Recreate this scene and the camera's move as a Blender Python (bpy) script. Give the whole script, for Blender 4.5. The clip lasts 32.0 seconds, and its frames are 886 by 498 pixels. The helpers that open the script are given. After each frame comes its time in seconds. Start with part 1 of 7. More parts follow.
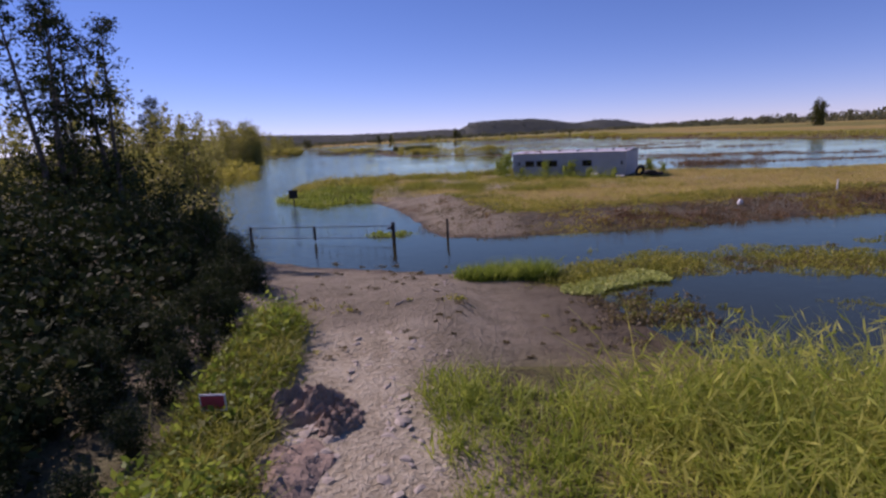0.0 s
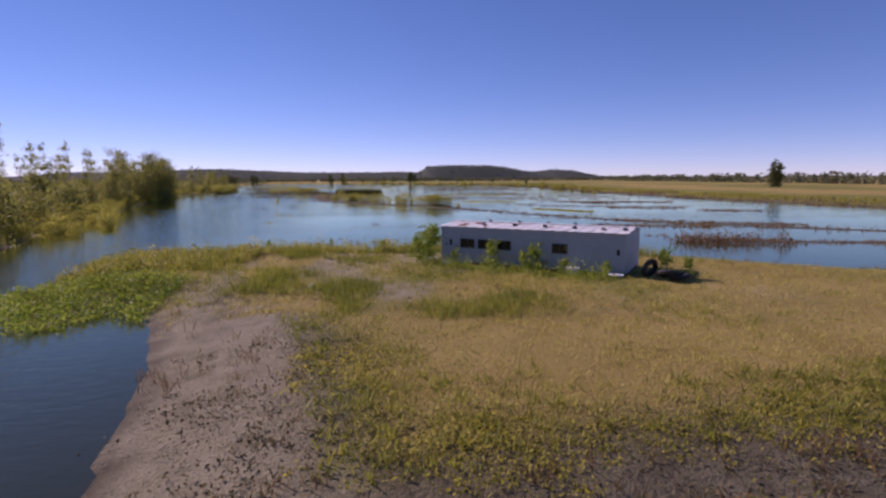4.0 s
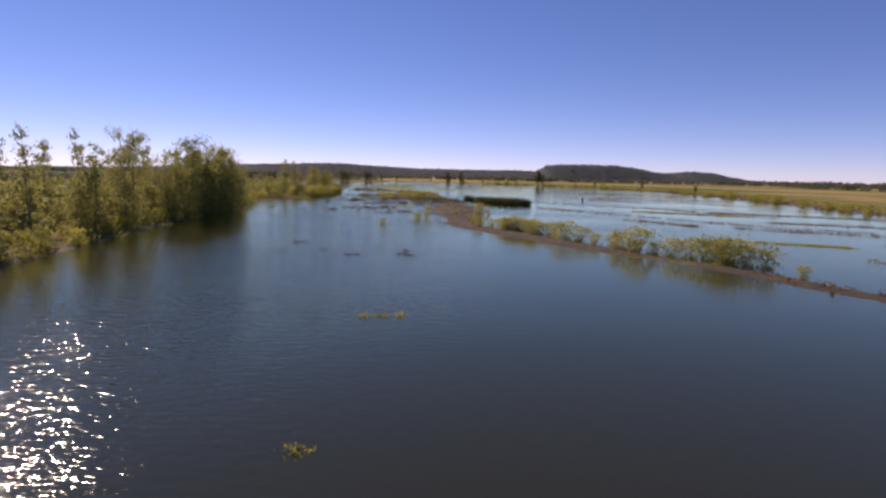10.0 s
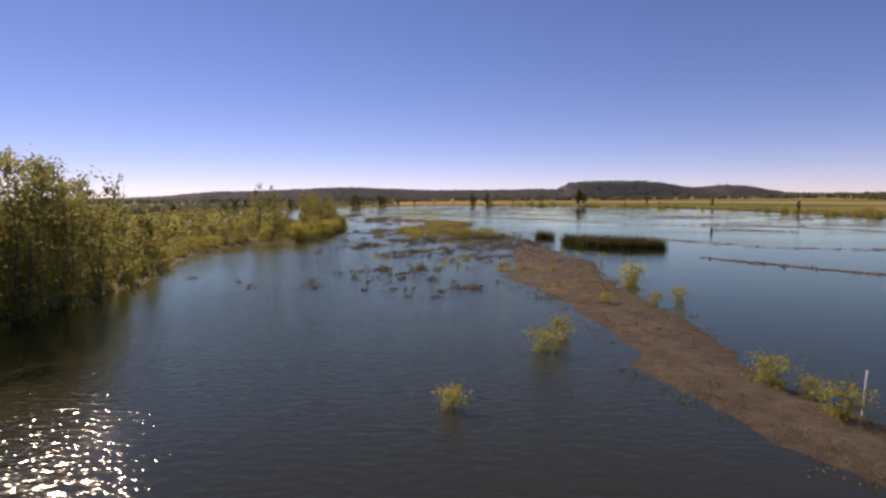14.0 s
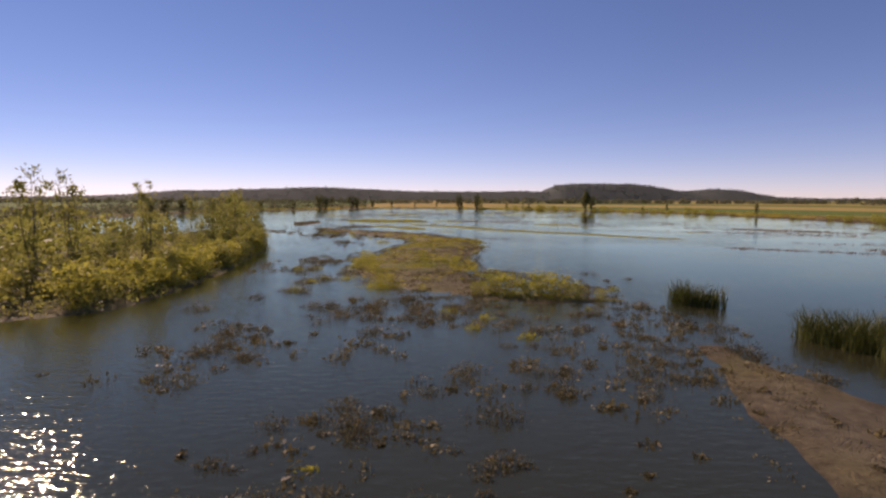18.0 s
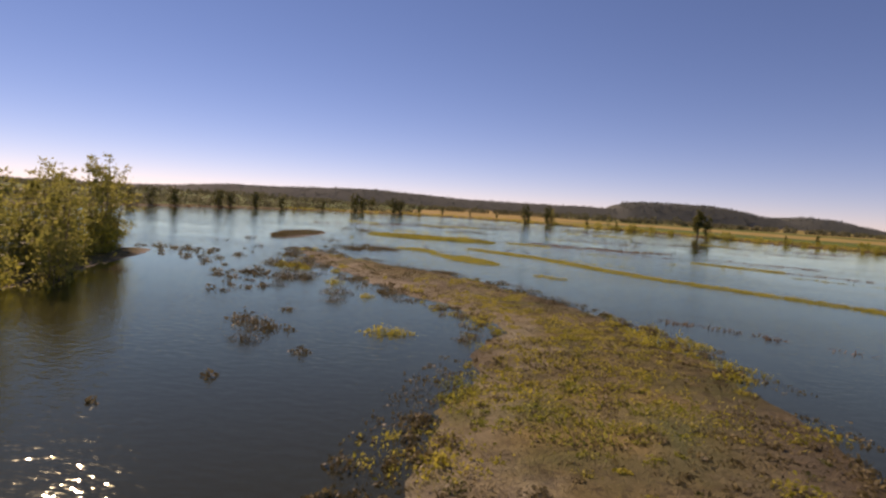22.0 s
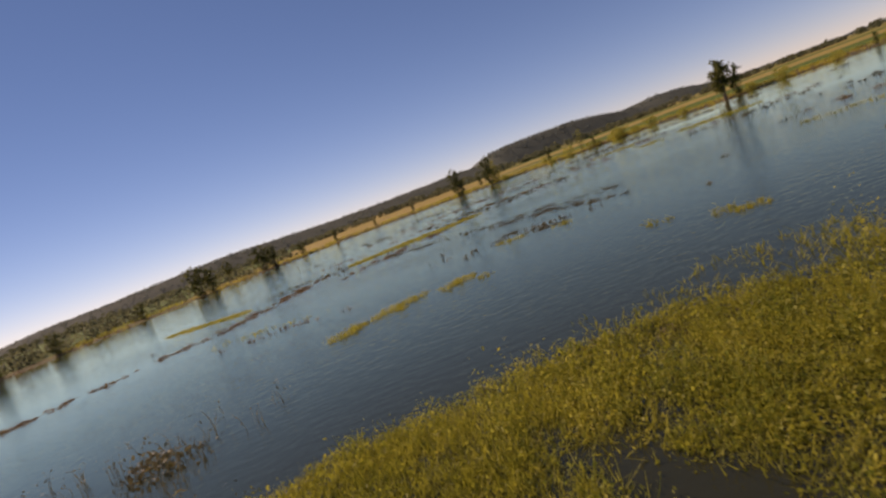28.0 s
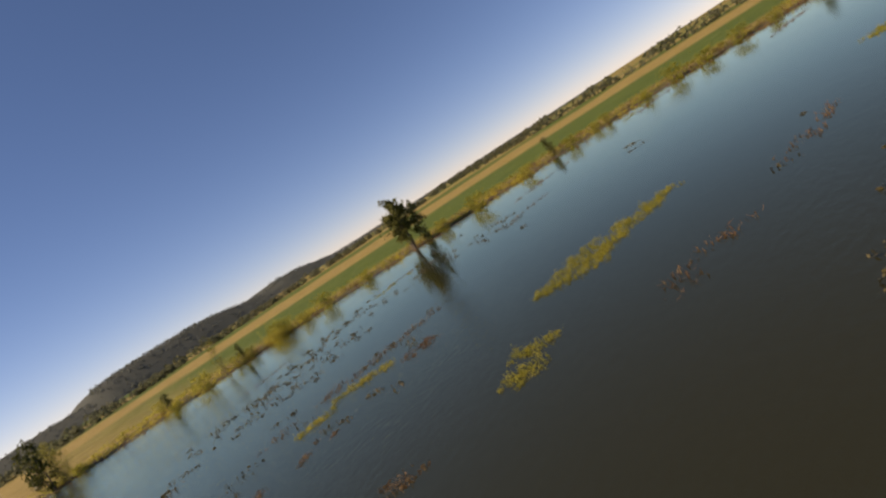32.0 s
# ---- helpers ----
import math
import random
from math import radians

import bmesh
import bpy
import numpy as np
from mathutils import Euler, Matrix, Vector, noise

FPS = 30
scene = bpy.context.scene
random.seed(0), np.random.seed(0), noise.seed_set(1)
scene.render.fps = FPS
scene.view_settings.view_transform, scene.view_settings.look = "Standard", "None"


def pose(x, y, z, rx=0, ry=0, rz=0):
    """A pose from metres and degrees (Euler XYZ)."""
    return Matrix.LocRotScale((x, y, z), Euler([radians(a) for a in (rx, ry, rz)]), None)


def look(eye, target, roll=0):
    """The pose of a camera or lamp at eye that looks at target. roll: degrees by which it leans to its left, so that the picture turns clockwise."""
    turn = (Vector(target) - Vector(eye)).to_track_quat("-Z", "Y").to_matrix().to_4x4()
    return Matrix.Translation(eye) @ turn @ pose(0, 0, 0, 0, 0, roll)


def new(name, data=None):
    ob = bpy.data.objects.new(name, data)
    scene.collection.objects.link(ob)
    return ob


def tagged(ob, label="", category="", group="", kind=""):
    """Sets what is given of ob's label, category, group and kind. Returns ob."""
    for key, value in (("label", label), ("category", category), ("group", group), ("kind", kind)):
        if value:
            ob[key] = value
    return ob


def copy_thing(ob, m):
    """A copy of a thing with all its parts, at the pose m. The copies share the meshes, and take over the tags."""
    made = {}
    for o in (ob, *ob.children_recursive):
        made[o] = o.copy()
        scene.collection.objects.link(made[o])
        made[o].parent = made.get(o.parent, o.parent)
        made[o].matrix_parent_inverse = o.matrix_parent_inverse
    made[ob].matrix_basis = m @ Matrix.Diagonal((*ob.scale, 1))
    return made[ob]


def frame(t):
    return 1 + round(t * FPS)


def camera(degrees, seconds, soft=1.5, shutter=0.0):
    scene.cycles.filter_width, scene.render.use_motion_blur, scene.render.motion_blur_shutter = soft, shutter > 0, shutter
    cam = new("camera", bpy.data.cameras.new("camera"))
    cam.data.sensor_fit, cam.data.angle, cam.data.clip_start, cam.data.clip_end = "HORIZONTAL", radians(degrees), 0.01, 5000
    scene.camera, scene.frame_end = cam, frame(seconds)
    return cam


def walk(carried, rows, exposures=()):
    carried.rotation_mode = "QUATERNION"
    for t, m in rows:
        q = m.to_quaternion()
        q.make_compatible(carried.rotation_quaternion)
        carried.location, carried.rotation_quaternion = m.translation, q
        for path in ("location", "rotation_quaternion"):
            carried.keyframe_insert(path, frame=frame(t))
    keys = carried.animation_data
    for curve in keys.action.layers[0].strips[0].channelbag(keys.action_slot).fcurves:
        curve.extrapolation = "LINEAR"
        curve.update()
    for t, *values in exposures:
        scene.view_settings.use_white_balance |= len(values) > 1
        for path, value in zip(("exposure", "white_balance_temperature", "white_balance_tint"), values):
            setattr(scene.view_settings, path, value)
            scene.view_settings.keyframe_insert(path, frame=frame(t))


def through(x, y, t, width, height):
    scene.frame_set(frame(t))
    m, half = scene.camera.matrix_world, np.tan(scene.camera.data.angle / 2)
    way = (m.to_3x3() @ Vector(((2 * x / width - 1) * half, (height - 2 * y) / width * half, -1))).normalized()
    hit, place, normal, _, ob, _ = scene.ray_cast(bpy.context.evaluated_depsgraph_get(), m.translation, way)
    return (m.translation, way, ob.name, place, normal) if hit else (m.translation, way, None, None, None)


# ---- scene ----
cam = camera(79, 32.0, soft=2.5, shutter=0.08)

PATH = [
    (0, (-0.594, 99.884, 5.420), (-0.185, 109.663, 3.373), -3.05),
    (0.5, (0.257, 101.764, 5.772), (1.104, 111.452, 3.446), -1.84),
    (1, (1.116, 103.948, 6.028), (2.093, 113.623, 3.696), 1.44),
    (1.5, (1.990, 106.551, 6.227), (2.868, 116.318, 4.267), 2.07),
    (2, (2.808, 109.492, 6.295), (3.667, 119.324, 4.687), 1.17),
    (2.5, (3.530, 112.709, 6.280), (4.306, 122.577, 4.857), 0.83),
    (3, (4.187, 116.218, 6.251), (4.735, 126.114, 4.924), -0.43),
    (3.5, (4.938, 119.917, 6.231), (5.956, 129.784, 4.956), -2.71),
    (5.5, (6.212, 131.851, 7.310), (7.776, 141.625, 5.887), 13.91),
    (6, (6.267, 137.439, 7.523), (7.332, 147.282, 6.115), 16.68),
    (6.5, (5.921, 143.294, 7.641), (6.131, 153.173, 6.103), 15.35),
    (7, (5.272, 149.258, 7.744), (4.761, 159.111, 6.116), 13.08),
    (7.5, (3.986, 155.651, 7.877), (3.128, 165.513, 6.462), 9.82),
    (8, (2.312, 162.346, 7.983), (1.129, 172.201, 6.763), 4.03),
    (8.5, (0.539, 169.181, 8.085), (-0.508, 179.054, 6.892), 0.72),
    (9, (-1.285, 175.848, 8.164), (-2.144, 185.732, 6.917), -0.70),
    (9.5, (-3.076, 182.585, 8.233), (-3.927, 192.455, 6.869), -0.41),
    (10, (-4.537, 189.778, 8.235), (-5.264, 199.657, 6.865), 1.21),
    (10.5, (-6.213, 197.012, 8.228), (-6.682, 206.919, 6.946), 2.56),
    (11, (-7.783, 203.591, 8.277), (-8.246, 213.508, 7.076), 2.68),
    (11.5, (-9.458, 210.293, 8.414), (-10.133, 220.202, 7.250), 1.49),
    (12, (-11.354, 217.575, 8.532), (-12.048, 227.492, 7.448), -0.05),
    (12.5, (-13.295, 225.659, 8.665), (-14.051, 235.580, 7.667), -1.19),
    (13, (-15.287, 234.615, 8.855), (-16.398, 244.506, 7.880), -1.22),
    (13.5, (-17.255, 244.330, 8.997), (-18.518, 254.198, 7.983), -0.68),
    (14, (-19.036, 254.505, 9.205), (-20.046, 264.405, 8.216), -0.53),
    (14.5, (-20.820, 264.061, 9.570), (-21.769, 273.968, 8.599), -0.39),
    (16.5, (-23.649, 290.673, 8.437), (-24.557, 300.586, 7.487), -2.27),
    (17, (-25.525, 301.582, 8.916), (-26.270, 311.519, 8.077), -1.63),
    (17.5, (-26.938, 311.893, 9.145), (-27.615, 321.832, 8.277), 0.02),
    (18, (-28.056, 321.407, 9.155), (-28.671, 331.342, 8.194), 0.07),
    (18.5, (-29.020, 330.701, 9.092), (-29.570, 340.636, 8.103), -0.14),
    (19, (-30.147, 340.280, 8.994), (-30.759, 350.218, 8.071), 0.55),
    (19.5, (-31.315, 350.500, 8.886), (-31.989, 360.444, 8.066), 2.78),
    (20, (-32.897, 361.038, 8.776), (-33.703, 370.977, 8.020), 4.88),
    (20.5, (-34.654, 371.264, 8.677), (-35.556, 381.194, 7.920), 5.87),
    (21, (-36.224, 380.686, 8.535), (-37.435, 390.581, 7.748), 5.53),
    (21.5, (-37.557, 389.559, 8.209), (-39.006, 399.418, 7.379), 4.71),
    (22, (-39.103, 398.224, 8.037), (-40.632, 408.072, 7.215), 3.65),
    (22.5, (-40.755, 406.814, 8.019), (-42.387, 416.649, 7.237), 2.73),
    (23, (-42.356, 415.762, 7.926), (-44.024, 425.593, 7.171), 2.73),
    (23.5, (-44.184, 425.550, 7.770), (-45.887, 435.377, 7.038), 4.24),
    (24, (-46.358, 435.543, 7.569), (-48.110, 445.364, 6.878), 5.82),
    (24.5, (-48.869, 445.760, 7.548), (-50.760, 455.556, 6.877), 6.27),
    (26.5, (-66.002, 484.987, 5.783), (-67.494, 494.828, 4.818), -3.84),
    (27, (-67.861, 494.371, 5.665), (-68.867, 504.273, 4.660), -9.96),
    (27.5, (-69.407, 504.092, 5.635), (-69.571, 514.041, 4.553), -16.23),
    (28, (-70.318, 513.639, 5.732), (-69.632, 523.573, 4.679), -20.84),
    (28.5, (-70.581, 522.741, 6.004), (-69.296, 532.604, 4.793), -23.86),
    (29, (-69.846, 532.190, 6.446), (-67.960, 541.960, 5.251), -25.56),
    (29.5, (-67.461, 542.558, 7.133), (-65.006, 552.209, 6.002), -28.75),
    (30, (-63.960, 553.055, 7.796), (-60.654, 562.460, 6.761), -30.23),
    (30.5, (-59.425, 563.175, 8.261), (-54.953, 572.086, 7.210), -29.82),
    (31, (-54.004, 572.946, 8.657), (-48.440, 581.216, 7.524), -30.84),
    (31.5, (-47.555, 581.997, 9.006), (-41.193, 589.670, 7.828), -32.68),
    (32, (-40.016, 590.349, 9.305), (-32.884, 597.330, 8.262), -33.12),
]
walk(cam, [(t, look(eye, target, roll)) for t, eye, target, roll in PATH], [(0, -0.1, 5700, 47), (3, 0.1, 6000, 47), (5.5, -0.3, 5650, 45), (7.3, -0.26, 5700, 45), (8, 0.0, 6000, 45), (9, 0.04, 6150, 44), (14, 0.08, 6650, 43), (20, 0.04, 7200, 40), (26, -0.04, 7750, 37), (29, -0.1, 7500, 29), (32, 0.1, 7400, 25)])

# ---------------------------------------------------------------- sky and sun
SUN_AZ, SUN_EL = radians(-48), radians(36)
world = bpy.data.worlds.new("sky")
scene.world = world
world.use_nodes = True
wn = world.node_tree.nodes
sky = wn.new("ShaderNodeTexSky")
sky.sky_type = "NISHITA"
sky.sun_disc = False
sky.sun_elevation, sky.sun_rotation = SUN_EL, SUN_AZ
sky.altitude = 900
sky.air_density, sky.dust_density, sky.ozone_density = 0.65, 0.0, 3.0
soft_sky = wn.new("ShaderNodeGamma")
soft_sky.inputs[1].default_value = 0.82
world.node_tree.links.new(sky.outputs[0], soft_sky.inputs[0])
deep_sky = wn.new("ShaderNodeHueSaturation")
deep_sky.inputs["Saturation"].default_value = 1.22
world.node_tree.links.new(soft_sky.outputs[0], deep_sky.inputs["Color"])
warm = wn.new("ShaderNodeMix")
warm.data_type, warm.blend_type = "RGBA", "MULTIPLY"
warm.inputs[0].default_value = 1.0
warm.inputs[7].default_value = (1.11, 0.99, 0.99, 1)
world.node_tree.links.new(deep_sky.outputs[0], warm.inputs[6])
world.node_tree.links.new(warm.outputs[2], wn["Background"].inputs[0])
wn["Background"].inputs[1].default_value = 0.135
sun = new("sun", bpy.data.lights.new("sun", "SUN"))
sun.data.energy, sun.data.angle, sun.data.color = 5.0, radians(0.53), (1.0, 0.89, 0.70)
sun_way = Vector((math.sin(SUN_AZ) * math.cos(SUN_EL), math.cos(SUN_AZ) * math.cos(SUN_EL), math.sin(SUN_EL)))
sun.matrix_world = look(sun_way * 100, (0, 0, 0))
scene.view_settings.exposure = 0.0


# ---------------------------------------------------------------- materials
def material(name):
    m = bpy.data.materials.new(name)
    m.use_nodes = True
    nt = m.node_tree
    return m, nt, nt.nodes["Principled BSDF"], nt.nodes["Material Output"]


def node(nt, kind, **values):
    n = nt.nodes.new(kind)
    for key, value in values.items():
        n.inputs[key].default_value = value
    return n


def ramp(nt, source, stops):
    r = nt.nodes.new("ShaderNodeValToRGB")
    while len(r.color_ramp.elements) < len(stops):
        r.color_ramp.elements.new(0.5)
    for e, (at, colour) in zip(r.color_ramp.elements, stops):
        e.position, e.color = at, (*colour, 1)
    nt.links.new(source, r.inputs[0])
    return r.outputs[0]


def mixed(nt, factor, a, b, mode="MIX"):
    """A colour mix; each of the three is a socket or a value."""
    n = nt.nodes.new("ShaderNodeMix")
    n.data_type, n.blend_type = "RGBA", mode
    for slot, v in ((0, factor), (6, a), (7, b)):
        if hasattr(v, "links"):
            nt.links.new(v, n.inputs[slot])
        else:
            n.inputs[slot].default_value = v if slot == 0 else (*v, 1)
    return n.outputs[2]


def noise_out(nt, scale, detail=4.0, rough=0.6, stretch=None, out="Fac", local=False):
    n = node(nt, "ShaderNodeTexNoise", Scale=scale, Detail=detail, Roughness=rough)
    if local:
        src = nt.nodes.new("ShaderNodeTexCoord").outputs["Object"]
    else:
        src = nt.nodes.new("ShaderNodeNewGeometry").outputs["Position"]
    if stretch:
        mp = nt.nodes.new("ShaderNodeMapping")
        mp.inputs["Scale"].default_value = stretch
        nt.links.new(src, mp.inputs[0])
        src = mp.outputs[0]
    nt.links.new(src, n.inputs["Vector"])
    return n.outputs[out]


def bump(nt, height, strength, distance, target):
    b = node(nt, "ShaderNodeBump", Strength=strength, Distance=distance)
    nt.links.new(height, b.inputs["Height"])
    nt.links.new(b.outputs[0], target.inputs["Normal"])
    return b


def leaf_material(name, dark, mid, light, through=0.45, rough=0.55):
    """Foliage: colour differs from leaf to leaf and from plant to plant, and light shines through it."""
    m, nt, p, out = material(name)
    geo = nt.nodes.new("ShaderNodeNewGeometry")
    info = nt.nodes.new("ShaderNodeObjectInfo")
    big = noise_out(nt, 0.35, 3)
    add = nt.nodes.new("ShaderNodeMath")
    add.operation = "MULTIPLY_ADD"
    add.inputs[1].default_value = 0.55
    nt.links.new(geo.outputs["Random Per Island"], add.inputs[0])
    nt.links.new(big, add.inputs[2])
    sub = nt.nodes.new("ShaderNodeMath")
    sub.operation = "MULTIPLY_ADD"
    sub.inputs[1].default_value = 0.3
    nt.links.new(info.outputs["Random"], sub.inputs[0])
    nt.links.new(add.outputs[0], sub.inputs[2])
    scale = nt.nodes.new("ShaderNodeMath")
    scale.operation = "MULTIPLY"
    scale.inputs[1].default_value = 0.72
    nt.links.new(sub.outputs[0], scale.inputs[0])
    c = ramp(nt, scale.outputs[0], [(0.3, dark), (0.6, mid), (0.92, light)])
    nt.links.new(c, p.inputs["Base Color"])
    p.inputs["Roughness"].default_value = rough
    p.inputs["Specular IOR Level"].default_value = 0.25
    tr = nt.nodes.new("ShaderNodeBsdfTranslucent")
    nt.links.new(c, tr.inputs[0])
    mx = nt.nodes.new("ShaderNodeMixShader")
    mx.inputs[0].default_value = through
    nt.links.new(p.outputs[0], mx.inputs[1])
    nt.links.new(tr.outputs[0], mx.inputs[2])
    nt.links.new(mx.outputs[0], out.inputs[0])
    return m


def plain_material(name, colour, rough=0.7, metal=0.0, vary=0.25, scale=3.0, relief=0.0, local=True):
    m, nt, p, out = material(name)
    dark = tuple(c * (1 - vary) for c in colour)
    light = tuple(min(1, c * (1 + vary)) for c in colour)
    a = noise_out(nt, scale, 5, 0.65, local=local)
    b = noise_out(nt, scale * 7, 3, 0.6, local=local)
    f = mixed(nt, 0.35, a, b)
    nt.links.new(ramp(nt, f, [(0.3, dark), (0.7, light)]), p.inputs["Base Color"])
    p.inputs["Roughness"].default_value, p.inputs["Metallic"].default_value = rough, metal
    if relief:
        bump(nt, b, 0.6, relief, p)
    return m


# the ground: silt under water and at its edge, dry mud and gravel higher up, litter and short grass where plants stand
GROUND, nt, p, out = material("ground")
pos = nt.nodes.new("ShaderNodeSeparateXYZ")
nt.links.new(nt.nodes.new("ShaderNodeNewGeometry").outputs["Position"], pos.inputs[0])
grain, patch, fine = noise_out(nt, 1.1, 6, 0.7), noise_out(nt, 0.13, 4, 0.6), noise_out(nt, 9, 4, 0.7)
silt = ramp(nt, grain, [(0.35, (0.014, 0.011, 0.006)), (0.7, (0.036, 0.028, 0.016))])
shoal = nt.nodes.new("ShaderNodeMapRange")
nt.links.new(pos.outputs[2], shoal.inputs[0])
shoal.inputs[1].default_value, shoal.inputs[2].default_value = -0.26, -0.04
silt = mixed(nt, shoal.outputs[0], silt, ramp(nt, grain, [(0.35, (0.05, 0.037, 0.018)), (0.7, (0.12, 0.09, 0.048))]))
mud = ramp(nt, grain, [(0.25, (0.066, 0.056, 0.034)), (0.5, (0.15, 0.129, 0.082)), (0.75, (0.24, 0.208, 0.138))])
mud = mixed(nt, ramp(nt, fine, [(0.45, (0, 0, 0)), (0.8, (0.6, 0.6, 0.6))]), mud, (0.075, 0.056, 0.034))
veg = nt.nodes.new("ShaderNodeAttribute")
veg.attribute_name = "plants"
litter = ramp(nt, mixed(nt, 0.5, grain, patch), [(0.3, (0.08, 0.066, 0.022)), (0.5, (0.185, 0.148, 0.05)), (0.7, (0.29, 0.235, 0.10))])
sward = noise_out(nt, 0.22, 4, 0.6)
litter = mixed(nt, ramp(nt, sward, [(0.46, (0, 0, 0)), (0.6, (0.8, 0.8, 0.8))]), litter, (0.095, 0.105, 0.022))
field_mask = nt.nodes.new("ShaderNodeAttribute")
field_mask.attribute_name = "field"
band = nt.nodes.new("ShaderNodeAttribute")
band.attribute_name = "crop"
crop = mixed(nt, band.outputs["Fac"], ramp(nt, patch, [(0.3, (0.25, 0.18, 0.05)), (0.7, (0.37, 0.275, 0.085))]),
             ramp(nt, patch, [(0.3, (0.07, 0.11, 0.017)), (0.7, (0.12, 0.155, 0.028))]))
level = nt.nodes.new("ShaderNodeMapRange")
nt.links.new(pos.outputs[2], level.inputs[0])
level.inputs[1].default_value, level.inputs[2].default_value = -0.02, 0.22
blotch = noise_out(nt, 0.55, 5, 0.7)
litter = mixed(nt, ramp(nt, blotch, [(0.36, (0.6, 0.6, 0.6)), (0.47, (0, 0, 0))]), litter, (0.05, 0.037, 0.018))
litter = mixed(nt, ramp(nt, fine, [(0.42, (0.45, 0.45, 0.45)), (0.52, (0, 0, 0))]), litter, (0.06, 0.046, 0.02))
clod = noise_out(nt, 2.7, 4, 0.7)
litter = mixed(nt, ramp(nt, clod, [(0.38, (0.7, 0.7, 0.7)), (0.5, (0, 0, 0))]), litter, (0.045, 0.034, 0.017))
mud = mixed(nt, ramp(nt, clod, [(0.36, (0.6, 0.6, 0.6)), (0.5, (0, 0, 0))]), mud, (0.06, 0.045, 0.028))
mud = mixed(nt, ramp(nt, blotch, [(0.5, (0, 0, 0)), (0.66, (0.7, 0.7, 0.7))]), mud, (0.062, 0.046, 0.028))
col = mixed(nt, level.outputs[0], silt, mud)
col = mixed(nt, veg.outputs["Fac"], col, litter)
col = mixed(nt, field_mask.outputs["Fac"], col, crop)
lane = nt.nodes.new("ShaderNodeAttribute")
lane.attribute_name = "track"
col = mixed(nt, lane.outputs["Fac"], col, ramp(nt, mixed(nt, 0.5, grain, fine), [(0.3, (0.15, 0.12, 0.07)), (0.43, (0.31, 0.265, 0.165)), (0.52, (0.425, 0.372, 0.25)), (0.66, (0.52, 0.46, 0.325))]))
nt.links.new(col, p.inputs["Base Color"])
wet = nt.nodes.new("ShaderNodeMapRange")
nt.links.new(pos.outputs[2], wet.inputs[0])
for slot, v in ((1, 0.0), (2, 0.15), (3, 0.7), (4, 0.95)):
    wet.inputs[slot].default_value = v
nt.links.new(wet.outputs[0], p.inputs["Roughness"])
p.inputs["Specular IOR Level"].default_value = 0.15
bump(nt, mixed(nt, 0.4, mixed(nt, 0.5, grain, clod), fine), 1.0, 0.3, p)

# water: a rippled skin that mirrors the sky and lets the silt show through, tea-brown
WATER, nt, p, out = material("water")
ripple = noise_out(nt, 1.6, 1, 0.5, stretch=(0.8, 1.6, 1.0))
chop = noise_out(nt, 4.6, 1, 0.45, stretch=(0.75, 1.7, 1.0))
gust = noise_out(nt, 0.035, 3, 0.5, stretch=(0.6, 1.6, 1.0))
height = mixed(nt, 0.3, ripple, chop)
nt.nodes.remove(p)
gl = node(nt, "ShaderNodeBsdfGlossy", Roughness=0.05, Color=(0.95, 1.0, 0.72, 1))
clear = node(nt, "ShaderNodeBsdfTransparent", Color=(0.6, 0.48, 0.27, 1))
murk = node(nt, "ShaderNodeBsdfDiffuse", Color=(0.046, 0.045, 0.022, 1))
tp = nt.nodes.new("ShaderNodeMixShader")
tp.inputs[0].default_value = 0.55
nt.links.new(clear.outputs[0], tp.inputs[1])
nt.links.new(murk.outputs[0], tp.inputs[2])
fr = node(nt, "ShaderNodeFresnel", IOR=1.36)
gloss = node(nt, "ShaderNodeMath")
gloss.operation, gloss.use_clamp = "MULTIPLY", True
gloss.inputs[1].default_value = 1.35
nt.links.new(fr.outputs[0], gloss.inputs[0])
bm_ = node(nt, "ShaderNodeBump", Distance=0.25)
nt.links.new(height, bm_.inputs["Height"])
# steeper ripples are put in the open lane off the wooded bank to place sun glitter; the flats on the other side lie
# calmer
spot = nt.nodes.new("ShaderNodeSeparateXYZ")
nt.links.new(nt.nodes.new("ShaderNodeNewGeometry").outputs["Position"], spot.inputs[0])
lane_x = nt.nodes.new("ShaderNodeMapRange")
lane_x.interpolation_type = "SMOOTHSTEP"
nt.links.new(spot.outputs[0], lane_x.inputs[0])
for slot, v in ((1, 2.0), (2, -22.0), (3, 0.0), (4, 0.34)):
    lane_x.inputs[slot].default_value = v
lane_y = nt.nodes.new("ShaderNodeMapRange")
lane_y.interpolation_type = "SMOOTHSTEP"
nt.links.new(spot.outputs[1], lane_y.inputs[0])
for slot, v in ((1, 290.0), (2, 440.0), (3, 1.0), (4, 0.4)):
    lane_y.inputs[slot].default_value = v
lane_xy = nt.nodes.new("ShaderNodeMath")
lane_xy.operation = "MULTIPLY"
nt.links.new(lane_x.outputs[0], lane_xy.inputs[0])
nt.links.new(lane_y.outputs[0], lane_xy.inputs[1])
# ripples are damped close to the bank to hold the glitter off it
off_bank = nt.nodes.new("ShaderNodeMath")
off_bank.operation = "MULTIPLY_ADD"
off_bank.inputs[1].default_value = 0.18
nt.links.new(spot.outputs[1], off_bank.inputs[0])
nt.links.new(spot.outputs[0], off_bank.inputs[2])
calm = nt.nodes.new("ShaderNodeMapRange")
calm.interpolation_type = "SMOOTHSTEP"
nt.links.new(off_bank.outputs[0], calm.inputs[0])
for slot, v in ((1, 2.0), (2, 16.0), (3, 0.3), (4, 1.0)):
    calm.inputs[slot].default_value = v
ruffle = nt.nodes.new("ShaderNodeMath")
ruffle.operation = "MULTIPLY"
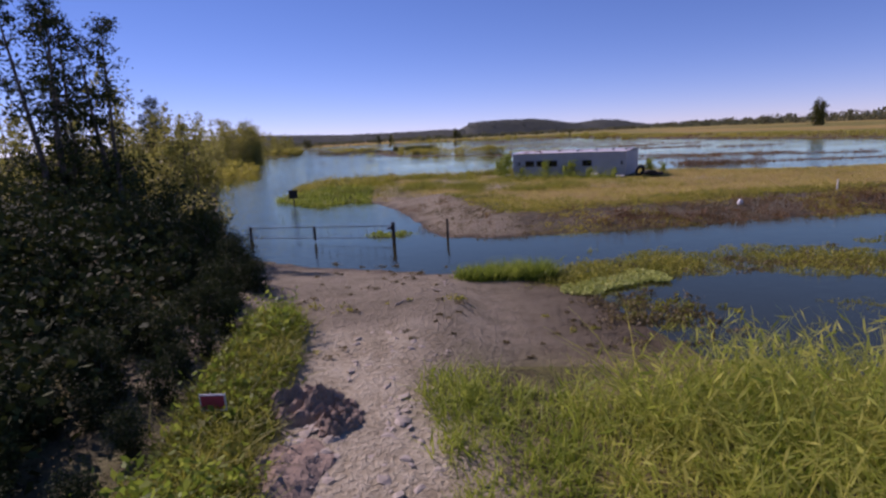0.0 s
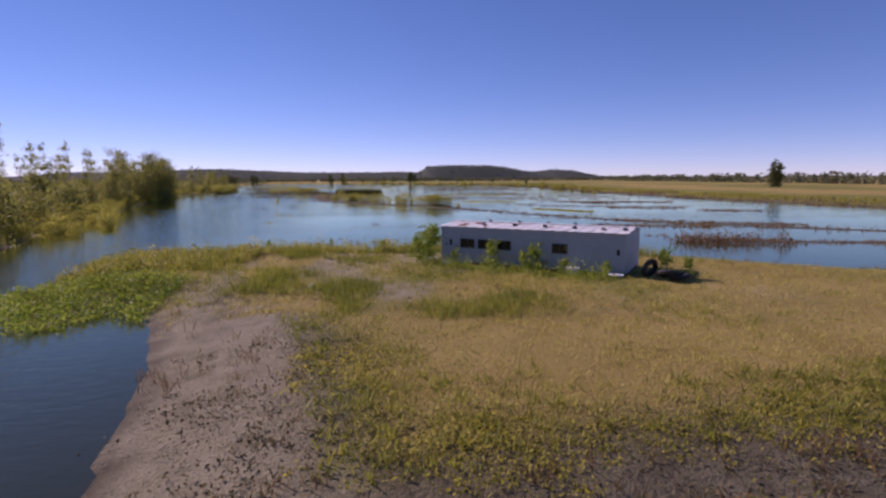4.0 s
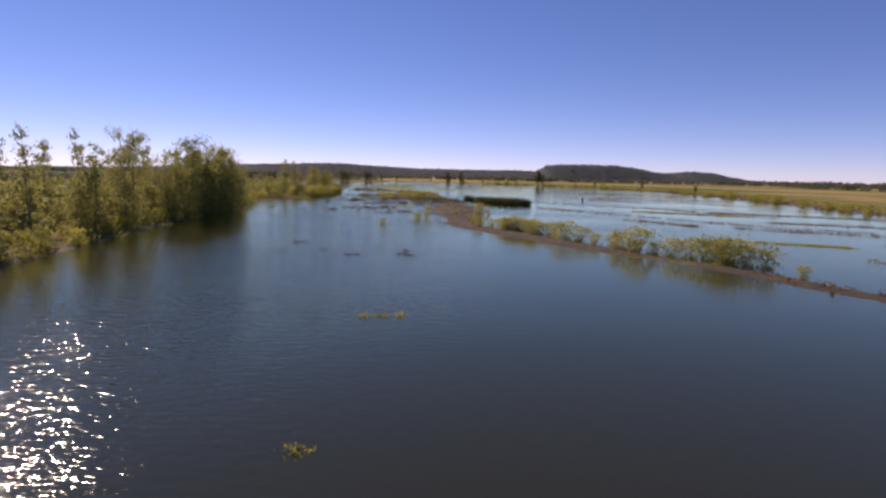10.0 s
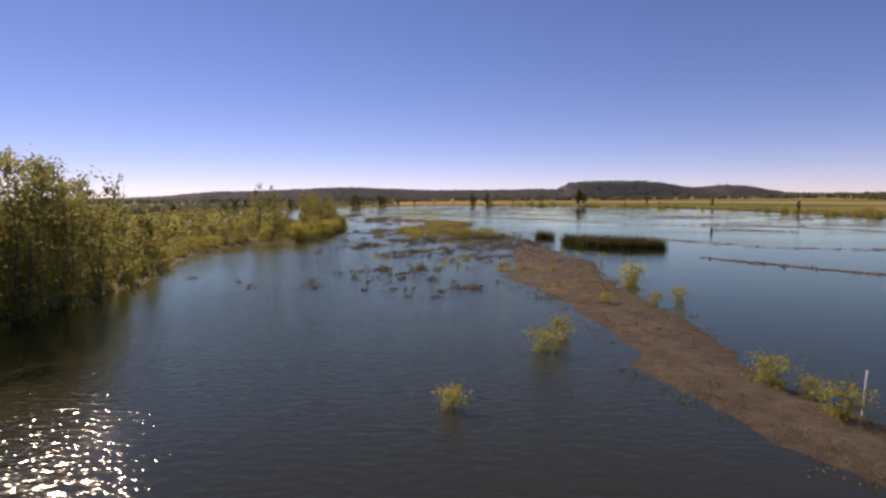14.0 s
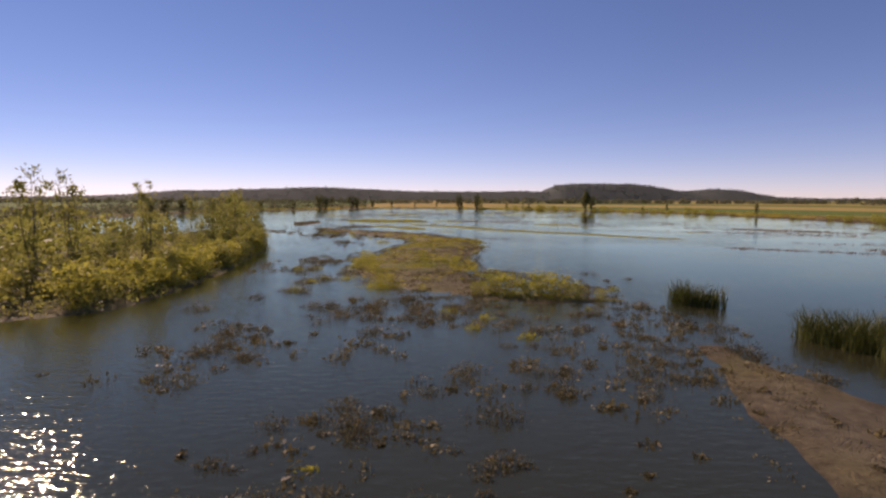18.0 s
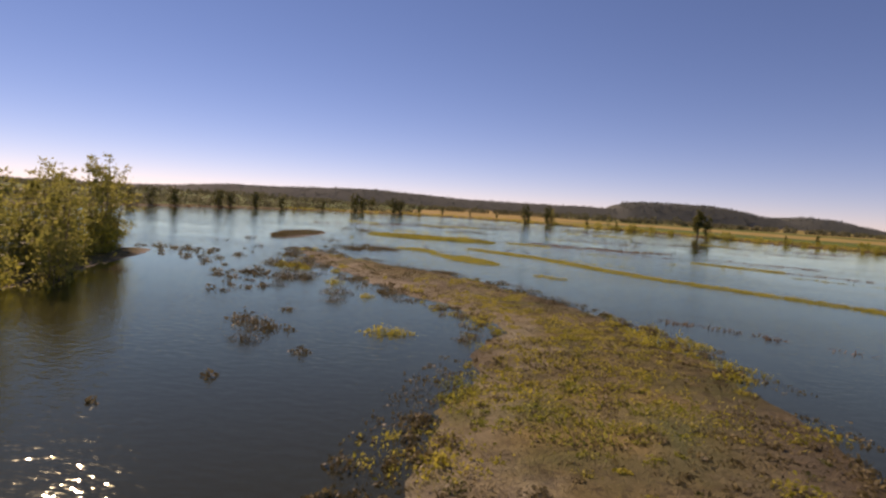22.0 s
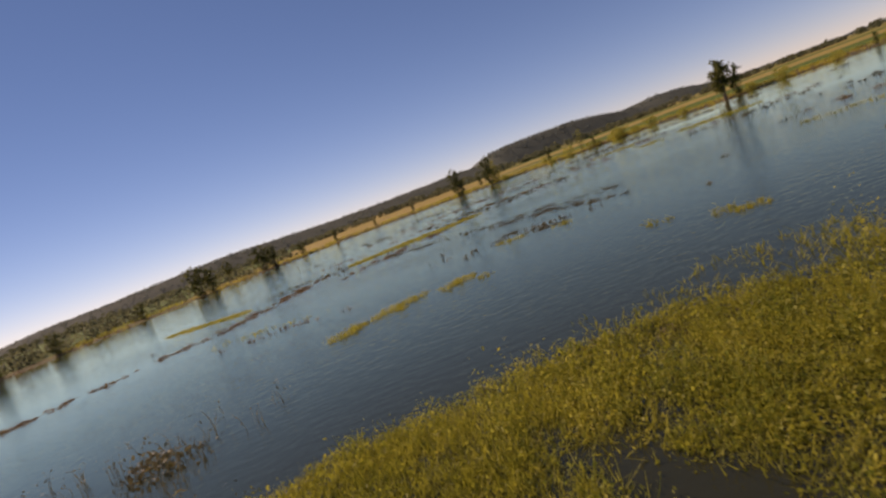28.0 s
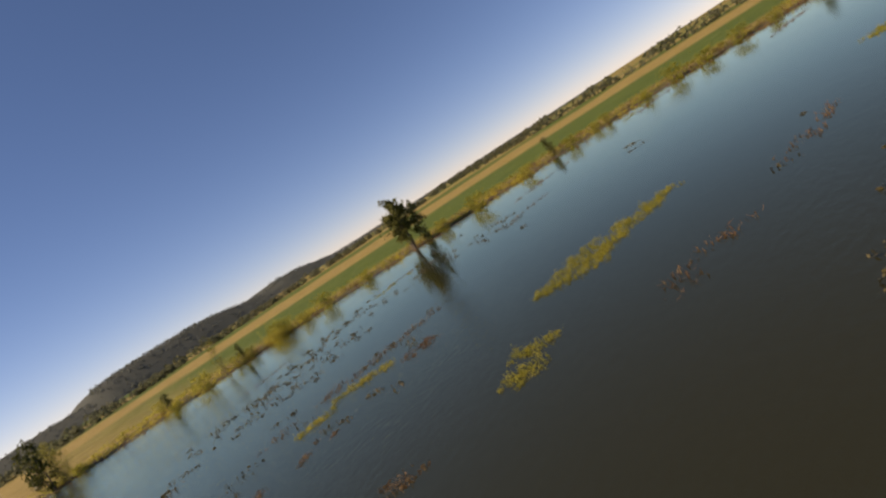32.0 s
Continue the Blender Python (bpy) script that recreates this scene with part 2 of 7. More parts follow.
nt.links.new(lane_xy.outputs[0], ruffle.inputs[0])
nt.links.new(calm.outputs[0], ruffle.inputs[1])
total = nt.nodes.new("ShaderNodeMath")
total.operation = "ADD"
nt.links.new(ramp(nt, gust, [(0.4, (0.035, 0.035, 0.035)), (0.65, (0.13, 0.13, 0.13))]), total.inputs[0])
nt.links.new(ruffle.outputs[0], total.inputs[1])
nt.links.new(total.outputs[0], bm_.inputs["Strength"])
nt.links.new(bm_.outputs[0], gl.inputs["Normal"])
mx = nt.nodes.new("ShaderNodeMixShader")
nt.links.new(gloss.outputs[0], mx.inputs[0])
nt.links.new(tp.outputs[0], mx.inputs[1])
nt.links.new(gl.outputs[0], mx.inputs[2])
nt.links.new(mx.outputs[0], out.inputs[0])

WILLOW = leaf_material("willow_leaves", (0.13, 0.145, 0.03), (0.23, 0.23, 0.048), (0.33, 0.30, 0.075), 0.62)
# near black: the backlit thicket's shade is put into this leaf colour
SHADEDLEAF = leaf_material("shaded_leaves", (0.012, 0.02, 0.005), (0.026, 0.038, 0.009), (0.06, 0.072, 0.014), 0.12, 0.85)
SHRUB = leaf_material("shrub_leaves", (0.19, 0.20, 0.028), (0.33, 0.315, 0.045), (0.46, 0.40, 0.07), 0.6)
GOLD = leaf_material("golden_grass", (0.31, 0.275, 0.05), (0.45, 0.38, 0.075), (0.58, 0.49, 0.14), 0.5)
STRAW = leaf_material("straw", (0.30, 0.26, 0.14), (0.44, 0.385, 0.22), (0.57, 0.51, 0.32), 0.35)
GOLDENROD = leaf_material("goldenrod", (0.34, 0.28, 0.03), (0.50, 0.41, 0.045), (0.64, 0.52, 0.075), 0.45)
HERB = leaf_material("herb_leaves", (0.10, 0.155, 0.014), (0.22, 0.29, 0.028), (0.40, 0.44, 0.065), 0.5)
REEDGRASS = leaf_material("reed_grass", (0.15, 0.225, 0.02), (0.31, 0.37, 0.04), (0.52, 0.50, 0.10), 0.55)
DUCKWEED = leaf_material("duckweed", (0.28, 0.34, 0.07), (0.40, 0.45, 0.10), (0.52, 0.55, 0.17), 0.35)
GREEN = leaf_material("green_grass", (0.12, 0.145, 0.016), (0.25, 0.26, 0.032), (0.43, 0.39, 0.065), 0.5)
MATGRASS = leaf_material("marsh_grass", (0.19, 0.19, 0.022), (0.34, 0.315, 0.036), (0.50, 0.43, 0.065), 0.55)
REED = leaf_material("cattail_leaves", (0.035, 0.045, 0.01), (0.085, 0.095, 0.018), (0.19, 0.18, 0.045), 0.35)
DEADWEED = leaf_material("dead_weeds", (0.052, 0.042, 0.017), (0.115, 0.092, 0.036), (0.225, 0.178, 0.07), 0.3)
RUST_WEED = leaf_material("rusty_weeds", (0.10, 0.05, 0.022), (0.18, 0.095, 0.04), (0.25, 0.16, 0.06), 0.3)
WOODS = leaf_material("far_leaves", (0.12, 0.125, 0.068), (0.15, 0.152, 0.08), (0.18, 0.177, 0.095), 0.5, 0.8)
# distance haze on the ridge is put into this paler, bluish leaf colour
HAZED_RIDGEWOOD = leaf_material("hazed_ridge_leaves", (0.125, 0.145, 0.125), (0.15, 0.168, 0.14), (0.175, 0.188, 0.15), 0.5, 0.9)
BARK = plain_material("bark", (0.12, 0.095, 0.07), 0.9, 0, 0.45, 4, 0.02)


# ---------------------------------------------------------------- the lie of the land
def lattice(ix, iy, seed):
    h = np.sin(ix * 127.1 + iy * 311.7 + seed * 74.7) * 43758.5453
    return h - np.floor(h)


def rough_noise(x, y, size, seed=0, octaves=4):
    """Smooth value noise, about -1 to 1, whose largest lumps are `size` metres across."""
    total, amp, norm = 0.0, 1.0, 0.0
    for o in range(octaves):
        u, v = x / size, y / size
        ix, iy = np.floor(u), np.floor(v)
        fu, fv = u - ix, v - iy
        fu, fv = fu * fu * (3 - 2 * fu), fv * fv * (3 - 2 * fv)
        a, b = lattice(ix, iy, seed + o), lattice(ix + 1, iy, seed + o)
        c, d = lattice(ix, iy + 1, seed + o), lattice(ix + 1, iy + 1, seed + o)
        total = total + amp * ((a * (1 - fu) + b * fu) * (1 - fv) + (c * (1 - fu) + d * fu) * fv)
        norm, amp, size = norm + amp, amp * 0.5, size * 0.5
    return total / norm * 2 - 1


def strip(x, y, spine):
    """Signed distance (inside below 0) to a band round a spine of (x, y, half width)."""
    best = np.full(np.shape(x), 1e9)
    for (ax, ay, aw), (bx, by, bw) in zip(spine, spine[1:]):
        dx, dy = bx - ax, by - ay
        s = np.clip(((x - ax) * dx + (y - ay) * dy) / (dx * dx + dy * dy), 0, 1)
        best = np.minimum(best, np.hypot(x - ax - s * dx, y - ay - s * dy) - (aw + s * (bw - aw)))
    return best


def area(x, y, outline):
    """Signed distance (inside below 0) to a closed outline of (x, y)."""
    best, inside = np.full(np.shape(x), 1e9), np.zeros(np.shape(x), bool)
    for (ax, ay), (bx, by) in zip(outline, outline[1:] + outline[:1]):
        dx, dy = bx - ax, by - ay
        s = np.clip(((x - ax) * dx + (y - ay) * dy) / (dx * dx + dy * dy), 0, 1)
        best = np.minimum(best, np.hypot(x - ax - s * dx, y - ay - s * dy))
        if dy:
            inside ^= ((ay > y) != (by > y)) & (x < ax + dx * (y - ay) / dy)
    return np.where(inside, -best, best)


NEAR_SHORE = [(-400, -300), (400, -300), (400, 60), (60, 100), (22, 106), (11, 109), (7.6, 110.4), (6, 111.8), (5.6, 113.6), (5.4, 116.2), (3.6, 119.4), (1, 120.8),
              (-1, 121.6), (-6, 123.5), (-9, 126), (-15, 140), (-20, 152), (-31, 184), (-36, 203), (-41, 222), (-46.5, 242), (-50.5, 260), (-54, 285),
              (-57, 308), (-68, 335), (-69, 349), (-63, 358), (-57.4, 362), (-56.8, 373), (-58.8, 384), (-61.5, 398), (-64.5, 413), (-75, 429), (-79.5, 441), (-82, 449), (-84, 455), (-86.5, 460), (-89, 461), (-97, 450), (-118, 447), (-140, 444), (-158, 458), (-176, 470), (-400, 480)]
ISLAND = [(-14, 154), (-9, 147), (-7, 150.5), (-4.5, 148), (-2, 141), (-0.5, 134), (0.5, 129), (4, 127.6), (10, 128), (18, 128.4), (28, 129),
          (40, 131), (56, 135.5), (74, 143), (66, 150), (52, 153), (38, 155), (30, 161.5), (22, 166), (12, 168.4), (7.8, 168.6), (5, 168.4), (2.2, 169.4), (-1, 169.6), (-4, 169), (-8, 169.2), (-11.5, 168.6), (-15, 166)]
LAKE = [(-185, 440), (-195, 480), (-195, 520), (-192, 560), (-188, 610), (-178, 655), (-150, 702), (-121, 728), (-85, 748), (-50, 738), (-21, 722), (0, 710), (20, 698), (42, 679),
        (66, 656), (88, 628), (106, 585), (115, 530), (115, 470), (107, 400), (100, 340), (100, 280), (104, 220), (112, 160), (125, 90), (300, 40), (300, -250), (-380, -250), (-380, 440)]
BAR = [(-11, 284, 1.0), (-6, 275, 2.4), (0, 267.4, 2.9), (6, 257.6, 2.3), (12, 249, 1.6), (18, 242, 1.6), (23, 233, 1.3), (29, 221, 1.0), (37, 206, 1.3), (48, 190, 1.5), (66, 176, 1.2)]
SPIT = [(-13.6, 354, 0.8), (-13.3, 347, 2.7), (-12.8, 338, 3.7), (-11.6, 326, 5.6), (-12.6, 316, 5.6), (-10.5, 305, 4.4), (-8.6, 294, 3.2), (-8.2, 283, 1.9), (-5, 275, 1.5)]
MIDDLE = [(-15, 369, 0.9), (-25, 371, 1.6), (-32, 376.5, 3.5), (-36, 387, 7.0), (-37, 402, 7.2), (-35.4, 415, 6.8), (-34, 428, 6.6), (-37, 438, 5.0),
          (-46, 449.5, 6.2), (-54.5, 457.8, 5.2), (-61.5, 464, 3.6), (-67.5, 470, 2.0), (-72, 474.5, 0.8)]
ISLE = [(-85, 494, 1.6), (-86.6, 502, 3.6), (-87.2, 508, 4.3), (-87.4, 512.4, 3.8)]
FARBARS = [[(-38, 524, 0.9), (-21, 523, 1.2), (-8, 527, 1.0)], [(9.8, 335, 0.6), (18, 324, 1.0), (29, 312, 0.8)], [(25, 300, 0.5), (33, 289, 0.8)], [(42, 346, 0.7), (54, 329, 0.9)], [(54, 262, 0.8), (62, 246, 1.0)], [(10, 372, 0.8), (26, 350, 0.9), (40, 345, 0.7)], [(30, 310, 0.8), (48, 290, 1.0), (60, 285, 1.0)],
           [(38, 250, 1.0), (52, 236, 1.4), (70, 230, 1.2)], [(45, 420, 1.2), (66, 395, 1.5), (80, 370, 1.5)],
           [(44, 197, 0.9), (60, 187, 1.4)], [(36, 177, 0.8), (46, 170, 1.2), (60, 166, 1.0)], [(50, 264, 1.1), (80, 252, 1.6)], [(54, 302, 1.3), (82, 292, 1.8)],
           [(58, 332, 1.2), (86, 318, 1.8)], [(18, 422, 0.8), (46, 408, 1.0)], [(30, 470, 0.9), (62, 455, 1.4)]]
SHELF = [(-32, 369, 2.5), (-26, 364.4, 4.0), (-20, 361.4, 4.0), (-16, 361, 2.0)]
SHOAL = [(-27, 316, 4), (-23, 326, 6), (-19, 337, 6), (-18, 350, 4), (-23, 362, 5), (-33, 372, 5)]
strew = random.Random(5)
for k in range(16):
    bx_, by_ = strew.uniform(36, 88), strew.uniform(176, 500)
    dx_ = strew.uniform(9, 24)
    FARBARS.append([(bx_, by_, strew.uniform(0.4, 1.0)), (bx_ + dx_ * 0.5, by_ - dx_ * 0.2, strew.uniform(0.6, 1.5)), (bx_ + dx_, by_ - dx_ * 0.45, strew.uniform(0.4, 1.0))])
STREAKS = []
for k in range(34):
    bx_, by_ = strew.uniform(-95, 70), strew.uniform(535, 690)
    dx_, w_ = strew.uniform(6, 22), strew.uniform(0.25, 0.7)
    STREAKS.append([(bx_, by_, w_ * 0.4), (bx_ + dx_ * 0.5, by_ - dx_ * strew.uniform(0.0, 0.25), w_), (bx_ + dx_, by_ - dx_ * 0.3, w_ * 0.4)])
for k in range(26):
    bx_, by_ = strew.uniform(-35, 85), strew.uniform(430, 545)
    dx_, w_ = strew.uniform(7, 22), strew.uniform(0.3, 0.75)
    STREAKS.append([(bx_, by_, w_ * 0.4), (bx_ + dx_ * 0.5, by_ - dx_ * strew.uniform(0.15, 0.35), w_), (bx_ + dx_, by_ - dx_ * 0.5, w_ * 0.4)])
LAGOON = [(7.5, 115.6, 0.6), (9.5, 115, 1.5), (14, 115, 2.5)]
TRACK = [(-1.2, 92, 1.6), (-1.6, 107, 1.5), (-2.2, 112, 1.4), (-3, 116, 2.0)]


def land(x, y):
    """Height of the ground, and how thickly plants cover it (0 to 1), how much it is farmed, which crop, and where the track is worn."""
    r1, r2, r3 = rough_noise(x, y, 7, 3), rough_noise(x, y, 1.6, 9, 3), rough_noise(x, y, 40, 5, 3)

    def rise(d, top, ragged=1.0, slope=0.12, bed=0.55):
        d = d + ragged * (0.8 * r1 + 0.45 * r2)
        return np.where(d < 0, np.minimum(-d * slope, top), -np.minimum(d * 0.07, bed))

    shore = area(x, y, NEAR_SHORE)
    far = -area(x, y, LAKE)
    isl = area(x, y, ISLAND)
    z = rise(np.minimum(shore, 400), 0.55, 0.8)
    z = np.maximum(z, rise(far, 0.8, 2.0, 0.08))
    z = np.maximum(z, rise(isl, 0.62, 0.6, 0.14))
    for spine, top, ragged in ((BAR, 0.16, 1.0), (SPIT, 0.16, 2.0), (MIDDLE, 0.2, 2.7), (ISLE, 0.22, 0.6)):
        z = np.maximum(z, rise(strip(x, y, spine), top, ragged, 0.08, 0.5))
    for spine in FARBARS:
        z = np.maximum(z, rise(strip(x, y, spine), 0.08, 1.2, 0.06, 0.5))
    z = np.maximum(z, np.where(strip(x, y, SHELF) + 0.8 * r1 < 0, -0.018 + 0.03 * r1 + 0.03 * r2, -9))
    z = np.maximum(z, np.where(strip(x, y, SHOAL) < 0, -0.09 + 0.10 * r1 + 0.07 * r2, -9))
    lag = strip(x, y, LAGOON) + 0.3 * r1
    z = np.where(lag < 0.8, np.minimum(z, -0.10 + 0.12 * lag), z)
    wet_flat = 0.16 - 0.0245 * (x - 0.6) - 0.025 * r1
    z = np.where((x > 0.6) & (x < 8) & (y > 110.9) & (y < 122) & (shore < 0), np.minimum(z, np.maximum(wet_flat, -0.03)), z)
    track = strip(x, y, TRACK)
    z = z + np.where(z > 0.03, 0.07 * r2 + 0.06 * r1, 0) * np.where((x > 0.6) & (x < 8) & (y > 110.9) & (y < 122), 0.35, 1)
    # wheel ruts on the track
    z = z - np.where((track < 0.4) & (y < 121), 0.05 + 0.04 * np.cos((x + 1.9) * 4.2), 0) * np.clip(z * 8, 0, 1)
    plants = np.clip((z - 0.16) * 6 + 0.4 * r1, 0, 1)
    edge_in = np.where(x < -3, 0.0, np.where(y < 146, 5.0, 2.5))
    plants = np.where(isl < 0, np.clip((-isl - edge_in) / 3 + 0.8 * r1 + 0.3, 0, 1), plants)
    mud_flat = (shore < 0) & (x > -8) & (x < 9) & (y > 90)
    plants = np.where(mud_flat, np.clip(np.minimum(track, 1.2 + 0.0 * y) * 0.9 - 0.2 + 0.4 * r1, 0, 1) * np.clip((112.5 - y) * 0.5, 0, 1), plants)
    plants = np.where(strip(x, y, SHOAL) < 0, 0, plants)
    plants = np.where((strip(x, y, SPIT) < 3) | (strip(x, y, BAR) < 2), np.clip(0.2 + 0.9 * r1 + 0.5 * r2, 0, 0.75), plants)
    plants = np.where(strip(x, y, MIDDLE) < 2, np.clip(0.6 + 0.9 * r1, 0, 1), plants)
    plants = np.where((shore < 0) & (x < -8) & (y > 100), np.clip(z * 40, 0, 1), plants)
    field = np.clip((far * -1 - 6) / 6, 0, 1)
    meadow = np.clip((-isl - edge_in - 0.6) / 2, 0, 0.9)
    crop = np.where(field > 0, np.clip(np.sin((-far - 12) / 34 + 0.25 * r3) * 3, 0, 1), 0) * np.clip((x + 30) / 60, 0, 1) * np.clip((y - 545) / 50, 0, 1)
    crop = np.maximum(crop, np.where((field > 0) & (y < 600), np.clip(1.4 * np.sin(-far / 15 + 2.0 * r3) + 0.3, 0, 0.6), 0))
    crop = np.where((field > 0) & (x < -150), 1.0, crop)
    plants = np.where(field > 0, 0.8, plants)
    lane = np.clip(0.7 - track * 1.2 + 0.7 * r2, 0, 1) * np.clip((115.0 - y) * 0.5, 0, 1)
    meadow_bare = np.where((isl < -1.5) & (x < 14) & (y > 147), np.clip(3.0 * rough_noise(x, y, 3.4, 61, 4) + 0.95 * np.exp(-((y - 157.2 - 0.45 * np.clip(x, -8, 8)) / 3.6) ** 2) - 0.3, 0, 0.75), 0)
    spine_x = np.interp(y, [q[1] for q in MIDDLE], [q[0] for q in MIDDLE])
    pale_edge = np.where(strip(x, y, MIDDLE) < 1.5, np.clip(2.0 * rough_noise(x, y, 8, 63, 3) - 0.35, 0, 0.36), 0) * np.clip((y - 415) / 25, 0.25, 1) * np.clip(0.5 + (spine_x + 0.5 - x) / 3, 0.1, 1)
    mid = strip(x, y, MIDDLE)
    pale_west = np.where((mid < 1.0) & (mid > -4.5) & (x < spine_x) & (y > 384), np.clip(0.22 + 0.7 * r1 + 0.9 * r2 - np.maximum(-mid - 2.2, 0) * 0.3, 0, 0.33), 0)
    isle_d = strip(x, y, ISLE)
    pale_edge = np.maximum(pale_edge, np.where((isle_d < 0.8) & (isle_d > -2.2) & (x > -86.5), np.clip(0.3 + 0.5 * r2, 0, 0.45), 0))
    pale_edge = np.maximum(pale_edge, pale_west)
    plants = plants * (1 - np.maximum(meadow_bare, 0.7 * pale_edge))
    lane = np.maximum(lane, np.maximum(0.6 * meadow_bare, pale_edge))
    lane = np.maximum(lane, np.where(mud_flat | ((isl < 0) & (y < 150) & (x < 4.5 + 1.5 * r1)), np.clip(z * 9 - 0.2, 0, 0.42) * np.where(mud_flat & (y > 110.5), np.clip((4.2 - x + 1.2 * r1) / 3, 0, 1), 1), 0) * (1 - plants))
    crop = np.where(isl < 0, np.clip(1.7 * rough_noise(x, y, 6, 64, 3) + 0.15, 0, 0.75) * np.clip((y - 143) / 8, 0.15, 1), crop)
    green = np.where(mid < 0.6, np.clip(0.25 + 1.5 * rough_noise(x, y, 7, 66, 3), 0, 0.7) * np.clip((440 - y) / 30, 0.25, 1) * np.clip(0.4 - mid, 0, 1), 0) * (1 - pale_edge)
    crop = np.where(mid < 0.6, np.clip(0.5 + 1.6 * rough_noise(x, y, 3, 67, 3), 0, 1), crop)
    field = np.maximum(np.maximum(field, green), meadow * (1 - meadow_bare))
    return z + np.where(-far > 60, np.minimum((-far - 60) * 0.002, 1.0), 0), plants, field, crop, lane


def height_at(x, y):
    return float(land(np.array([float(x)]), np.array([float(y)]))[0][0])


def mesh_from(name, verts, faces, mat, smooth=False):
    me = bpy.data.meshes.new(name)
    me.from_pydata(verts, [], faces)
    me.materials.append(mat)
    if smooth:
        me.polygons.foreach_set("use_smooth", [True] * len(me.polygons))
    me.update()
    return me


def quads_mesh(name, corners, mat):
    """A mesh of loose quads from an array of shape (n, 4, 3)."""
    n = len(corners)
    me = bpy.data.meshes.new(name)
    me.vertices.add(4 * n)
    me.vertices.foreach_set("co", np.ascontiguousarray(corners, np.float32).ravel())
    me.loops.add(4 * n)
    me.loops.foreach_set("vertex_index", np.arange(4 * n, dtype=np.int32))
    me.polygons.add(n)
    me.polygons.foreach_set("loop_start", np.arange(0, 4 * n, 4, dtype=np.int32))
    me.materials.append(mat)
    me.update(calc_edges=True)
    return me


def axis_steps(knots):
    """Grid lines: knots of (from, to, step)."""
    return np.unique(np.concatenate([np.arange(a, b + s * 0.5, s) for a, b, s in knots]).round(3))


gx = axis_steps([(-3600, -700, 290), (-700, -200, 25), (-200, -110, 5), (-110, -20, 1.3), (-20, 25, 0.85), (25, 100, 1.8), (100, 250, 10), (250, 800, 50), (800, 3600, 280)])
gy = axis_steps([(-1500, -60, 120), (-60, 88, 8), (88, 180, 0.75), (180, 290, 1.5), (290, 490, 1.35), (490, 660, 2.0), (660, 800, 3), (800, 1200, 25), (1200, 4200, 250)])
GX, GY = np.meshgrid(gx, gy)
GZ, GP, GF, GC, GT = land(GX.ravel(), GY.ravel())
nx, ny = len(gx), len(gy)
ground_mesh = bpy.data.meshes.new("ground")
ground_mesh.vertices.add(nx * ny)
ground_mesh.vertices.foreach_set("co", np.stack([GX.ravel(), GY.ravel(), GZ], 1).astype(np.float32).ravel())
cell = (np.arange(ny - 1)[:, None] * nx + np.arange(nx - 1)[None]).ravel()
loops = np.stack([cell, cell + 1, cell + nx + 1, cell + nx], 1).astype(np.int32)
ground_mesh.loops.add(loops.size)
ground_mesh.loops.foreach_set("vertex_index", loops.ravel())
ground_mesh.polygons.add(len(loops))
ground_mesh.polygons.foreach_set("loop_start", np.arange(0, loops.size, 4, dtype=np.int32))
ground_mesh.polygons.foreach_set("use_smooth", np.ones(len(loops), bool))
ground_mesh.update(calc_edges=True)
for key, values in (("plants", GP), ("field", GF), ("crop", GC), ("track", GT)):
    ground_mesh.attributes.new(key, "FLOAT", "POINT").data.foreach_set("value", values.astype(np.float32))
ground_mesh.materials.append(GROUND)
ground = tagged(new("ground", ground_mesh), "mud flats, island and farmland round a flooded marsh", "ground", kind="structure")
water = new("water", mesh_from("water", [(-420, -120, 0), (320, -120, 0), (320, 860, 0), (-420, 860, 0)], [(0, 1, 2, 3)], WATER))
tagged(water, "rippled blue-grey flood water over dark silt", "water", kind="structure")


# ---------------------------------------------------------------- how plants are made
rng = np.random.default_rng(7)


def blades(px, py, pz, tall, wide, lean=0.35, segments=2):
    """Bent, tapered grass blades at the given feet: an array of quads."""
    n = len(px)
    a = rng.uniform(0, 2 * np.pi, n)
    b = rng.uniform(0, 2 * np.pi, n)
    side = np.stack([np.cos(a), np.sin(a), np.zeros(n)], 1)
    fall = np.stack([np.cos(b), np.sin(b), np.zeros(n)], 1)
    h = tall * rng.uniform(0.55, 1.15, n)
    w = wide * rng.uniform(0.7, 1.3, n)
    bend = lean * rng.uniform(0.3, 1.6, n)
    foot = np.stack([px, py, pz], 1)
    out = []
    for s in range(segments):
        row = []
        for k in (s, s + 1):
            f = k / segments
            mid = foot + fall * (bend * h * f * f)[:, None]
            mid[:, 2] += h * f * (1 - 0.35 * bend * f)
            half = side * (w * (1 - 0.85 * f * f) * 0.5)[:, None]
            row.append((mid - half, mid + half))
        out.append(np.stack([row[0][0], row[0][1], row[1][1], row[1][0]], 1))
    return np.concatenate(out)


def leaves(centres, size, flat=0.0, squash=0.6):
    """Leaf sprays: a randomly turned, slightly pointed quad at each centre."""
    n = len(centres)
    u = rng.normal(size=(n, 3))
    u /= np.linalg.norm(u, axis=1)[:, None]
    v = rng.normal(size=(n, 3))
    v[:, 2] *= 1 - flat
    v -= u * (u * v).sum(1)[:, None]
    v /= np.linalg.norm(v, axis=1)[:, None]
    s = (size * rng.uniform(0.5, 1.3, n))[:, None]
    u, v = u * s * 0.5, v * s * 0.5 * squash
    k = rng.uniform(0.2, 0.8, n)[:, None]
    return np.stack([centres - u, centres + v * k - u * 0.15, centres + u, centres - v - u * (k - 0.5)], 1)


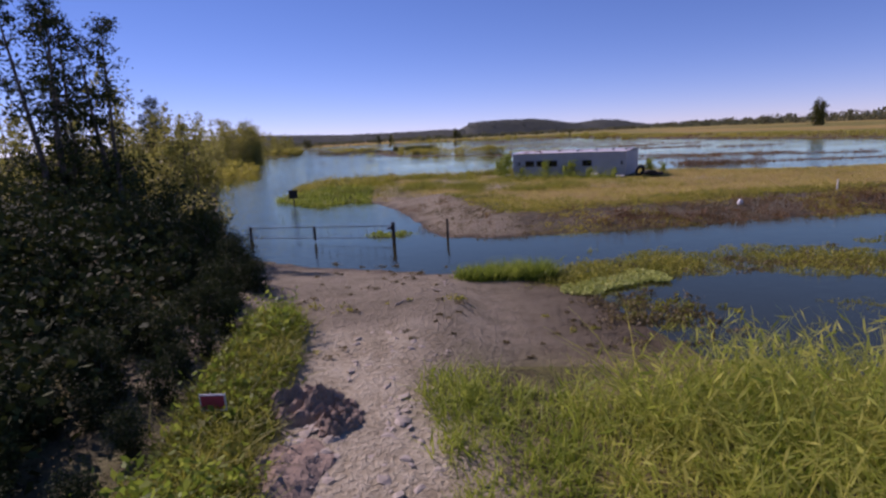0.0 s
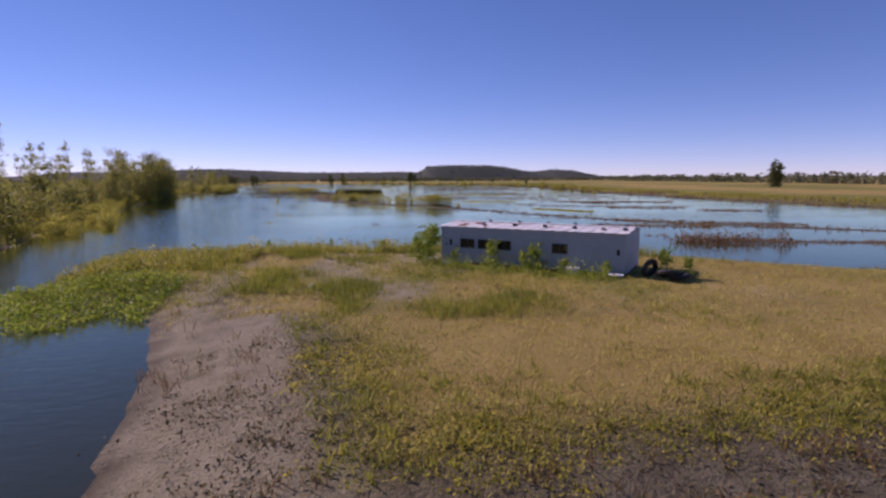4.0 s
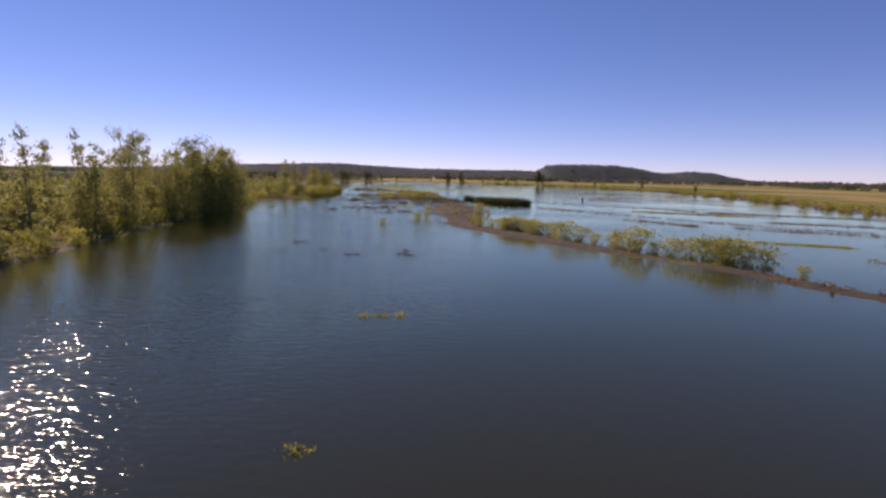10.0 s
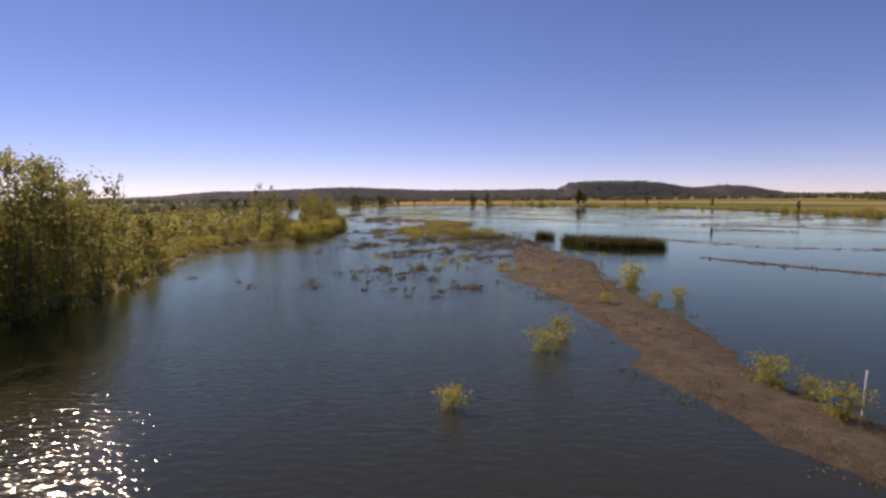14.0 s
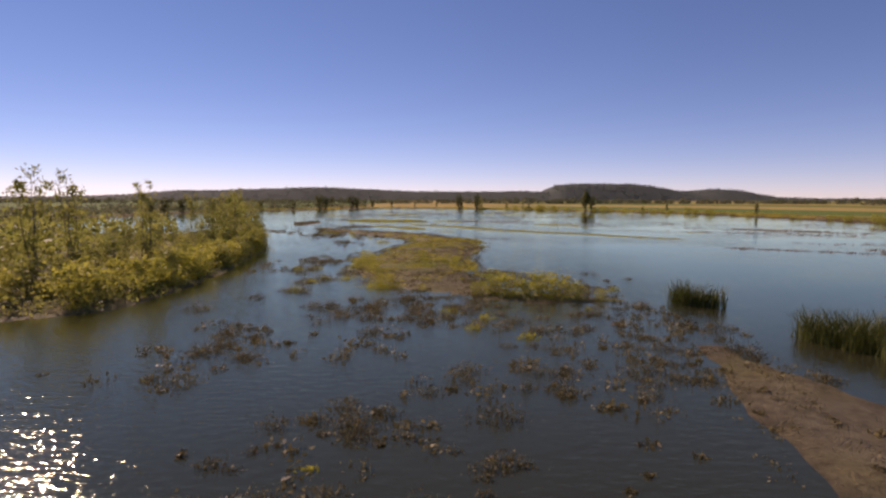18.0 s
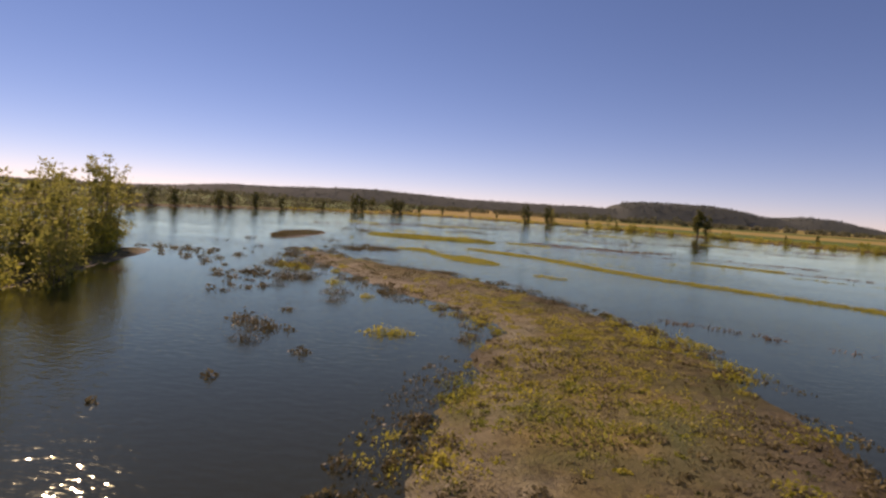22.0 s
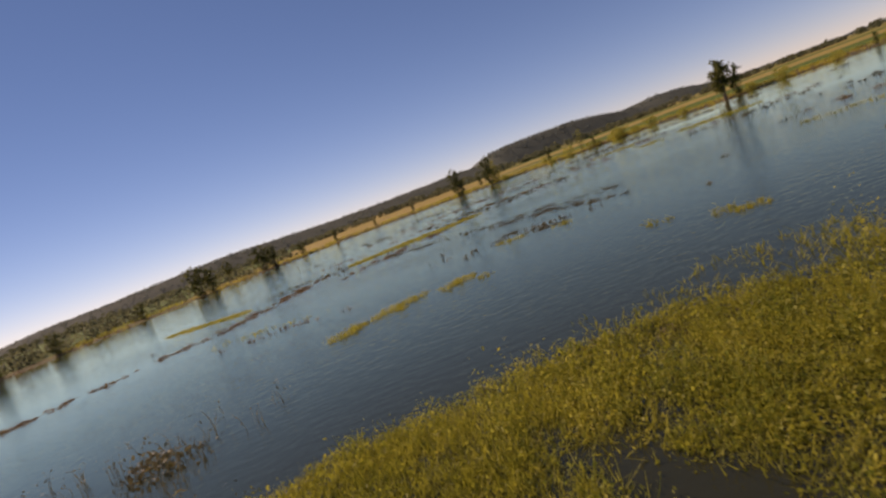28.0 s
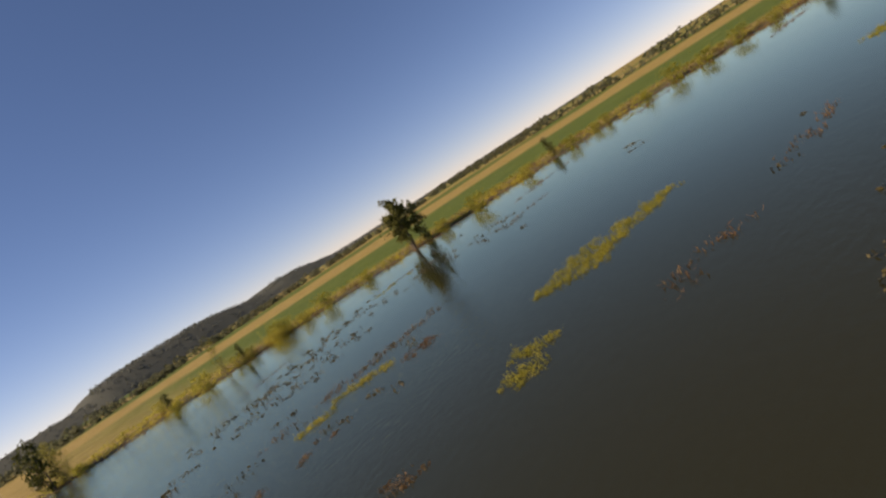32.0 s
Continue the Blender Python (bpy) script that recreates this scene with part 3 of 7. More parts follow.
def scattered(count, box, keep):
    """Random places in a box (x0, y0, x1, y1) where keep(x, y) is above a random threshold."""
    x, y = rng.uniform(box[0], box[2], count), rng.uniform(box[1], box[3], count)
    ok = keep(x, y) > rng.uniform(0, 1, count)
    return x[ok], y[ok]


def stuff(name, quads, mat, label, category):
    return tagged(new(name, quads_mesh(name, quads, mat)), label, category, kind="stuff")


def tufts(x, y, per, spread, tall, wide, lean=0.4, segments=2, base=None):
    """Blades in tufts: per blades round each place."""
    n = len(x)
    big = np.repeat(rng.uniform(0.6, 1.25, n), per)
    bx, by = np.repeat(x, per) + rng.normal(0, spread, n * per), np.repeat(y, per) + rng.normal(0, spread, n * per)
    bz = land(bx, by)[0] if base is None else np.full(n * per, base)
    bz = np.maximum(bz, -0.15) - 0.03
    return blades(bx, by, bz, tall * big, wide, lean, segments)


def boxed(points, pad=6):
    a = np.array(points)[:, :2]
    return (a[:, 0].min() - pad, a[:, 1].min() - pad, a[:, 0].max() + pad, a[:, 1].max() + pad)


# ---------------------------------------------------------------- grass and weeds
isl = lambda x, y: area(x, y, ISLAND)
house_near = lambda x, y: np.hypot((x - 15) / 7.0, (y - 155.5) / 4.5)


def not_house(x, y):
    """Clear of the shed's footprint."""
    u = (x - 15.1) * 0.79 - (y - 155.4) * 0.61
    v = (x - 15.1) * 0.61 + (y - 155.4) * 0.79
    return ~((np.abs(u) < 6.5) & (v > -0.2) & (v < 4.2))


x, y = scattered(52000, boxed(ISLAND), lambda x, y: np.where((isl(x, y) < np.where(x < -3, -0.3, np.where(y < 146, -5.4, -2.5))) & not_house(x, y), (0.7 + 0.75 * rough_noise(x, y, 6, 21)) * (1 - 1.1 * land(x, y)[4]), 0))
stuff("golden_grass", tufts(x, y, 7, 0.2, 0.24, 0.04, 0.9, 1), GOLD, "dry golden-yellow meadow grass covering the island", "grass")
x, y = scattered(42000, boxed(ISLAND), lambda x, y: np.where((isl(x, y) < np.where(y < 146, -4.6, -1.5)) & not_house(x, y), 0.9 * rough_noise(x, y, 9, 33) - 0.1 + 0.9 * (np.hypot(x + 9, y - 154) < 8)
                                                            + 0.5 * (house_near(x, y) < 1.2), 0))
bank = lambda x, y: (isl(x, y) < -0.2) & (isl(x, y) > np.where(x < -3, -9, -4.6)) & (y > 158) & (x < 26)
x2, y2 = scattered(9000, (-18, 157, 27, 171), lambda x, y: np.where(bank(x, y), 0.5 + 0.9 * rough_noise(x, y, 4, 34), 0))
stuff("bank_grass", tufts(x2, y2, 7, 0.2, 0.95, 0.05, 0.6, 2), GREEN, "lush green and gold grass along the island's far bank", "grass")
x2, y2 = scattered(4200, (-18, 157, 27, 171), lambda x, y: np.where(bank(x, y), -0.1 + 1.2 * rough_noise(x, y, 3.5, 35), 0))
stuff("bank_straw", tufts(x2, y2, 7, 0.2, 1.05, 0.045, 0.5, 2), GOLD, "tall straw-coloured grass along the island's far bank", "grass")
stuff("green_grass", tufts(x, y, 7, 0.15, 0.36, 0.035, 0.5, 1), GREEN, "patchy green grass among the dry meadow", "grass")
x, y = scattered(26000, (-20, 125, 62, 180), lambda x, y: np.where((isl(x, y) < 0.5) & (isl(x, y) > -4.5), 0.15 + 0.5 * rough_noise(x, y, 4, 41)
                                                          + 0.45 * ((x > 12) & (y < 142)) + 0.4 * ((x < 0) & (y > 162)), 0) * (rough_noise(x, y, 3, 2) > -0.35))
stuff("rusty_weeds", tufts(x, y, 6, 0.14, 0.5, 0.03, 0.4, 1), RUST_WEED, "rust-brown dead weeds along the island shore", "weeds")
x, y = scattered(16000, (-12, 144, 26, 166), lambda x, y: np.where((isl(x, y) < -3) & not_house(x, y), -0.05 + 1.5 * rough_noise(x, y, 3.0, 36), 0))
stuff("fallen_straw", tufts(x, y, 6, 0.22, 0.22, 0.035, 1.5, 1), STRAW, "pale straw lying flat over the meadow", "grass")
x, y = scattered(20000, (-14, 144, 14, 168), lambda x, y: np.where((isl(x, y) < -1.5) & not_house(x, y), -0.25 + 1.7 * rough_noise(x, y, 4.2, 37), 0))
stuff("rank_grass", tufts(x, y, 7, 0.2, 0.62, 0.035, 0.6, 1), GREEN, "rank olive-green grass in the hollows of the meadow", "grass")
litter_places = lambda: scatter_clumps(330, (-10, 146, 12, 164), lambda x, y: np.where((isl(x, y) < -2) & not_house(x, y), np.clip(0.1 + 1.5 * rough_noise(x, y, 3, 38), 0, 1), 0), 0.15, 0.5)
# tall grass on the near bank, to the right of the track
near_grass = [(0.2, 97), (0.0, 104), (-0.5, 108), (-0.8, 110.6), (0.6, 110.2), (1.4, 109.2), (2.6, 108.4), (4, 108.8), (5.6, 109.2), (7, 108.8), (9, 107.6), (14, 106), (30, 103), (30, 96)]
x, y = scattered(6300, boxed(near_grass, 0), lambda x, y: np.where(area(x, y, near_grass) < 0, 1.0, 0))
tall = 0.45 + 1.05 * np.clip((x - 1.0) / 3.0, 0, 1)
q = []
for lo, hi, ht, wd in ((0, 0.75, 0.5, 0.03), (0.75, 1.1, 1.0, 0.028), (1.1, 9, 1.6, 0.032)):
    m_ = (tall >= lo) & (tall < hi)
    q.append(tufts(x[m_], y[m_], 9 if ht > 0.6 else 14, 0.14, ht, wd, 0.85, 3 if ht > 0.6 else 2))
stuff("verge_grass", np.concatenate(q[:1]), HERB, "short bright green grass along the track's edge", "grass")
m_ = tall >= 0.75
c = np.repeat(np.stack([x[m_], y[m_], land(x[m_], y[m_])[0]], 1), 5, 0) + rng.normal(0, 1, (5 * m_.sum(), 3)) * np.array([0.2, 0.2, 0])
c[:, 2] += np.repeat(tall[m_], 5) * rng.uniform(0.3, 1.15, len(c))
q.append(leaves(c, 0.3, 0.3, 0.16))
stuff("tall_grass", np.concatenate(q[1:]), REEDGRASS, "tall yellow-green reed grass bending over the bank", "grass")
left_herbs = [(-3.4, 98), (-3.2, 106), (-3.7, 110), (-3.8, 113), (-4.6, 115.4), (-5.3, 115), (-5.2, 112), (-4.9, 108), (-5.0, 105), (-5.2, 98)]
x, y = scattered(2300, boxed(left_herbs, 0), lambda x, y: np.where((area(x, y, left_herbs) < 0) & (y > 103), 1.0, 0))
c = np.repeat(np.stack([x, y, land(x, y)[0]], 1), 14, 0)
c += rng.normal(0, 1, c.shape) * np.array([0.2, 0.2, 0])
c[:, 2] += np.abs(rng.normal(0, 0.26, len(c))) * np.repeat(np.clip(1.0 + 1.3 * rough_noise(x, y, 2.0, 81), 0.3, 2.2), 14)
stuff("green_herbs", leaves(c[rng.random(len(c)) < 0.6], 0.16, 0.3, 0.6), HERB, "bright green herbs beside the dirt track", "herbs")
stuff("track_grass", tufts(x, y, 12, 0.16, 0.55, 0.035, 0.8, 2), GREEN, "yellow-green grass beside the dirt track", "grass")
# floating mats off the near bank
mats = [([(4.6, 119), (7.2, 120.4), (9.8, 120.6)], 0.13, 0.55, 1.7), ([(5.2, 116.4), (6.4, 115.6)], 0.14, 0.4, 0.8),
        ([(13.4, 120.4), (15.6, 119), (18.6, 117.2)], 0.14, 0.5, 2.0), ([(12, 114.4), (13.5, 113.8)], 0.1, 0.8, 0.5), ([(20, 122), (25, 121)], 0.14, 0.5, 1.2)]
q = []
for spine, ht, dens, wid in mats:
    sp = [(a, b, wid) for a, b in spine]
    x, y = scattered(int(2600 * wid), boxed(sp, 3), lambda x, y: np.where(strip(x, y, sp) + 1.6 * rough_noise(x, y, 2.2, 5) < 0, dens, 0))
    q.append(tufts(x, y, 6, 0.1, ht, 0.045, 0.7, 1, 0.0))
mat_c = [(4.4 + 5.6 * f + rng.normal(0, 0.7), 118.9 + 1.8 * f + rng.normal(0, 0.8)) for f in rng.random(260)] \
    + [(13.4 + 5.4 * f + rng.normal(0, 0.8), 120.2 - 3.0 * f + rng.normal(0, 0.9)) for f in rng.random(200)]
mat_c = np.repeat(np.array(mat_c), 26, 0) + rng.normal(0, 0.16, (26 * len(mat_c), 2))
q.append(leaves(np.column_stack([mat_c, np.abs(rng.normal(0, 0.12, len(mat_c)))]), 0.1, 0.5, 0.7))
stuff("floating_plants", np.concatenate(q), GREEN, "mats of floating green water plants by the near bank", "water plants")

# the upright clump of reed grass at the water's edge
rush = [(1.1, 119.3, 0.42), (2.4, 119.5, 0.55), (4.0, 119.5, 0.5)]
x, y = scattered(900, boxed(rush, 1), lambda x, y: np.where(strip(x, y, rush) + 0.35 * rough_noise(x, y, 1.2, 12) < 0, 1.0, 0))
stuff("reed_tussock", tufts(x, y, 14, 0.12, 0.72, 0.03, 0.55, 2, 0.0), HERB, "upright clump of green reed grass at the water's edge", "grass")
duck = [(4.8, 117.6, 0.4), (6.2, 117.8, 0.7), (7.6, 118.5, 0.45)]
x, y = scattered(20000, boxed(duck, 2), lambda x, y: np.where(strip(x, y, duck) + 0.9 * rough_noise(x, y, 1.6, 15) < 0, 1.0, 0))
stuff("duckweed", leaves(np.stack([x, y, rng.uniform(0.05, 0.14, len(x))], 1), 0.12, 0.92, 0.9), DUCKWEED, "pale yellow-green duckweed mat on the water", "water plants")
x, y = scattered(3200, (-14.5, 143, -5, 158), lambda x, y: np.where((area(x, y, ISLAND) < 0.8) & (np.hypot(x + 9.5, y - 150) < 6.5), 1.0, 0))
c = np.repeat(np.stack([x, y, np.maximum(land(x, y)[0], 0)], 1), 8, 0) + rng.normal(0, 1, (8 * len(x), 3)) * np.array([0.25, 0.25, 0])
c[:, 2] += np.abs(rng.normal(0, 0.22, len(c)))
stuff("shore_herbs", leaves(c, 0.17, 0.3, 0.75), HERB, "bright green herbs crowding the island's tip by the board", "herbs")

# green marsh-grass strips standing in the flood
marsh = [[(-49, 498.5, 0.9), (-43.5, 495, 1.8), (-37, 490.5, 1.5), (-29.5, 480.8, 1.3), (-22, 472.4, 1.2), (-10, 463, 1.0), (4, 452, 0.9), (16.6, 442, 0.6)],
         [(-60.4, 489.6, 1.0), (-57, 487.5, 1.0)], [(-58.5, 490.6, 0.8), (-55, 487, 1.2)], [(-53.4, 483.4, 1.0), (-50.2, 481.6, 2.2), (-47.4, 478, 2.6), (-44.6, 475.4, 1.8)],
         [(-74, 525.5, 0.8), (-71, 523.5, 5.2), (-66, 523, 6.8), (-60, 523.4, 7.4), (-54, 522, 5.0), (-48, 519.5, 1.2)], [(-43, 525, 0.8), (-39, 523.5, 1.4), (-35, 521.5, 1.0)],
         [(-75.6, 543.6, 0.5), (-73.4, 545, 0.35), (-70.8, 546.6, 0.6)], [(-77, 592, 1.6), (-69, 593.6, 2.6), (-63, 594.6, 2.2), (-58, 596.8, 1.0)], [(-55.2, 537.8, 0.45), (-54.6, 537, 0.4)],
         [(-68.8, 546, 0.5), (-67.6, 546.4, 0.4)], [(-13.4, 610.6, 0.9), (-11.3, 609.2, 1.9), (-8.6, 608.9, 1.6), (-6.1, 607.2, 0.9), (-3.5, 606.2, 0.6), (-1.5, 605.5, 0.5)],
         [(-23.4, 607.3, 0.5), (-22.5, 606.3, 0.35)], [(-21.2, 608.3, 0.4), (-20.7, 606.8, 0.4)], [(-20.3, 627, 0.5), (-17.4, 624.6, 0.6)], [(-24.3, 626.5, 0.4), (-22.3, 626, 0.4)],
         [(20, 592, 0.9), (27, 586, 0.7)], [(-104, 590, 0.9), (-92, 582, 0.9)], [(-57.5, 541.8, 0.25), (-57.1, 541, 0.25)],
         [(-7, 505, 1.2), (4, 499, 1.2)], [(38.5, 229, 0.8), (45, 219, 1.0)], [(30, 266, 0.6), (42, 262, 0.8)], [(34, 330, 0.7), (54, 320, 0.9)], [(-37, 464.9, 0.5), (-34.5, 463.7, 0.4)], [(-62.4, 555.6, 0.25), (-61.6, 555.2, 0.3)], [(-58.6, 553.4, 0.25), (-58, 553, 0.2)]]
q = []
for sp in marsh:
    wid = max(w for *_, w in sp)
    b = boxed(sp, wid + 1)
    count = int((b[2] - b[0]) * (b[3] - b[1]) * (13 if wid < 3 else 2.5))
    x, y = scattered(count, b, lambda x, y: np.where((strip(x, y, sp) + 0.35 * wid * rough_noise(x, y, 2.2, 60) < 0) & (np.hypot((x + 67.7) / 1.25, (y - 520.6) / 2.3) > 1), 1.0, 0))
    q.append(tufts(x, y, 5, 0.2, 0.34, 0.05, 0.8, 1, 0.0))
stuff("marsh_grass", np.concatenate(q), MATGRASS, "yellow-green marsh grass standing in strips in the water", "grass")

# cattails
reeds = [(-5.6, 357, 1.4), (-1.5, 353, 2.8), (4, 349.8, 3.0), (8, 348, 1.4)]
reed_clump = [(-10, 369, 1.1), (-8, 367.5, 0.9)]
x, y = scattered(2600, boxed(reeds, 2), lambda x, y: np.where(strip(x, y, reeds) + 0.9 * rough_noise(x, y, 2.5, 8) < 0, 1.0, 0))
x2, y2 = scattered(420, boxed(reed_clump, 2), lambda x, y: np.where(strip(x, y, reed_clump) + 0.7 * rough_noise(x, y, 2.5, 8) < 0, 1.0, 0))
x, y = np.concatenate([x, x2]), np.concatenate([y, y2])
stuff("cattails", tufts(x, y, 8, 0.25, 2.05, 0.06, 0.45, 2, 0.0), REED, "dense dark green cattail bed standing in the water", "reeds")


def weed_field(name, count, box, keep, per, tall, mat, label, spread=0.3, wide=0.035, leaf=0.27):
    """Low sprawling weeds: short blades and leaf sprays in loose clumps."""
    x, y = scattered(count, box, keep)
    z = np.maximum(land(x, y)[0], 0)
    n = len(x)
    size = np.repeat(rng.uniform(0.35, 1.3, n), per)
    c = np.stack([np.repeat(x, per), np.repeat(y, per), np.repeat(z, per)], 1)
    c += rng.normal(0, 1, c.shape) * np.stack([spread * size, spread * size, 0 * size], 1)
    c[:, 2] += np.abs(rng.normal(0, 0.4, len(c))) * tall * size
    return stuff(name, np.concatenate([leaves(c, leaf, 0.2, 0.6), tufts(x, y, max(2, per // 4), spread * 0.7, tall, wide, 0.9, 1)]), mat, label, "weeds")


shallow = lambda x, y: rough_noise(x, y, 11, 77, 3)
weed_field("dead_weeds", 2000, (-62, 286, -12, 384), lambda x, y: np.clip((y - 292) / 60, 0.0, 1) * np.clip(0.35 + 1.4 * shallow(x, y), 0, 1) * np.clip((x + 50) / 10, 0, 1), 20, 0.42, DEADWEED,
           "brown dead weeds scattered over the shallow flood")
weed_field("brown_weeds", 5000, (-100, 420, -60, 560), lambda x, y: np.clip(0.0 + 1.5 * shallow(x, y), 0, 1) * (strip(x, y, MIDDLE) < 16), 18, 0.26, DEADWEED,
           "drifts of brown weeds off the mud spit")
weed_field("drowned_weeds", 6000, (-90, 555, 30, 660), lambda x, y: np.clip(-0.35 + 1.6 * rough_noise(x, y * 1.7, 15, 55, 3), 0, 1), 14, 0.22, DEADWEED,
           "bands of drowned brown weeds in the wide flood", 0.4)
weed_field("island_weeds", 8000, (-50, 366, -22, 475), lambda x, y: np.where(strip(x, y, MIDDLE) < 1.5, 0.1 + 1.5 * rough_noise(x, y, 6, 91), 0), 18, 0.2, MATGRASS,
           "low yellow-green weeds over the mud island", 0.35, leaf=0.17)
weed_field("island_litter", 16000, (-76, 366, -14, 484), lambda x, y: np.where(strip(x, y, MIDDLE) < 2.5, 0.4 + 0.9 * rough_noise(x, y, 3.5, 97), 0), 12, 0.14, DEADWEED,
           "brown plant litter over the mud island", 0.35, leaf=0.18)
weed_field("spit_weeds", 5200, (-24, 270, 10, 360), lambda x, y: np.where((strip(x, y, SPIT) < 1.5) | (strip(x, y, BAR) < 1.0), 0.3 + 1.0 * rough_noise(x, y, 4, 14), 0), 16, 0.22, DEADWEED,
           "brown weeds along the bare mud spit", leaf=0.13)
weed_field("isle_weeds", 3200, boxed(ISLE), lambda x, y: np.where((strip(x, y, ISLE) < 0.2) & (strip(x + 0.9, y + 0.3, ISLE) < 0.3), 0.95, 0), 16, 0.4, DEADWEED, "brown weeds covering a small mud bank with a pale rim", 0.35, leaf=0.17)
weed_field("isle_grass", 420, boxed(ISLE), lambda x, y: np.where((strip(x, y, ISLE) < -0.6) & (strip(x + 1.6, y + 0.6, ISLE) < 0), 0.4 + 0.9 * rough_noise(x, y, 4, 18), 0), 14, 0.3, MATGRASS, "olive weeds on the crown of the small mud bank", 0.35, leaf=0.15)
weed_field("bar_weeds", 1500, (20, 170, 70, 240), lambda x, y: np.where(strip(x, y, BAR) < 0.6, 0.9, 0), 14, 0.45, RUST_WEED, "rusty weeds along the narrow bar", 0.4)
far_q = []
for sp in FARBARS:
    x, y = scattered(900, boxed(sp), lambda x, y: np.where(strip(x, y, sp) + 0.8 * rough_noise(x, y, 5, 3) < 0.8, 0.9, 0))
    far_q.append(tufts(x, y, 6, 0.35, 0.4, 0.09, 0.6, 1, 0.0))
stuff("mudbank_weeds", np.concatenate(far_q), RUST_WEED, "reddish-brown weeds on distant mud banks", "weeds")
streak_q, streak_g = [], []
for k, sp in enumerate(STREAKS):
    b = boxed(sp, 2)
    x, y = scattered(int((b[2] - b[0]) * (b[3] - b[1]) * 2.2), b, lambda x, y: np.where((strip(x, y, sp) + 0.6 * rough_noise(x, y, 3, 3) < 0.15) & (area(x, y, LAKE) < 0), 0.9, 0))
    if len(x):
        (streak_g if k % 4 == 0 else streak_q).append(tufts(x, y, 6, 0.3, 0.34, 0.08, 0.8, 1, 0.0))
stuff("streak_weeds", np.concatenate(streak_q), RUST_WEED, "thin reddish streaks of drowned weeds in the wide flood", "weeds")
stuff("streak_grass", np.concatenate(streak_g), MATGRASS, "thin yellow-green streaks of marsh grass in the wide flood", "grass")
# fringe of the far shore
lake = lambda x, y: area(x, y, LAKE)
x, y = scattered(130000, (-200, 200, 135, 790), lambda x, y: np.where((lake(x, y) > np.where(x > 60, -8, -5)) & (lake(x, y) < np.where(x > 60, 14, 9)) & (y > 200) & (x > -198), 0.35 + 0.6 * rough_noise(x, y, 14, 19), 0))
stuff("shore_weeds", tufts(x, y, 5, 0.4, 0.75, 0.16, 0.5, 1), RUST_WEED, "rusty-brown weeds fringing the far shore", "weeds")
x, y = scattered(160000, (-200, 200, 150, 800), lambda x, y: np.where((lake(x, y) > 2) & (lake(x, y) < 20) & (y > 200) & (x > -175), 0.3 + 0.7 * rough_noise(x, y, 12, 29), 0))
stuff("shore_grass", tufts(x, y, 5, 0.5, 0.95, 0.19, 0.5, 1), SHRUB, "yellow-green growth behind the far shore", "grass")
# undergrowth that closes the wooded bank
shore_d = lambda x, y: area(x, y, NEAR_SHORE)
x, y = scattered(33000, (-110, 120, -9, 445), lambda x, y: np.where((shore_d(x, y) < 0.6) & (shore_d(x, y) > -34) & ((y > 146) | (x < -15)), np.where(shore_d(x, y) > -6, 1.0, 0.5), 0))
z = land(x, y)[0]
c = np.repeat(np.stack([x, y, z], 1), 6, 0) + rng.normal(0, 1, (6 * len(x), 3)) * np.array([0.7, 0.7, 0])
c[:, 2] += np.abs(rng.normal(0, 0.75, len(c))) * np.repeat(0.6 + 0.7 * (rough_noise(x, y, 9, 71) > 0), 6)
stuff("bank_scrub", leaves(c, 0.42, 0.2, 0.6), WILLOW, "tangled olive scrub under the trees on the bank", "scrub")
# the muddy margin of the island
flats = lambda x, y: np.where((shore_d(x, y) < 1.0) & (x > -5) & (x < 5.5) & (y > 111.5) & (y < 124), 1.0, 0)
margin = lambda x, y: np.where((isl(x, y) < 0.3) & (isl(x, y) > -7) & (y < 142) & (x > -1), 1.0, 0)
weed_field("margin_weeds", 15000, (-2, 125, 62, 145), lambda x, y: margin(x, y) * (x > 3) * (0.15 + 2.2 * rough_noise(x, y * 1.8, 4, 44)), 12, 0.16, MATGRASS, "low yellow-green weeds on the muddy island margin", 0.3, leaf=0.12)
weed_field("margin_litter", 12000, (-2, 125, 62, 145), lambda x, y: margin(x, y) * (0.3 + 0.9 * rough_noise(x, y, 2.5, 45)), 12, 0.14, DEADWEED, "brown dead weeds on the muddy island margin", 0.3, leaf=0.12)
weed_field("red_weeds", 3400, (12, 126, 62, 145), lambda x, y: margin(x, y) * (isl(x, y) > np.clip(-1.5 - (x - 12) * 0.18, -5, -1)) * (0.5 + 0.9 * rough_noise(x, y, 5, 46)), 16, 0.6, RUST_WEED, "tall rusty-red weeds at the water's edge", 0.3, leaf=0.13)


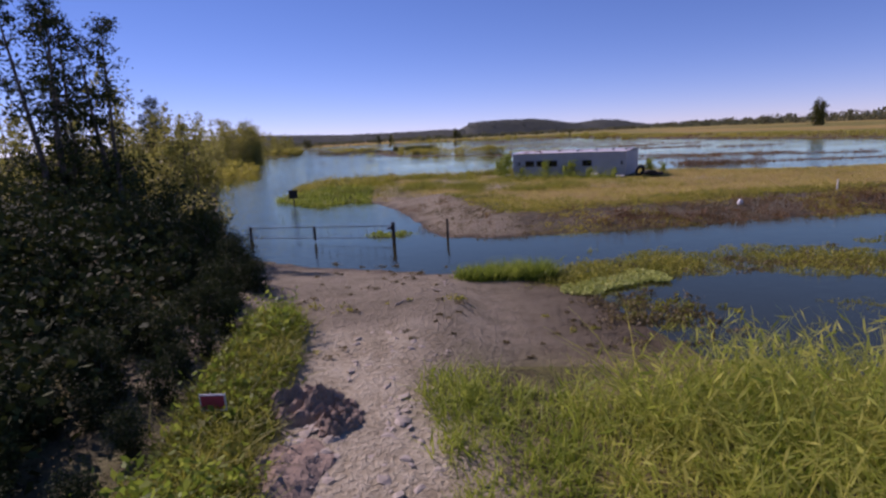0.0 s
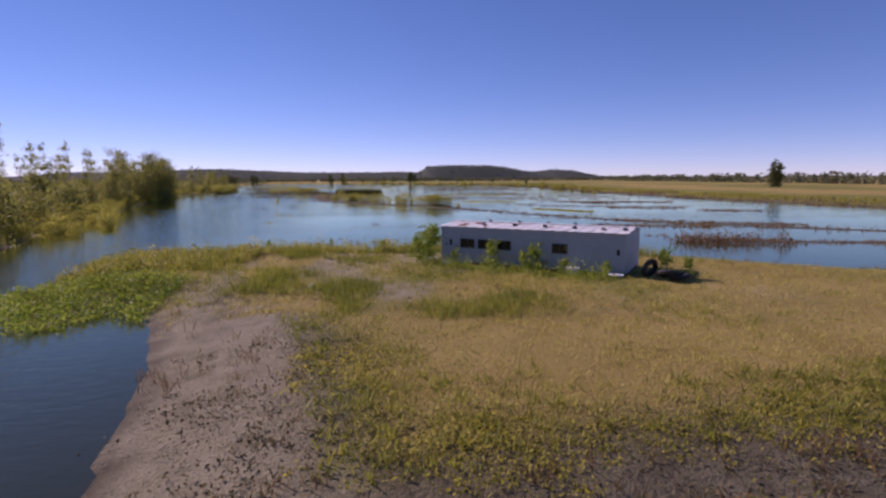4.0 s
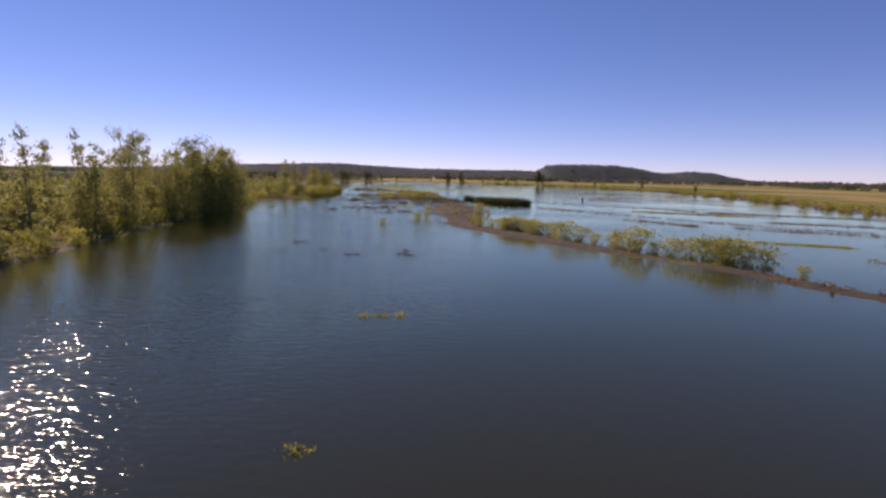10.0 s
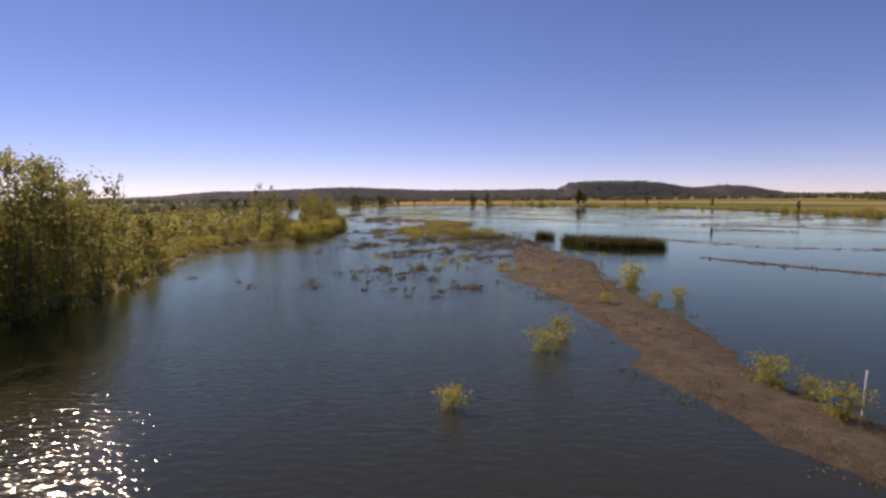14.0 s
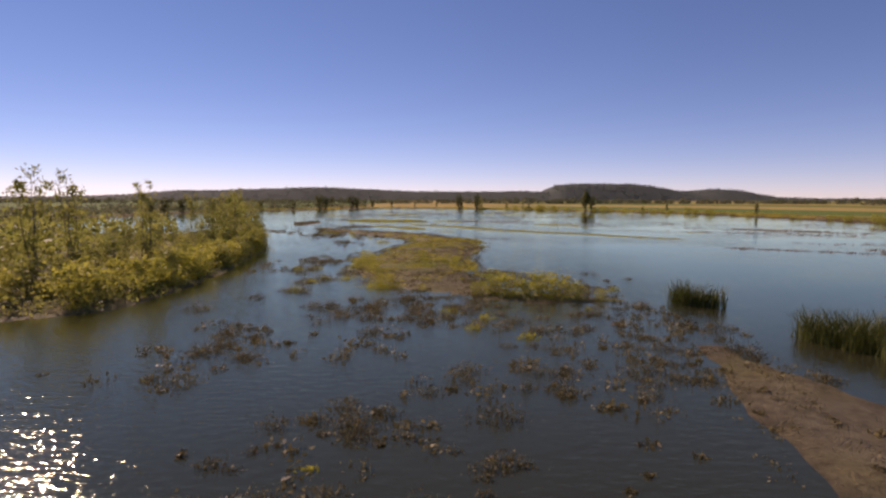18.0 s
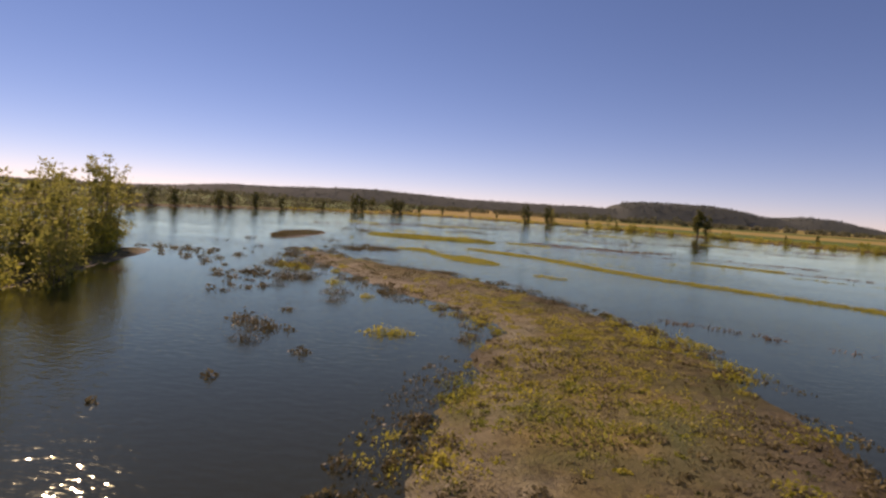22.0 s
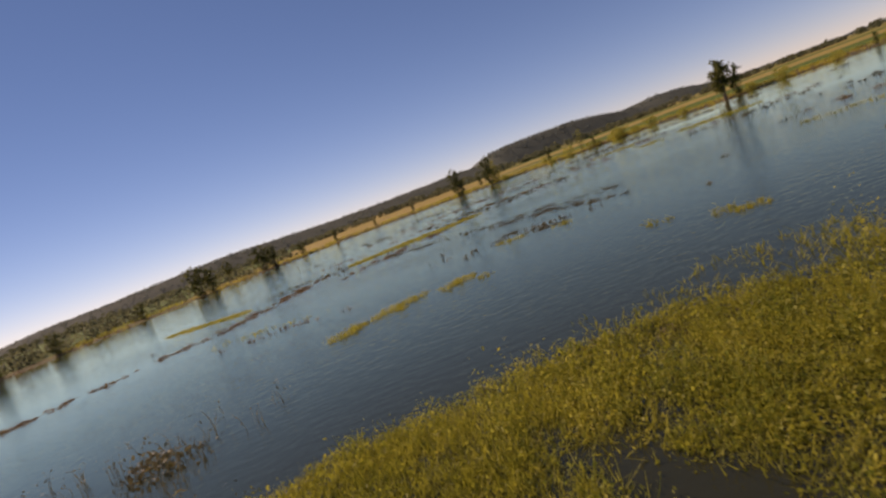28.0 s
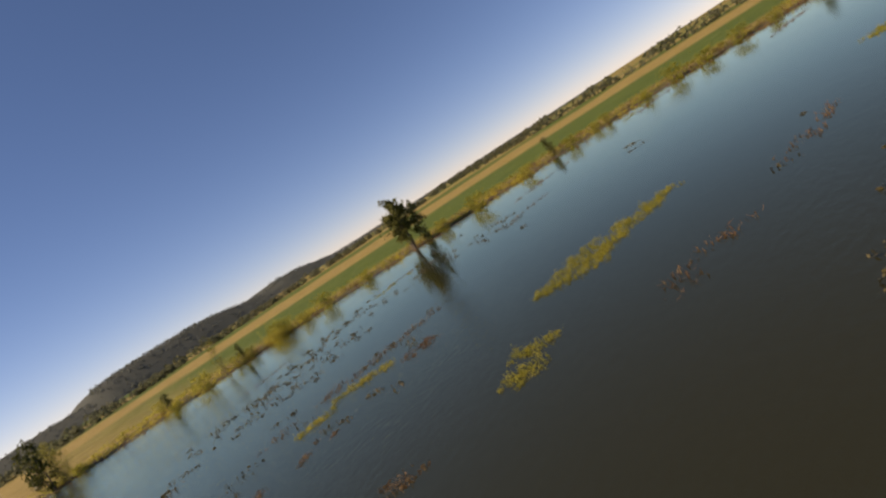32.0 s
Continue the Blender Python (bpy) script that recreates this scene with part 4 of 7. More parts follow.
def clumps(name, places, mat, label, per=70, leaf=0.2, tall=0.5):
    """Low rounded clumps of weeds: places of (x, y, radius), leaf sprays heaped over a few stems."""
    p_ = np.array(places, float)
    n = len(p_)
    reps = np.maximum(24, (2.4 * per * p_[:, 2] ** 1.5).astype(int))
    r = np.repeat(p_[:, 2], reps)
    c = np.repeat(np.column_stack([p_[:, :2], np.maximum(land(p_[:, 0], p_[:, 1])[0], 0)]), reps, 0)
    d = rng.normal(0, 0.5, c.shape)
    c[:, 0] += d[:, 0] * r
    c[:, 1] += d[:, 1] * r * 0.8
    c[:, 2] += np.abs(d[:, 2]) * np.minimum(r, 1.4) * tall * 1.3 * np.exp(-(d[:, 0] ** 2 + d[:, 1] ** 2) * 1.5)
    few = rng.random(len(c)) < 0.12
    return stuff(name, np.concatenate([leaves(c, leaf, 0.2, 0.65), blades(c[few, 0], c[few, 1], np.full(few.sum(), -0.05), 0.5 * tall * np.minimum(r[few], 1.4) + 0.25, 0.03, 0.6, 1)]), mat, label, "weeds")


def scatter_clumps(count, box, keep, low, high):
    x, y = scattered(count, box, keep)
    return list(zip(x, y, low + (high - low) * rng.random(len(x)) ** 2))


open_water = lambda x, y: (strip(x, y, MIDDLE) > 0.5) & (strip(x, y, SPIT) > 0) & (area(x, y, NEAR_SHORE) > 1.5)
clumps("weed_clumps", scatter_clumps(1150, (-52, 296, -10, 386), lambda x, y: np.where(open_water(x, y), np.clip((y - 292) / 55, 0, 1) * np.clip(0.3 + 1.6 * shallow(x, y), 0, 1)
       * np.clip((x + 52) / 12, 0, 1), 0), 0.35, 1.25), DEADWEED, "dark brown clumps of dead weeds standing in the shallows", 85, 0.13)
clumps("green_clumps", scatter_clumps(24, (-44, 318, -12, 384), lambda x, y: np.where(open_water(x, y), 0.6, 0), 0.3, 0.8)
       + [(-23.9, 335.6, 0.9), (-18.4, 326.4, 1.0), (-26.5, 328.6, 0.7), (-26.3, 322.6, 0.6), (-24.5, 327, 0.6), (-17.7, 320.5, 1.1), (-18.6, 320.9, 0.8), (-23.3, 330.8, 0.8), (-8.5, 342.1, 0.7), (-3.1, 337.9, 0.6), (-1.2, 330.9, 0.5), (-6.6, 339.6, 0.6), (-30.9, 325.6, 0.5), (-48.5, 388.1, 0.8), (-45.9, 378, 0.8), (-45, 380.2, 0.7)],
       MATGRASS, "yellow-green weed clumps in the shallows", 70)
clumps("drift_clumps", scatter_clumps(420, (-74, 378, -42, 440), lambda x, y: np.where(open_water(x, y) & (strip(x, y, MIDDLE) < 13), np.clip(0.1 + 1.5 * shallow(x, y), 0, 1), 0), 0.3, 1.0)
       + [(-51.3, 396, 1.5), (-50, 395.6, 1.1), (-47.8, 394.5, 1.1), (-48.5, 387.5, 1.2), (-45, 380, 1.6), (-46.5, 377.5, 1.2), (-61.3, 448, 1.2), (-60, 447.2, 0.8), (-66, 462, 1.5), (-51.3, 445, 0.9),
          (-54.8, 441.8, 1.3), (-55, 428.5, 1.3), (-56.5, 429.5, 1.0), (-54, 427.6, 0.8), (-89, 465, 1.0), (-86, 464, 0.9), (-83, 463, 0.7), (-77, 443, 1.0)],
       DEADWEED, "drifts of dark weeds beside the mud island", 60)
clumps("point_clumps", scatter_clumps(520, (-92, 440, -56, 500), lambda x, y: np.where(open_water(x, y), np.clip(0.05 + 1.6 * shallow(x, y), 0, 1), 0), 0.3, 1.1)
       + [(-65, 456.5, 2.0), (-67.2, 456.5, 1.8), (-63.6, 455.5, 1.2), (-68.6, 458, 1.2), (-70.3, 465.3, 1.1), (-70.8, 468, 1.3), (-67.5, 474, 1.1), (-60.5, 448.5, 1.6), (-62, 446.5, 1.2), (-81, 533, 1.5), (-82, 534, 1.0)],
       DEADWEED, "brown weed clumps round the point of the mud island", 60)
clumps("point_greens", [(-64.6, 455.6, 1.3), (-66.4, 456, 1.1), (-63.2, 454.6, 0.7), (-57, 447, 0.9), (-52, 441, 0.6), (-47.4, 429.6, 1.0), (-46.4, 429.8, 0.8)], MATGRASS, "green weeds on the clump off the point", 70)
x, y = scattered(5200, (-76, 372, -16, 482), lambda x, y: np.where(np.abs(strip(x, y, MIDDLE) - 0.4) < 1.3, np.clip(0.35 + 1.4 * rough_noise(x, y, 5, 23), 0, 1), 0))
clumps("edge_clumps", list(zip(x, y, 0.25 + 0.6 * rng.random(len(x)) ** 2)), DEADWEED, "ragged brown weeds along the mud island's edge", 55)
x, y = scattered(2600, (-76, 372, -16, 482), lambda x, y: np.where(np.abs(strip(x, y, MIDDLE) + 0.4) < 1.6, np.clip(0.2 + 1.4 * rough_noise(x, y, 6, 24), 0, 1) * np.where((x > -36) | (y < 385), 1.0, 0.35), 0))
clumps("edge_greens", list(zip(x, y, 0.3 + 0.6 * rng.random(len(x)) ** 2)) + [(-32.7, 438, 0.9), (-30.3, 434.6, 1.1), (-29.9, 438, 0.9), (-28.6, 435, 1.0), (-31, 436, 0.8), (-27.7, 434, 0.8), (-26.1, 387.2, 0.9), (-25, 383, 0.9), (-28.4, 392, 0.8)],
       MATGRASS, "yellow-green weeds along the mud island's edge", 65)
clumps("leafy_mounds", [(-37.5, 374.8, 1.5), (-38.6, 375.2, 1.1), (-36.4, 375, 1.0), (-39.2, 385.3, 1.5), (-40.6, 386, 1.1), (-38, 386.5, 1.0), (-42.5, 395.5, 1.4), (-41, 394, 1.1), (-43.2, 390.4, 1.0), (-35.2, 390.7, 1.3), (-45.8, 372.6, 0.9),
                         (-50.4, 387.2, 0.8), (-30.1, 363.6, 0.7), (-28.2, 358.2, 0.6)], MATGRASS, "leafy yellow-green mounds of weeds on the mud island", 150, 0.12, 0.75)
clumps("brown_mounds", [(-33.5, 369, 1.4), (-34.6, 368.4, 1.0), (-25.1, 387, 1.1), (-27.2, 383.5, 1.3), (-26, 381, 1.0), (-28.6, 379, 1.1), (-44.8, 372, 1.2), (-46.4, 372.2, 0.9), (-51, 386.4, 0.9), (-48.1, 368.6, 1.0), (-40.2, 364.4, 1.4), (-41.6, 365, 1.0), (-50.6, 363, 1.2),
                        (-30.4, 385.6, 1.0), (-29, 391, 0.9), (-66.1, 458.3, 1.5), (-53.7, 438, 0.9), (-60.6, 442.6, 0.8), (-53.9, 425.1, 1.0), (-39.1, 450.8, 1.5), (-37.6, 445.3, 1.5), (-36, 445.6, 1.2)], DEADWEED, "mounds of dark brown dead weeds in the shallows", 130, 0.11, 0.6)
x, y = scattered(260, (-96, 516, -76, 536), lambda x, y: np.clip(0.2 + 1.2 * rough_noise(x, y, 5, 37), 0, 1) * (strip(x, y, ISLE) > 1.5))
stuff("slender_weeds", np.concatenate([tufts(x, y, 5, 0.22, 0.95, 0.022, 0.35, 2, 0.0), leaves(np.repeat(np.stack([x, y, 0 * x], 1), 10, 0) + rng.normal(0, 1, (10 * len(x), 3)) * np.array([0.28, 0.28, 0.0]) + np.stack([0 * np.repeat(x, 10), 0 * np.repeat(x, 10), rng.uniform(0.1, 0.9, 10 * len(x))], 1), 0.16, 0.2, 0.5)]), DEADWEED, "slender brown weeds standing in open water", "weeds")
# drowned weeds in the wide flood
beds = [[(-60.6, 568.5, 1.5), (-56.6, 568, 3.0), (-52.6, 566, 2.6), (-49.6, 564, 1.2)], [(-77.6, 578, 1.0), (-71.6, 584, 1.3), (-65.6, 589, 1.0)], [(-71.6, 582, 0.8), (-57.6, 570, 1.3), (-51.6, 556, 1.0)], [(-62.6, 559, 0.8), (-58.6, 555, 1.0)],
        [(-54.5, 608.6, 1.2), (-48.4, 606.4, 1.6), (-41, 606, 1.2)], [(-71.6, 607, 1.0), (-63.6, 611, 1.2)], [(-18.6, 621, 0.9), (-13.6, 621.6, 0.9)], [(-31.6, 623, 0.8), (-25.6, 622, 0.8)], [(-37.6, 532, 1.0), (-15.6, 525, 1.2)], [(-25.6, 565, 1.0), (-9.6, 551, 1.2)],
        [(-67.6, 630, 1.2), (-51.6, 633, 1.6), (-35.6, 634, 1.0)], [(-105.6, 559, 1.2), (-89.6, 571, 1.6), (-81.6, 589, 1.0)], [(-33.6, 614, 0.6), (-29.6, 609, 0.9)]]
pl, far_pl = [], []
for k, sp in enumerate(beds):
    b = boxed(sp, 3)
    x, y = scattered(int((b[2] - b[0]) * (b[3] - b[1]) * 0.9), b, lambda x, y: np.where(strip(x, y, sp) + 1.0 * rough_noise(x, y, 3, 31) < 0.2, 0.9, 0))
    (pl if k in (0, 2, 3) else far_pl).extend(zip(x, y, 0.25 + 0.6 * rng.random(len(x)) ** 2))
clumps("rusty_beds", far_pl, RUST_WEED, "rusty beds of weeds standing in the wide flood", 60, 0.13, 0.3)
clumps("drowned_clumps", pl, DEADWEED, "beds of dull brown weeds drowned in the flood", 60, 0.1, 0.14)
clumps("stray_clumps", scatter_clumps(700, (-110, 486, 20, 650), lambda x, y: np.clip(-0.1 + 1.2 * rough_noise(x, y, 22, 36, 3), 0, 1), 0.2, 0.6), DEADWEED, "stray brown weeds poking out of the wide flood", 50, 0.15, 0.5)
clumps("rust_mound", [(37, 171, 2.0), (39, 170.6, 2.4), (41.5, 170, 1.8), (36, 172, 1.4), (44, 169, 1.5)], RUST_WEED, "rust-brown brush heaped on a low bar", 90, 0.22, 0.9)
clumps("leafy_rafts", [(-3, 130.8, 0.6), (-2.4, 130.4, 0.5), (-1.6, 130.6, 0.6), (-2.0, 130.9, 0.4)], HERB, "green leafy plants floating by the gate", 140, 0.16, 0.35)
clumps("shoal_clumps", scatter_clumps(520, (-36, 310, -12, 378), lambda x, y: np.where(strip(x, y, SHOAL) < 0, np.clip(0.15 + 1.3 * rough_noise(x, y, 5, 51), 0, 1), 0), 0.25, 0.8), DEADWEED, "brown weeds matted over the drowned shoal", 50, 0.2, 0.3)
clumps("mud_tussocks", scatter_clumps(1500, (-70, 376, -24, 478), lambda x, y: np.where(strip(x, y, MIDDLE) < -0.5, np.clip(0.1 + 1.4 * rough_noise(x, y, 4, 52), 0, 1), 0), 0.2, 0.7), DEADWEED, "brown tussocks over the mud island", 45, 0.18, 0.35)
clumps("mud_clods", scatter_clumps(1700, (-70, 376, -24, 478), lambda x, y: np.where(strip(x, y, MIDDLE) < 0.3, np.clip(0.0 + 1.5 * rough_noise(x, y, 5, 58), 0, 1), 0), 0.15, 0.7), REED, "dark olive tufts and clods on the mud island", 40, 0.14, 0.35)
clumps("green_tussocks", scatter_clumps(2600, (-70, 376, -24, 478), lambda x, y: np.where(strip(x, y, MIDDLE) < -0.5, np.clip(-0.15 + 2.4 * rough_noise(x, y, 9, 53), 0, 1), 0), 0.2, 0.8), MATGRASS, "yellow-green tussocks over the mud island", 50, 0.16, 0.3)
clumps("turf_tussocks", scatter_clumps(1500, (-46, 376, -26, 424), lambda x, y: np.where(strip(x, y, MIDDLE) < 0.5, np.clip(0.05 + 1.8 * rough_noise(x, y, 7, 66, 3), 0, 1), 0), 0.25, 0.9), GREEN, "bright yellow-green turf on the near end of the mud island", 42, 0.15, 0.3)
x, y = scattered(15000, (0, 126, 62, 146), lambda x, y: np.where((isl(x, y) < -4.6) & (isl(x, y) > -8.5) & (y < 148), np.clip(0.4 + 1.2 * rough_noise(x, y, 5, 57), 0, 1), 0))
stuff("rim_grass", tufts(x, y, 5, 0.16, 0.36, 0.055, 0.8, 1), GREEN, "greener grass round the rim of the meadow", "grass")
back = lambda x, y: (isl(x, y) < 0) & (isl(x, y) > np.where(x < -3, -8, -4.6)) & (y > 159) & (x < 24)
clumps("gold_tussocks", scatter_clumps(430, (-18, 158, 24, 171), lambda x, y: np.where(back(x, y), 0.9, 0) * np.clip(0.4 + rough_noise(x, y, 4, 71), 0, 1), 0.4, 1.3), GOLD, "golden tussocks along the island's far shore", 40, 0.22, 1.0)
clumps("leafy_tussocks", scatter_clumps(900, (-18, 158, 24, 171), lambda x, y: np.where(back(x, y), 0.9, 0) * np.clip(0.4 + 1.3 * rough_noise(x, y, 5, 72), 0, 1), 0.4, 1.3), WILLOW, "green weeds along the island's far shore", 42, 0.2, 1.0)
clumps("rusty_tussocks", scatter_clumps(330, (-18, 160, 10, 171), lambda x, y: np.where(back(x, y), 0.9, 0) * np.clip(0.1 + 1.3 * rough_noise(x, y, 4, 73), 0, 1), 0.4, 1.2), RUST_WEED, "rusty weeds along the island's far shore", 46, 0.18, 1.0)
row = []
for cx, cy in ((-6.5, 174.7), (-4.3, 176.4), (-1.3, 176), (1.5, 174.6), (3.4, 173.7), (4.7, 175.8), (6.6, 175.6), (8.7, 172.1), (11.7, 176), (12.4, 173.5), (15.5, 174.6), (16.9, 173.2), (0.3, 172.6), (-9, 173), (20, 172)):
    for k in range(5):
        row.append((cx + rng.normal(0, 0.9), cy + rng.normal(0, 0.7), rng.uniform(0.25, 0.6)))
clumps("water_weeds", row, GREEN, "leafy olive-green weeds standing in the shallows off the island", 60, 0.13, 1.5)
shed_foot = [(9.4 + 0.804 * k - 0.6 * w, 158.2 - 0.595 * k - 0.8 * w, rng.uniform(0.45, 0.95)) for k in np.arange(-0.6, 12, 0.3) for w in (rng.uniform(0.3, 1.0),)]
clumps("foot_weeds", shed_foot, HERB, "green weeds along the foot of the shed wall", 46, 0.15, 1.3)
clumps("meadow_litter", litter_places(), DEADWEED, "dark dead weeds and litter on the island's bare ground", 60, 0.1, 0.5)
inner = lambda x, y: (isl(x, y) < np.where(y < 146, -5.4, -2.5)) & not_house(x, y)
clumps("meadow_tussocks", scatter_clumps(1500, (-16, 130, 50, 176), lambda x, y: np.where(inner(x, y), np.clip(0.3 + 1.3 * rough_noise(x, y, 7, 91), 0, 1) * (1 - land(x, y)[4]), 0), 0.25, 0.9), GREEN, "greener tussocks in the island meadow", 42, 0.09, 0.35)
clumps("dry_tussocks", scatter_clumps(1500, (-16, 130, 50, 176), lambda x, y: np.where(inner(x, y), np.clip(0.3 + 1.3 * rough_noise(x, y, 6, 92), 0, 1) * (1 - 0.6 * land(x, y)[4]), 0), 0.25, 0.9), GOLD, "dry straw-coloured tussocks in the island meadow", 42, 0.09, 0.3)
big = [(-74, 525.5, 0.8), (-71, 523.5, 5.4), (-66, 523, 7.0), (-60, 523.4, 7.6), (-54, 522, 5.4), (-48, 519.5, 1.2)]
pool = lambda x, y: np.hypot((x + 67.7) / 1.25, (y - 520.6) / 2.3) > 1 + 0.4 * rough_noise(x, y, 1.5, 99)
clumps("marsh_tussocks", scatter_clumps(3300, boxed(big, 3), lambda x, y: np.where((strip(x, y, big) + 1.6 * rough_noise(x, y, 3, 93) < 0.3) & pool(x, y), np.clip(0.45 + 1.6 * rough_noise(x, y, 2.6, 94), 0, 1), 0), 0.3, 0.95), MATGRASS, "bright yellow-green tussocks matted in the flood", 42, 0.105, 0.55)
clumps("marsh_herbs", scatter_clumps(1200, boxed(big, 3), lambda x, y: np.where((strip(x, y, big) + 1.6 * rough_noise(x, y, 3, 93) < 0) & pool(x, y), np.clip(0.3 + 1.3 * rough_noise(x, y, 4, 95), 0, 1), 0), 0.3, 0.8), GREEN, "green herbs among the marsh grass", 60, 0.09, 0.6)
x, y = scattered(16000, boxed(big, 2), lambda x, y: np.where((strip(x, y, big) + 1.2 * rough_noise(x, y, 3, 93) < 0.2) & pool(x, y), np.clip(0.45 + 1.3 * rough_noise(x, y, 2.2, 98), 0, 1), 0))
stuff("marsh_sward", tufts(x, y, 6, 0.14, 0.45, 0.024, 0.7, 1, 0.0), MATGRASS, "fine yellow-green grass blades of the marsh", "grass")
swell = lambda x, y: rough_noise(x, y, 3.2, 104, 3)
in_marsh = lambda x, y: (strip(x, y, big) + 1.4 * rough_noise(x, y, 3, 93) < -0.2) & pool(x, y)
clumps("marsh_mounds", scatter_clumps(520, boxed(big, 3), lambda x, y: np.where(in_marsh(x, y), np.clip(-0.1 + 2.4 * swell(x, y), 0, 1), 0), 0.5, 1.15), MATGRASS, "taller leafy tussocks rising from the marsh grass", 70, 0.1, 1.25)
clumps("marsh_greens", scatter_clumps(520, boxed(big, 3), lambda x, y: np.where(in_marsh(x, y), np.clip(-0.1 + 2.4 * rough_noise(x, y, 3.6, 105, 3), 0, 1), 0), 0.4, 1.1), GREEN, "darker green tussocks in the marsh", 70, 0.09, 1.0)
clumps("marsh_litter", scatter_clumps(620, boxed(big, 3), lambda x, y: np.where((strip(x, y, big) < 0.3) & pool(x, y), np.clip(0.0 + 2.2 * rough_noise(x, y, 4, 101), 0, 1), 0), 0.3, 0.9), DEADWEED, "brown withered patches in the marsh grass", 60, 0.1, 0.6)
fray = []
for sp in marsh:
    b = boxed(sp, 1.5)
    x, y = scattered(int((b[2] - b[0]) * (b[3] - b[1]) * 2.4), b, lambda x, y: np.where(np.abs(strip(x, y, sp) + 0.25 + 0.6 * rough_noise(x, y, 2.5, 96)) < 0.65, 0.9, 0))
    fray += list(zip(x, y, rng.uniform(0.18, 0.5, len(x))))
clumps("strip_tussocks", fray, MATGRASS, "ragged tussocks edging the marsh-grass strips", 44, 0.12, 0.6)
clumps("mud_debris", scatter_clumps(230, (-5, 111.5, 6, 124), lambda x, y: flats(x, y) * np.clip(0.35 + rough_noise(x, y, 2.5, 88), 0, 1), 0.08, 0.22), DEADWEED, "dark twigs and dead weeds strewn on the drying mud", 60, 0.1, 0.3)
clumps("mud_sprouts", scatter_clumps(120, (-4, 111, 4, 116), lambda x, y: flats(x, y) * np.clip(0.2 + rough_noise(x, y, 2, 89), 0, 1), 0.12, 0.35), GREEN, "sparse green sprouts on the drying mud", 50, 0.1, 0.6)
clumps("mat_weeds", [(4.6 + 5.4 * f + rng.normal(0, 0.8), 119 + 1.6 * f + rng.normal(0, 0.8), rng.uniform(0.15, 0.4)) for f in rng.random(26)] + [(13.4 + 5 * f + rng.normal(0, 0.8), 120 - 3 * f + rng.normal(0, 0.9), rng.uniform(0.2, 0.45)) for f in rng.random(90)], DEADWEED, "brown weeds tangled in the floating mats", 50, 0.13, 0.3)
clumps("lagoon_weeds", [(6.0 + rng.normal(0, 1.0), 114.4 + rng.normal(0, 0.9), rng.uniform(0.2, 0.5)) for _ in range(46)] + [(11.4 + rng.normal(0, 0.7), 119.6 + rng.normal(0, 0.7), rng.uniform(0.2, 0.4)) for _ in range(20)], DEADWEED, "brown and green weeds matted in the shallow pool", 50, 0.13, 0.35)
clumps("lagoon_sprouts", [(6.8 + rng.normal(0, 0.9), 114.8 + rng.normal(0, 0.9), rng.uniform(0.15, 0.4)) for _ in range(22)], GREEN, "green sprouts in the shallow pool", 50, 0.12, 0.5)
clumps("rosy_weeds", [(rng.uniform(8.4, 13.4), rng.uniform(128.4, 131), rng.uniform(0.3, 0.7)) for _ in range(26)], RUST_WEED, "rosy-brown weeds at the island's muddy edge", 60, 0.12, 1.1)
clumps("yellow_weed", [(12.7, 130.5, 0.7), (13.3, 130.2, 0.5), (12.2, 130.8, 0.5)], SHRUB, "bright yellow weed at the island's muddy edge", 80, 0.13, 1.2)
clumps("floating_litter", [(-18, 242.9, 0.5), (-17.2, 243.2, 0.4), (-12.5, 244.1, 0.6), (-13.2, 244.4, 0.4), (-11.8, 243.6, 0.4), (-21.5, 246.2, 0.4), (-12.7, 246.6, 0.7), (-26.4, 251.5, 0.6), (-25.6, 251.8, 0.4), (-54, 312.5, 0.8)], DEADWEED, "rafts of brown litter floating on the open water", 90, 0.12, 0.25)
clumps("raft_weeds", [(-11.2, 219.8, 0.5), (-10.2, 220, 0.4), (-9.1, 220.2, 0.5), (-9.9, 204.4, 0.5), (-66.4, 545, 0.5), (-68, 546.4, 0.45), (-75.9, 507.7, 0.5)], MATGRASS, "small rafts of yellow-green weeds on the open water", 90, 0.13, 0.4)


clumps("golden_bush", [(15.2, 702, 2.4), (17, 701, 2.2), (13.4, 703, 1.6), (16, 701.6, 2.0)], GOLDENROD, "bright yellow bush on the far shore", 60, 0.3, 2.6)
clumps("goldenrod", scatter_clumps(19000, (-140, 560, 118, 760), lambda x, y: np.where((lake(x, y) > 0.5) & (lake(x, y) < 7), np.clip(0.35 + 1.6 * rough_noise(x, y, 13, 107, 3), 0, 1), 0), 0.6, 1.7), GOLDENROD, "golden-yellow weeds lining the far shore", 22, 0.3, 1.0)


# ---------------------------------------------------------------- trees and shrubs
def part(name, me, parent, label=""):
    ob = new(name, me)
    ob.parent = parent
    if label:
        ob["label"] = label
    return ob


def thing(name, label, category, group="", at=(0, 0, 0), turn=0.0):
    ob = tagged(new(name), label, category, group)
    ob.matrix_basis = pose(*at, 0, 0, turn)
    return ob


def tube(verts, faces, a, b, ra, rb, sides=6):
    """A tapered limb from a to b, added to verts and faces."""
    a, b = Vector(a), Vector(b)
    way = (b - a).normalized()
    u = way.orthogonal().normalized()
    v = way.cross(u)
    i = len(verts)
    for centre, r in ((a, ra), (b, rb)):
        for k in range(sides):
            c, s = math.cos(2 * math.pi * k / sides), math.sin(2 * math.pi * k / sides)
            verts.append(tuple(centre + u * (r * c) + v * (r * s)))
    for k in range(sides):
        n = (k + 1) % sides
        faces.append((i + k, i + n, i + sides + n, i + sides + k))


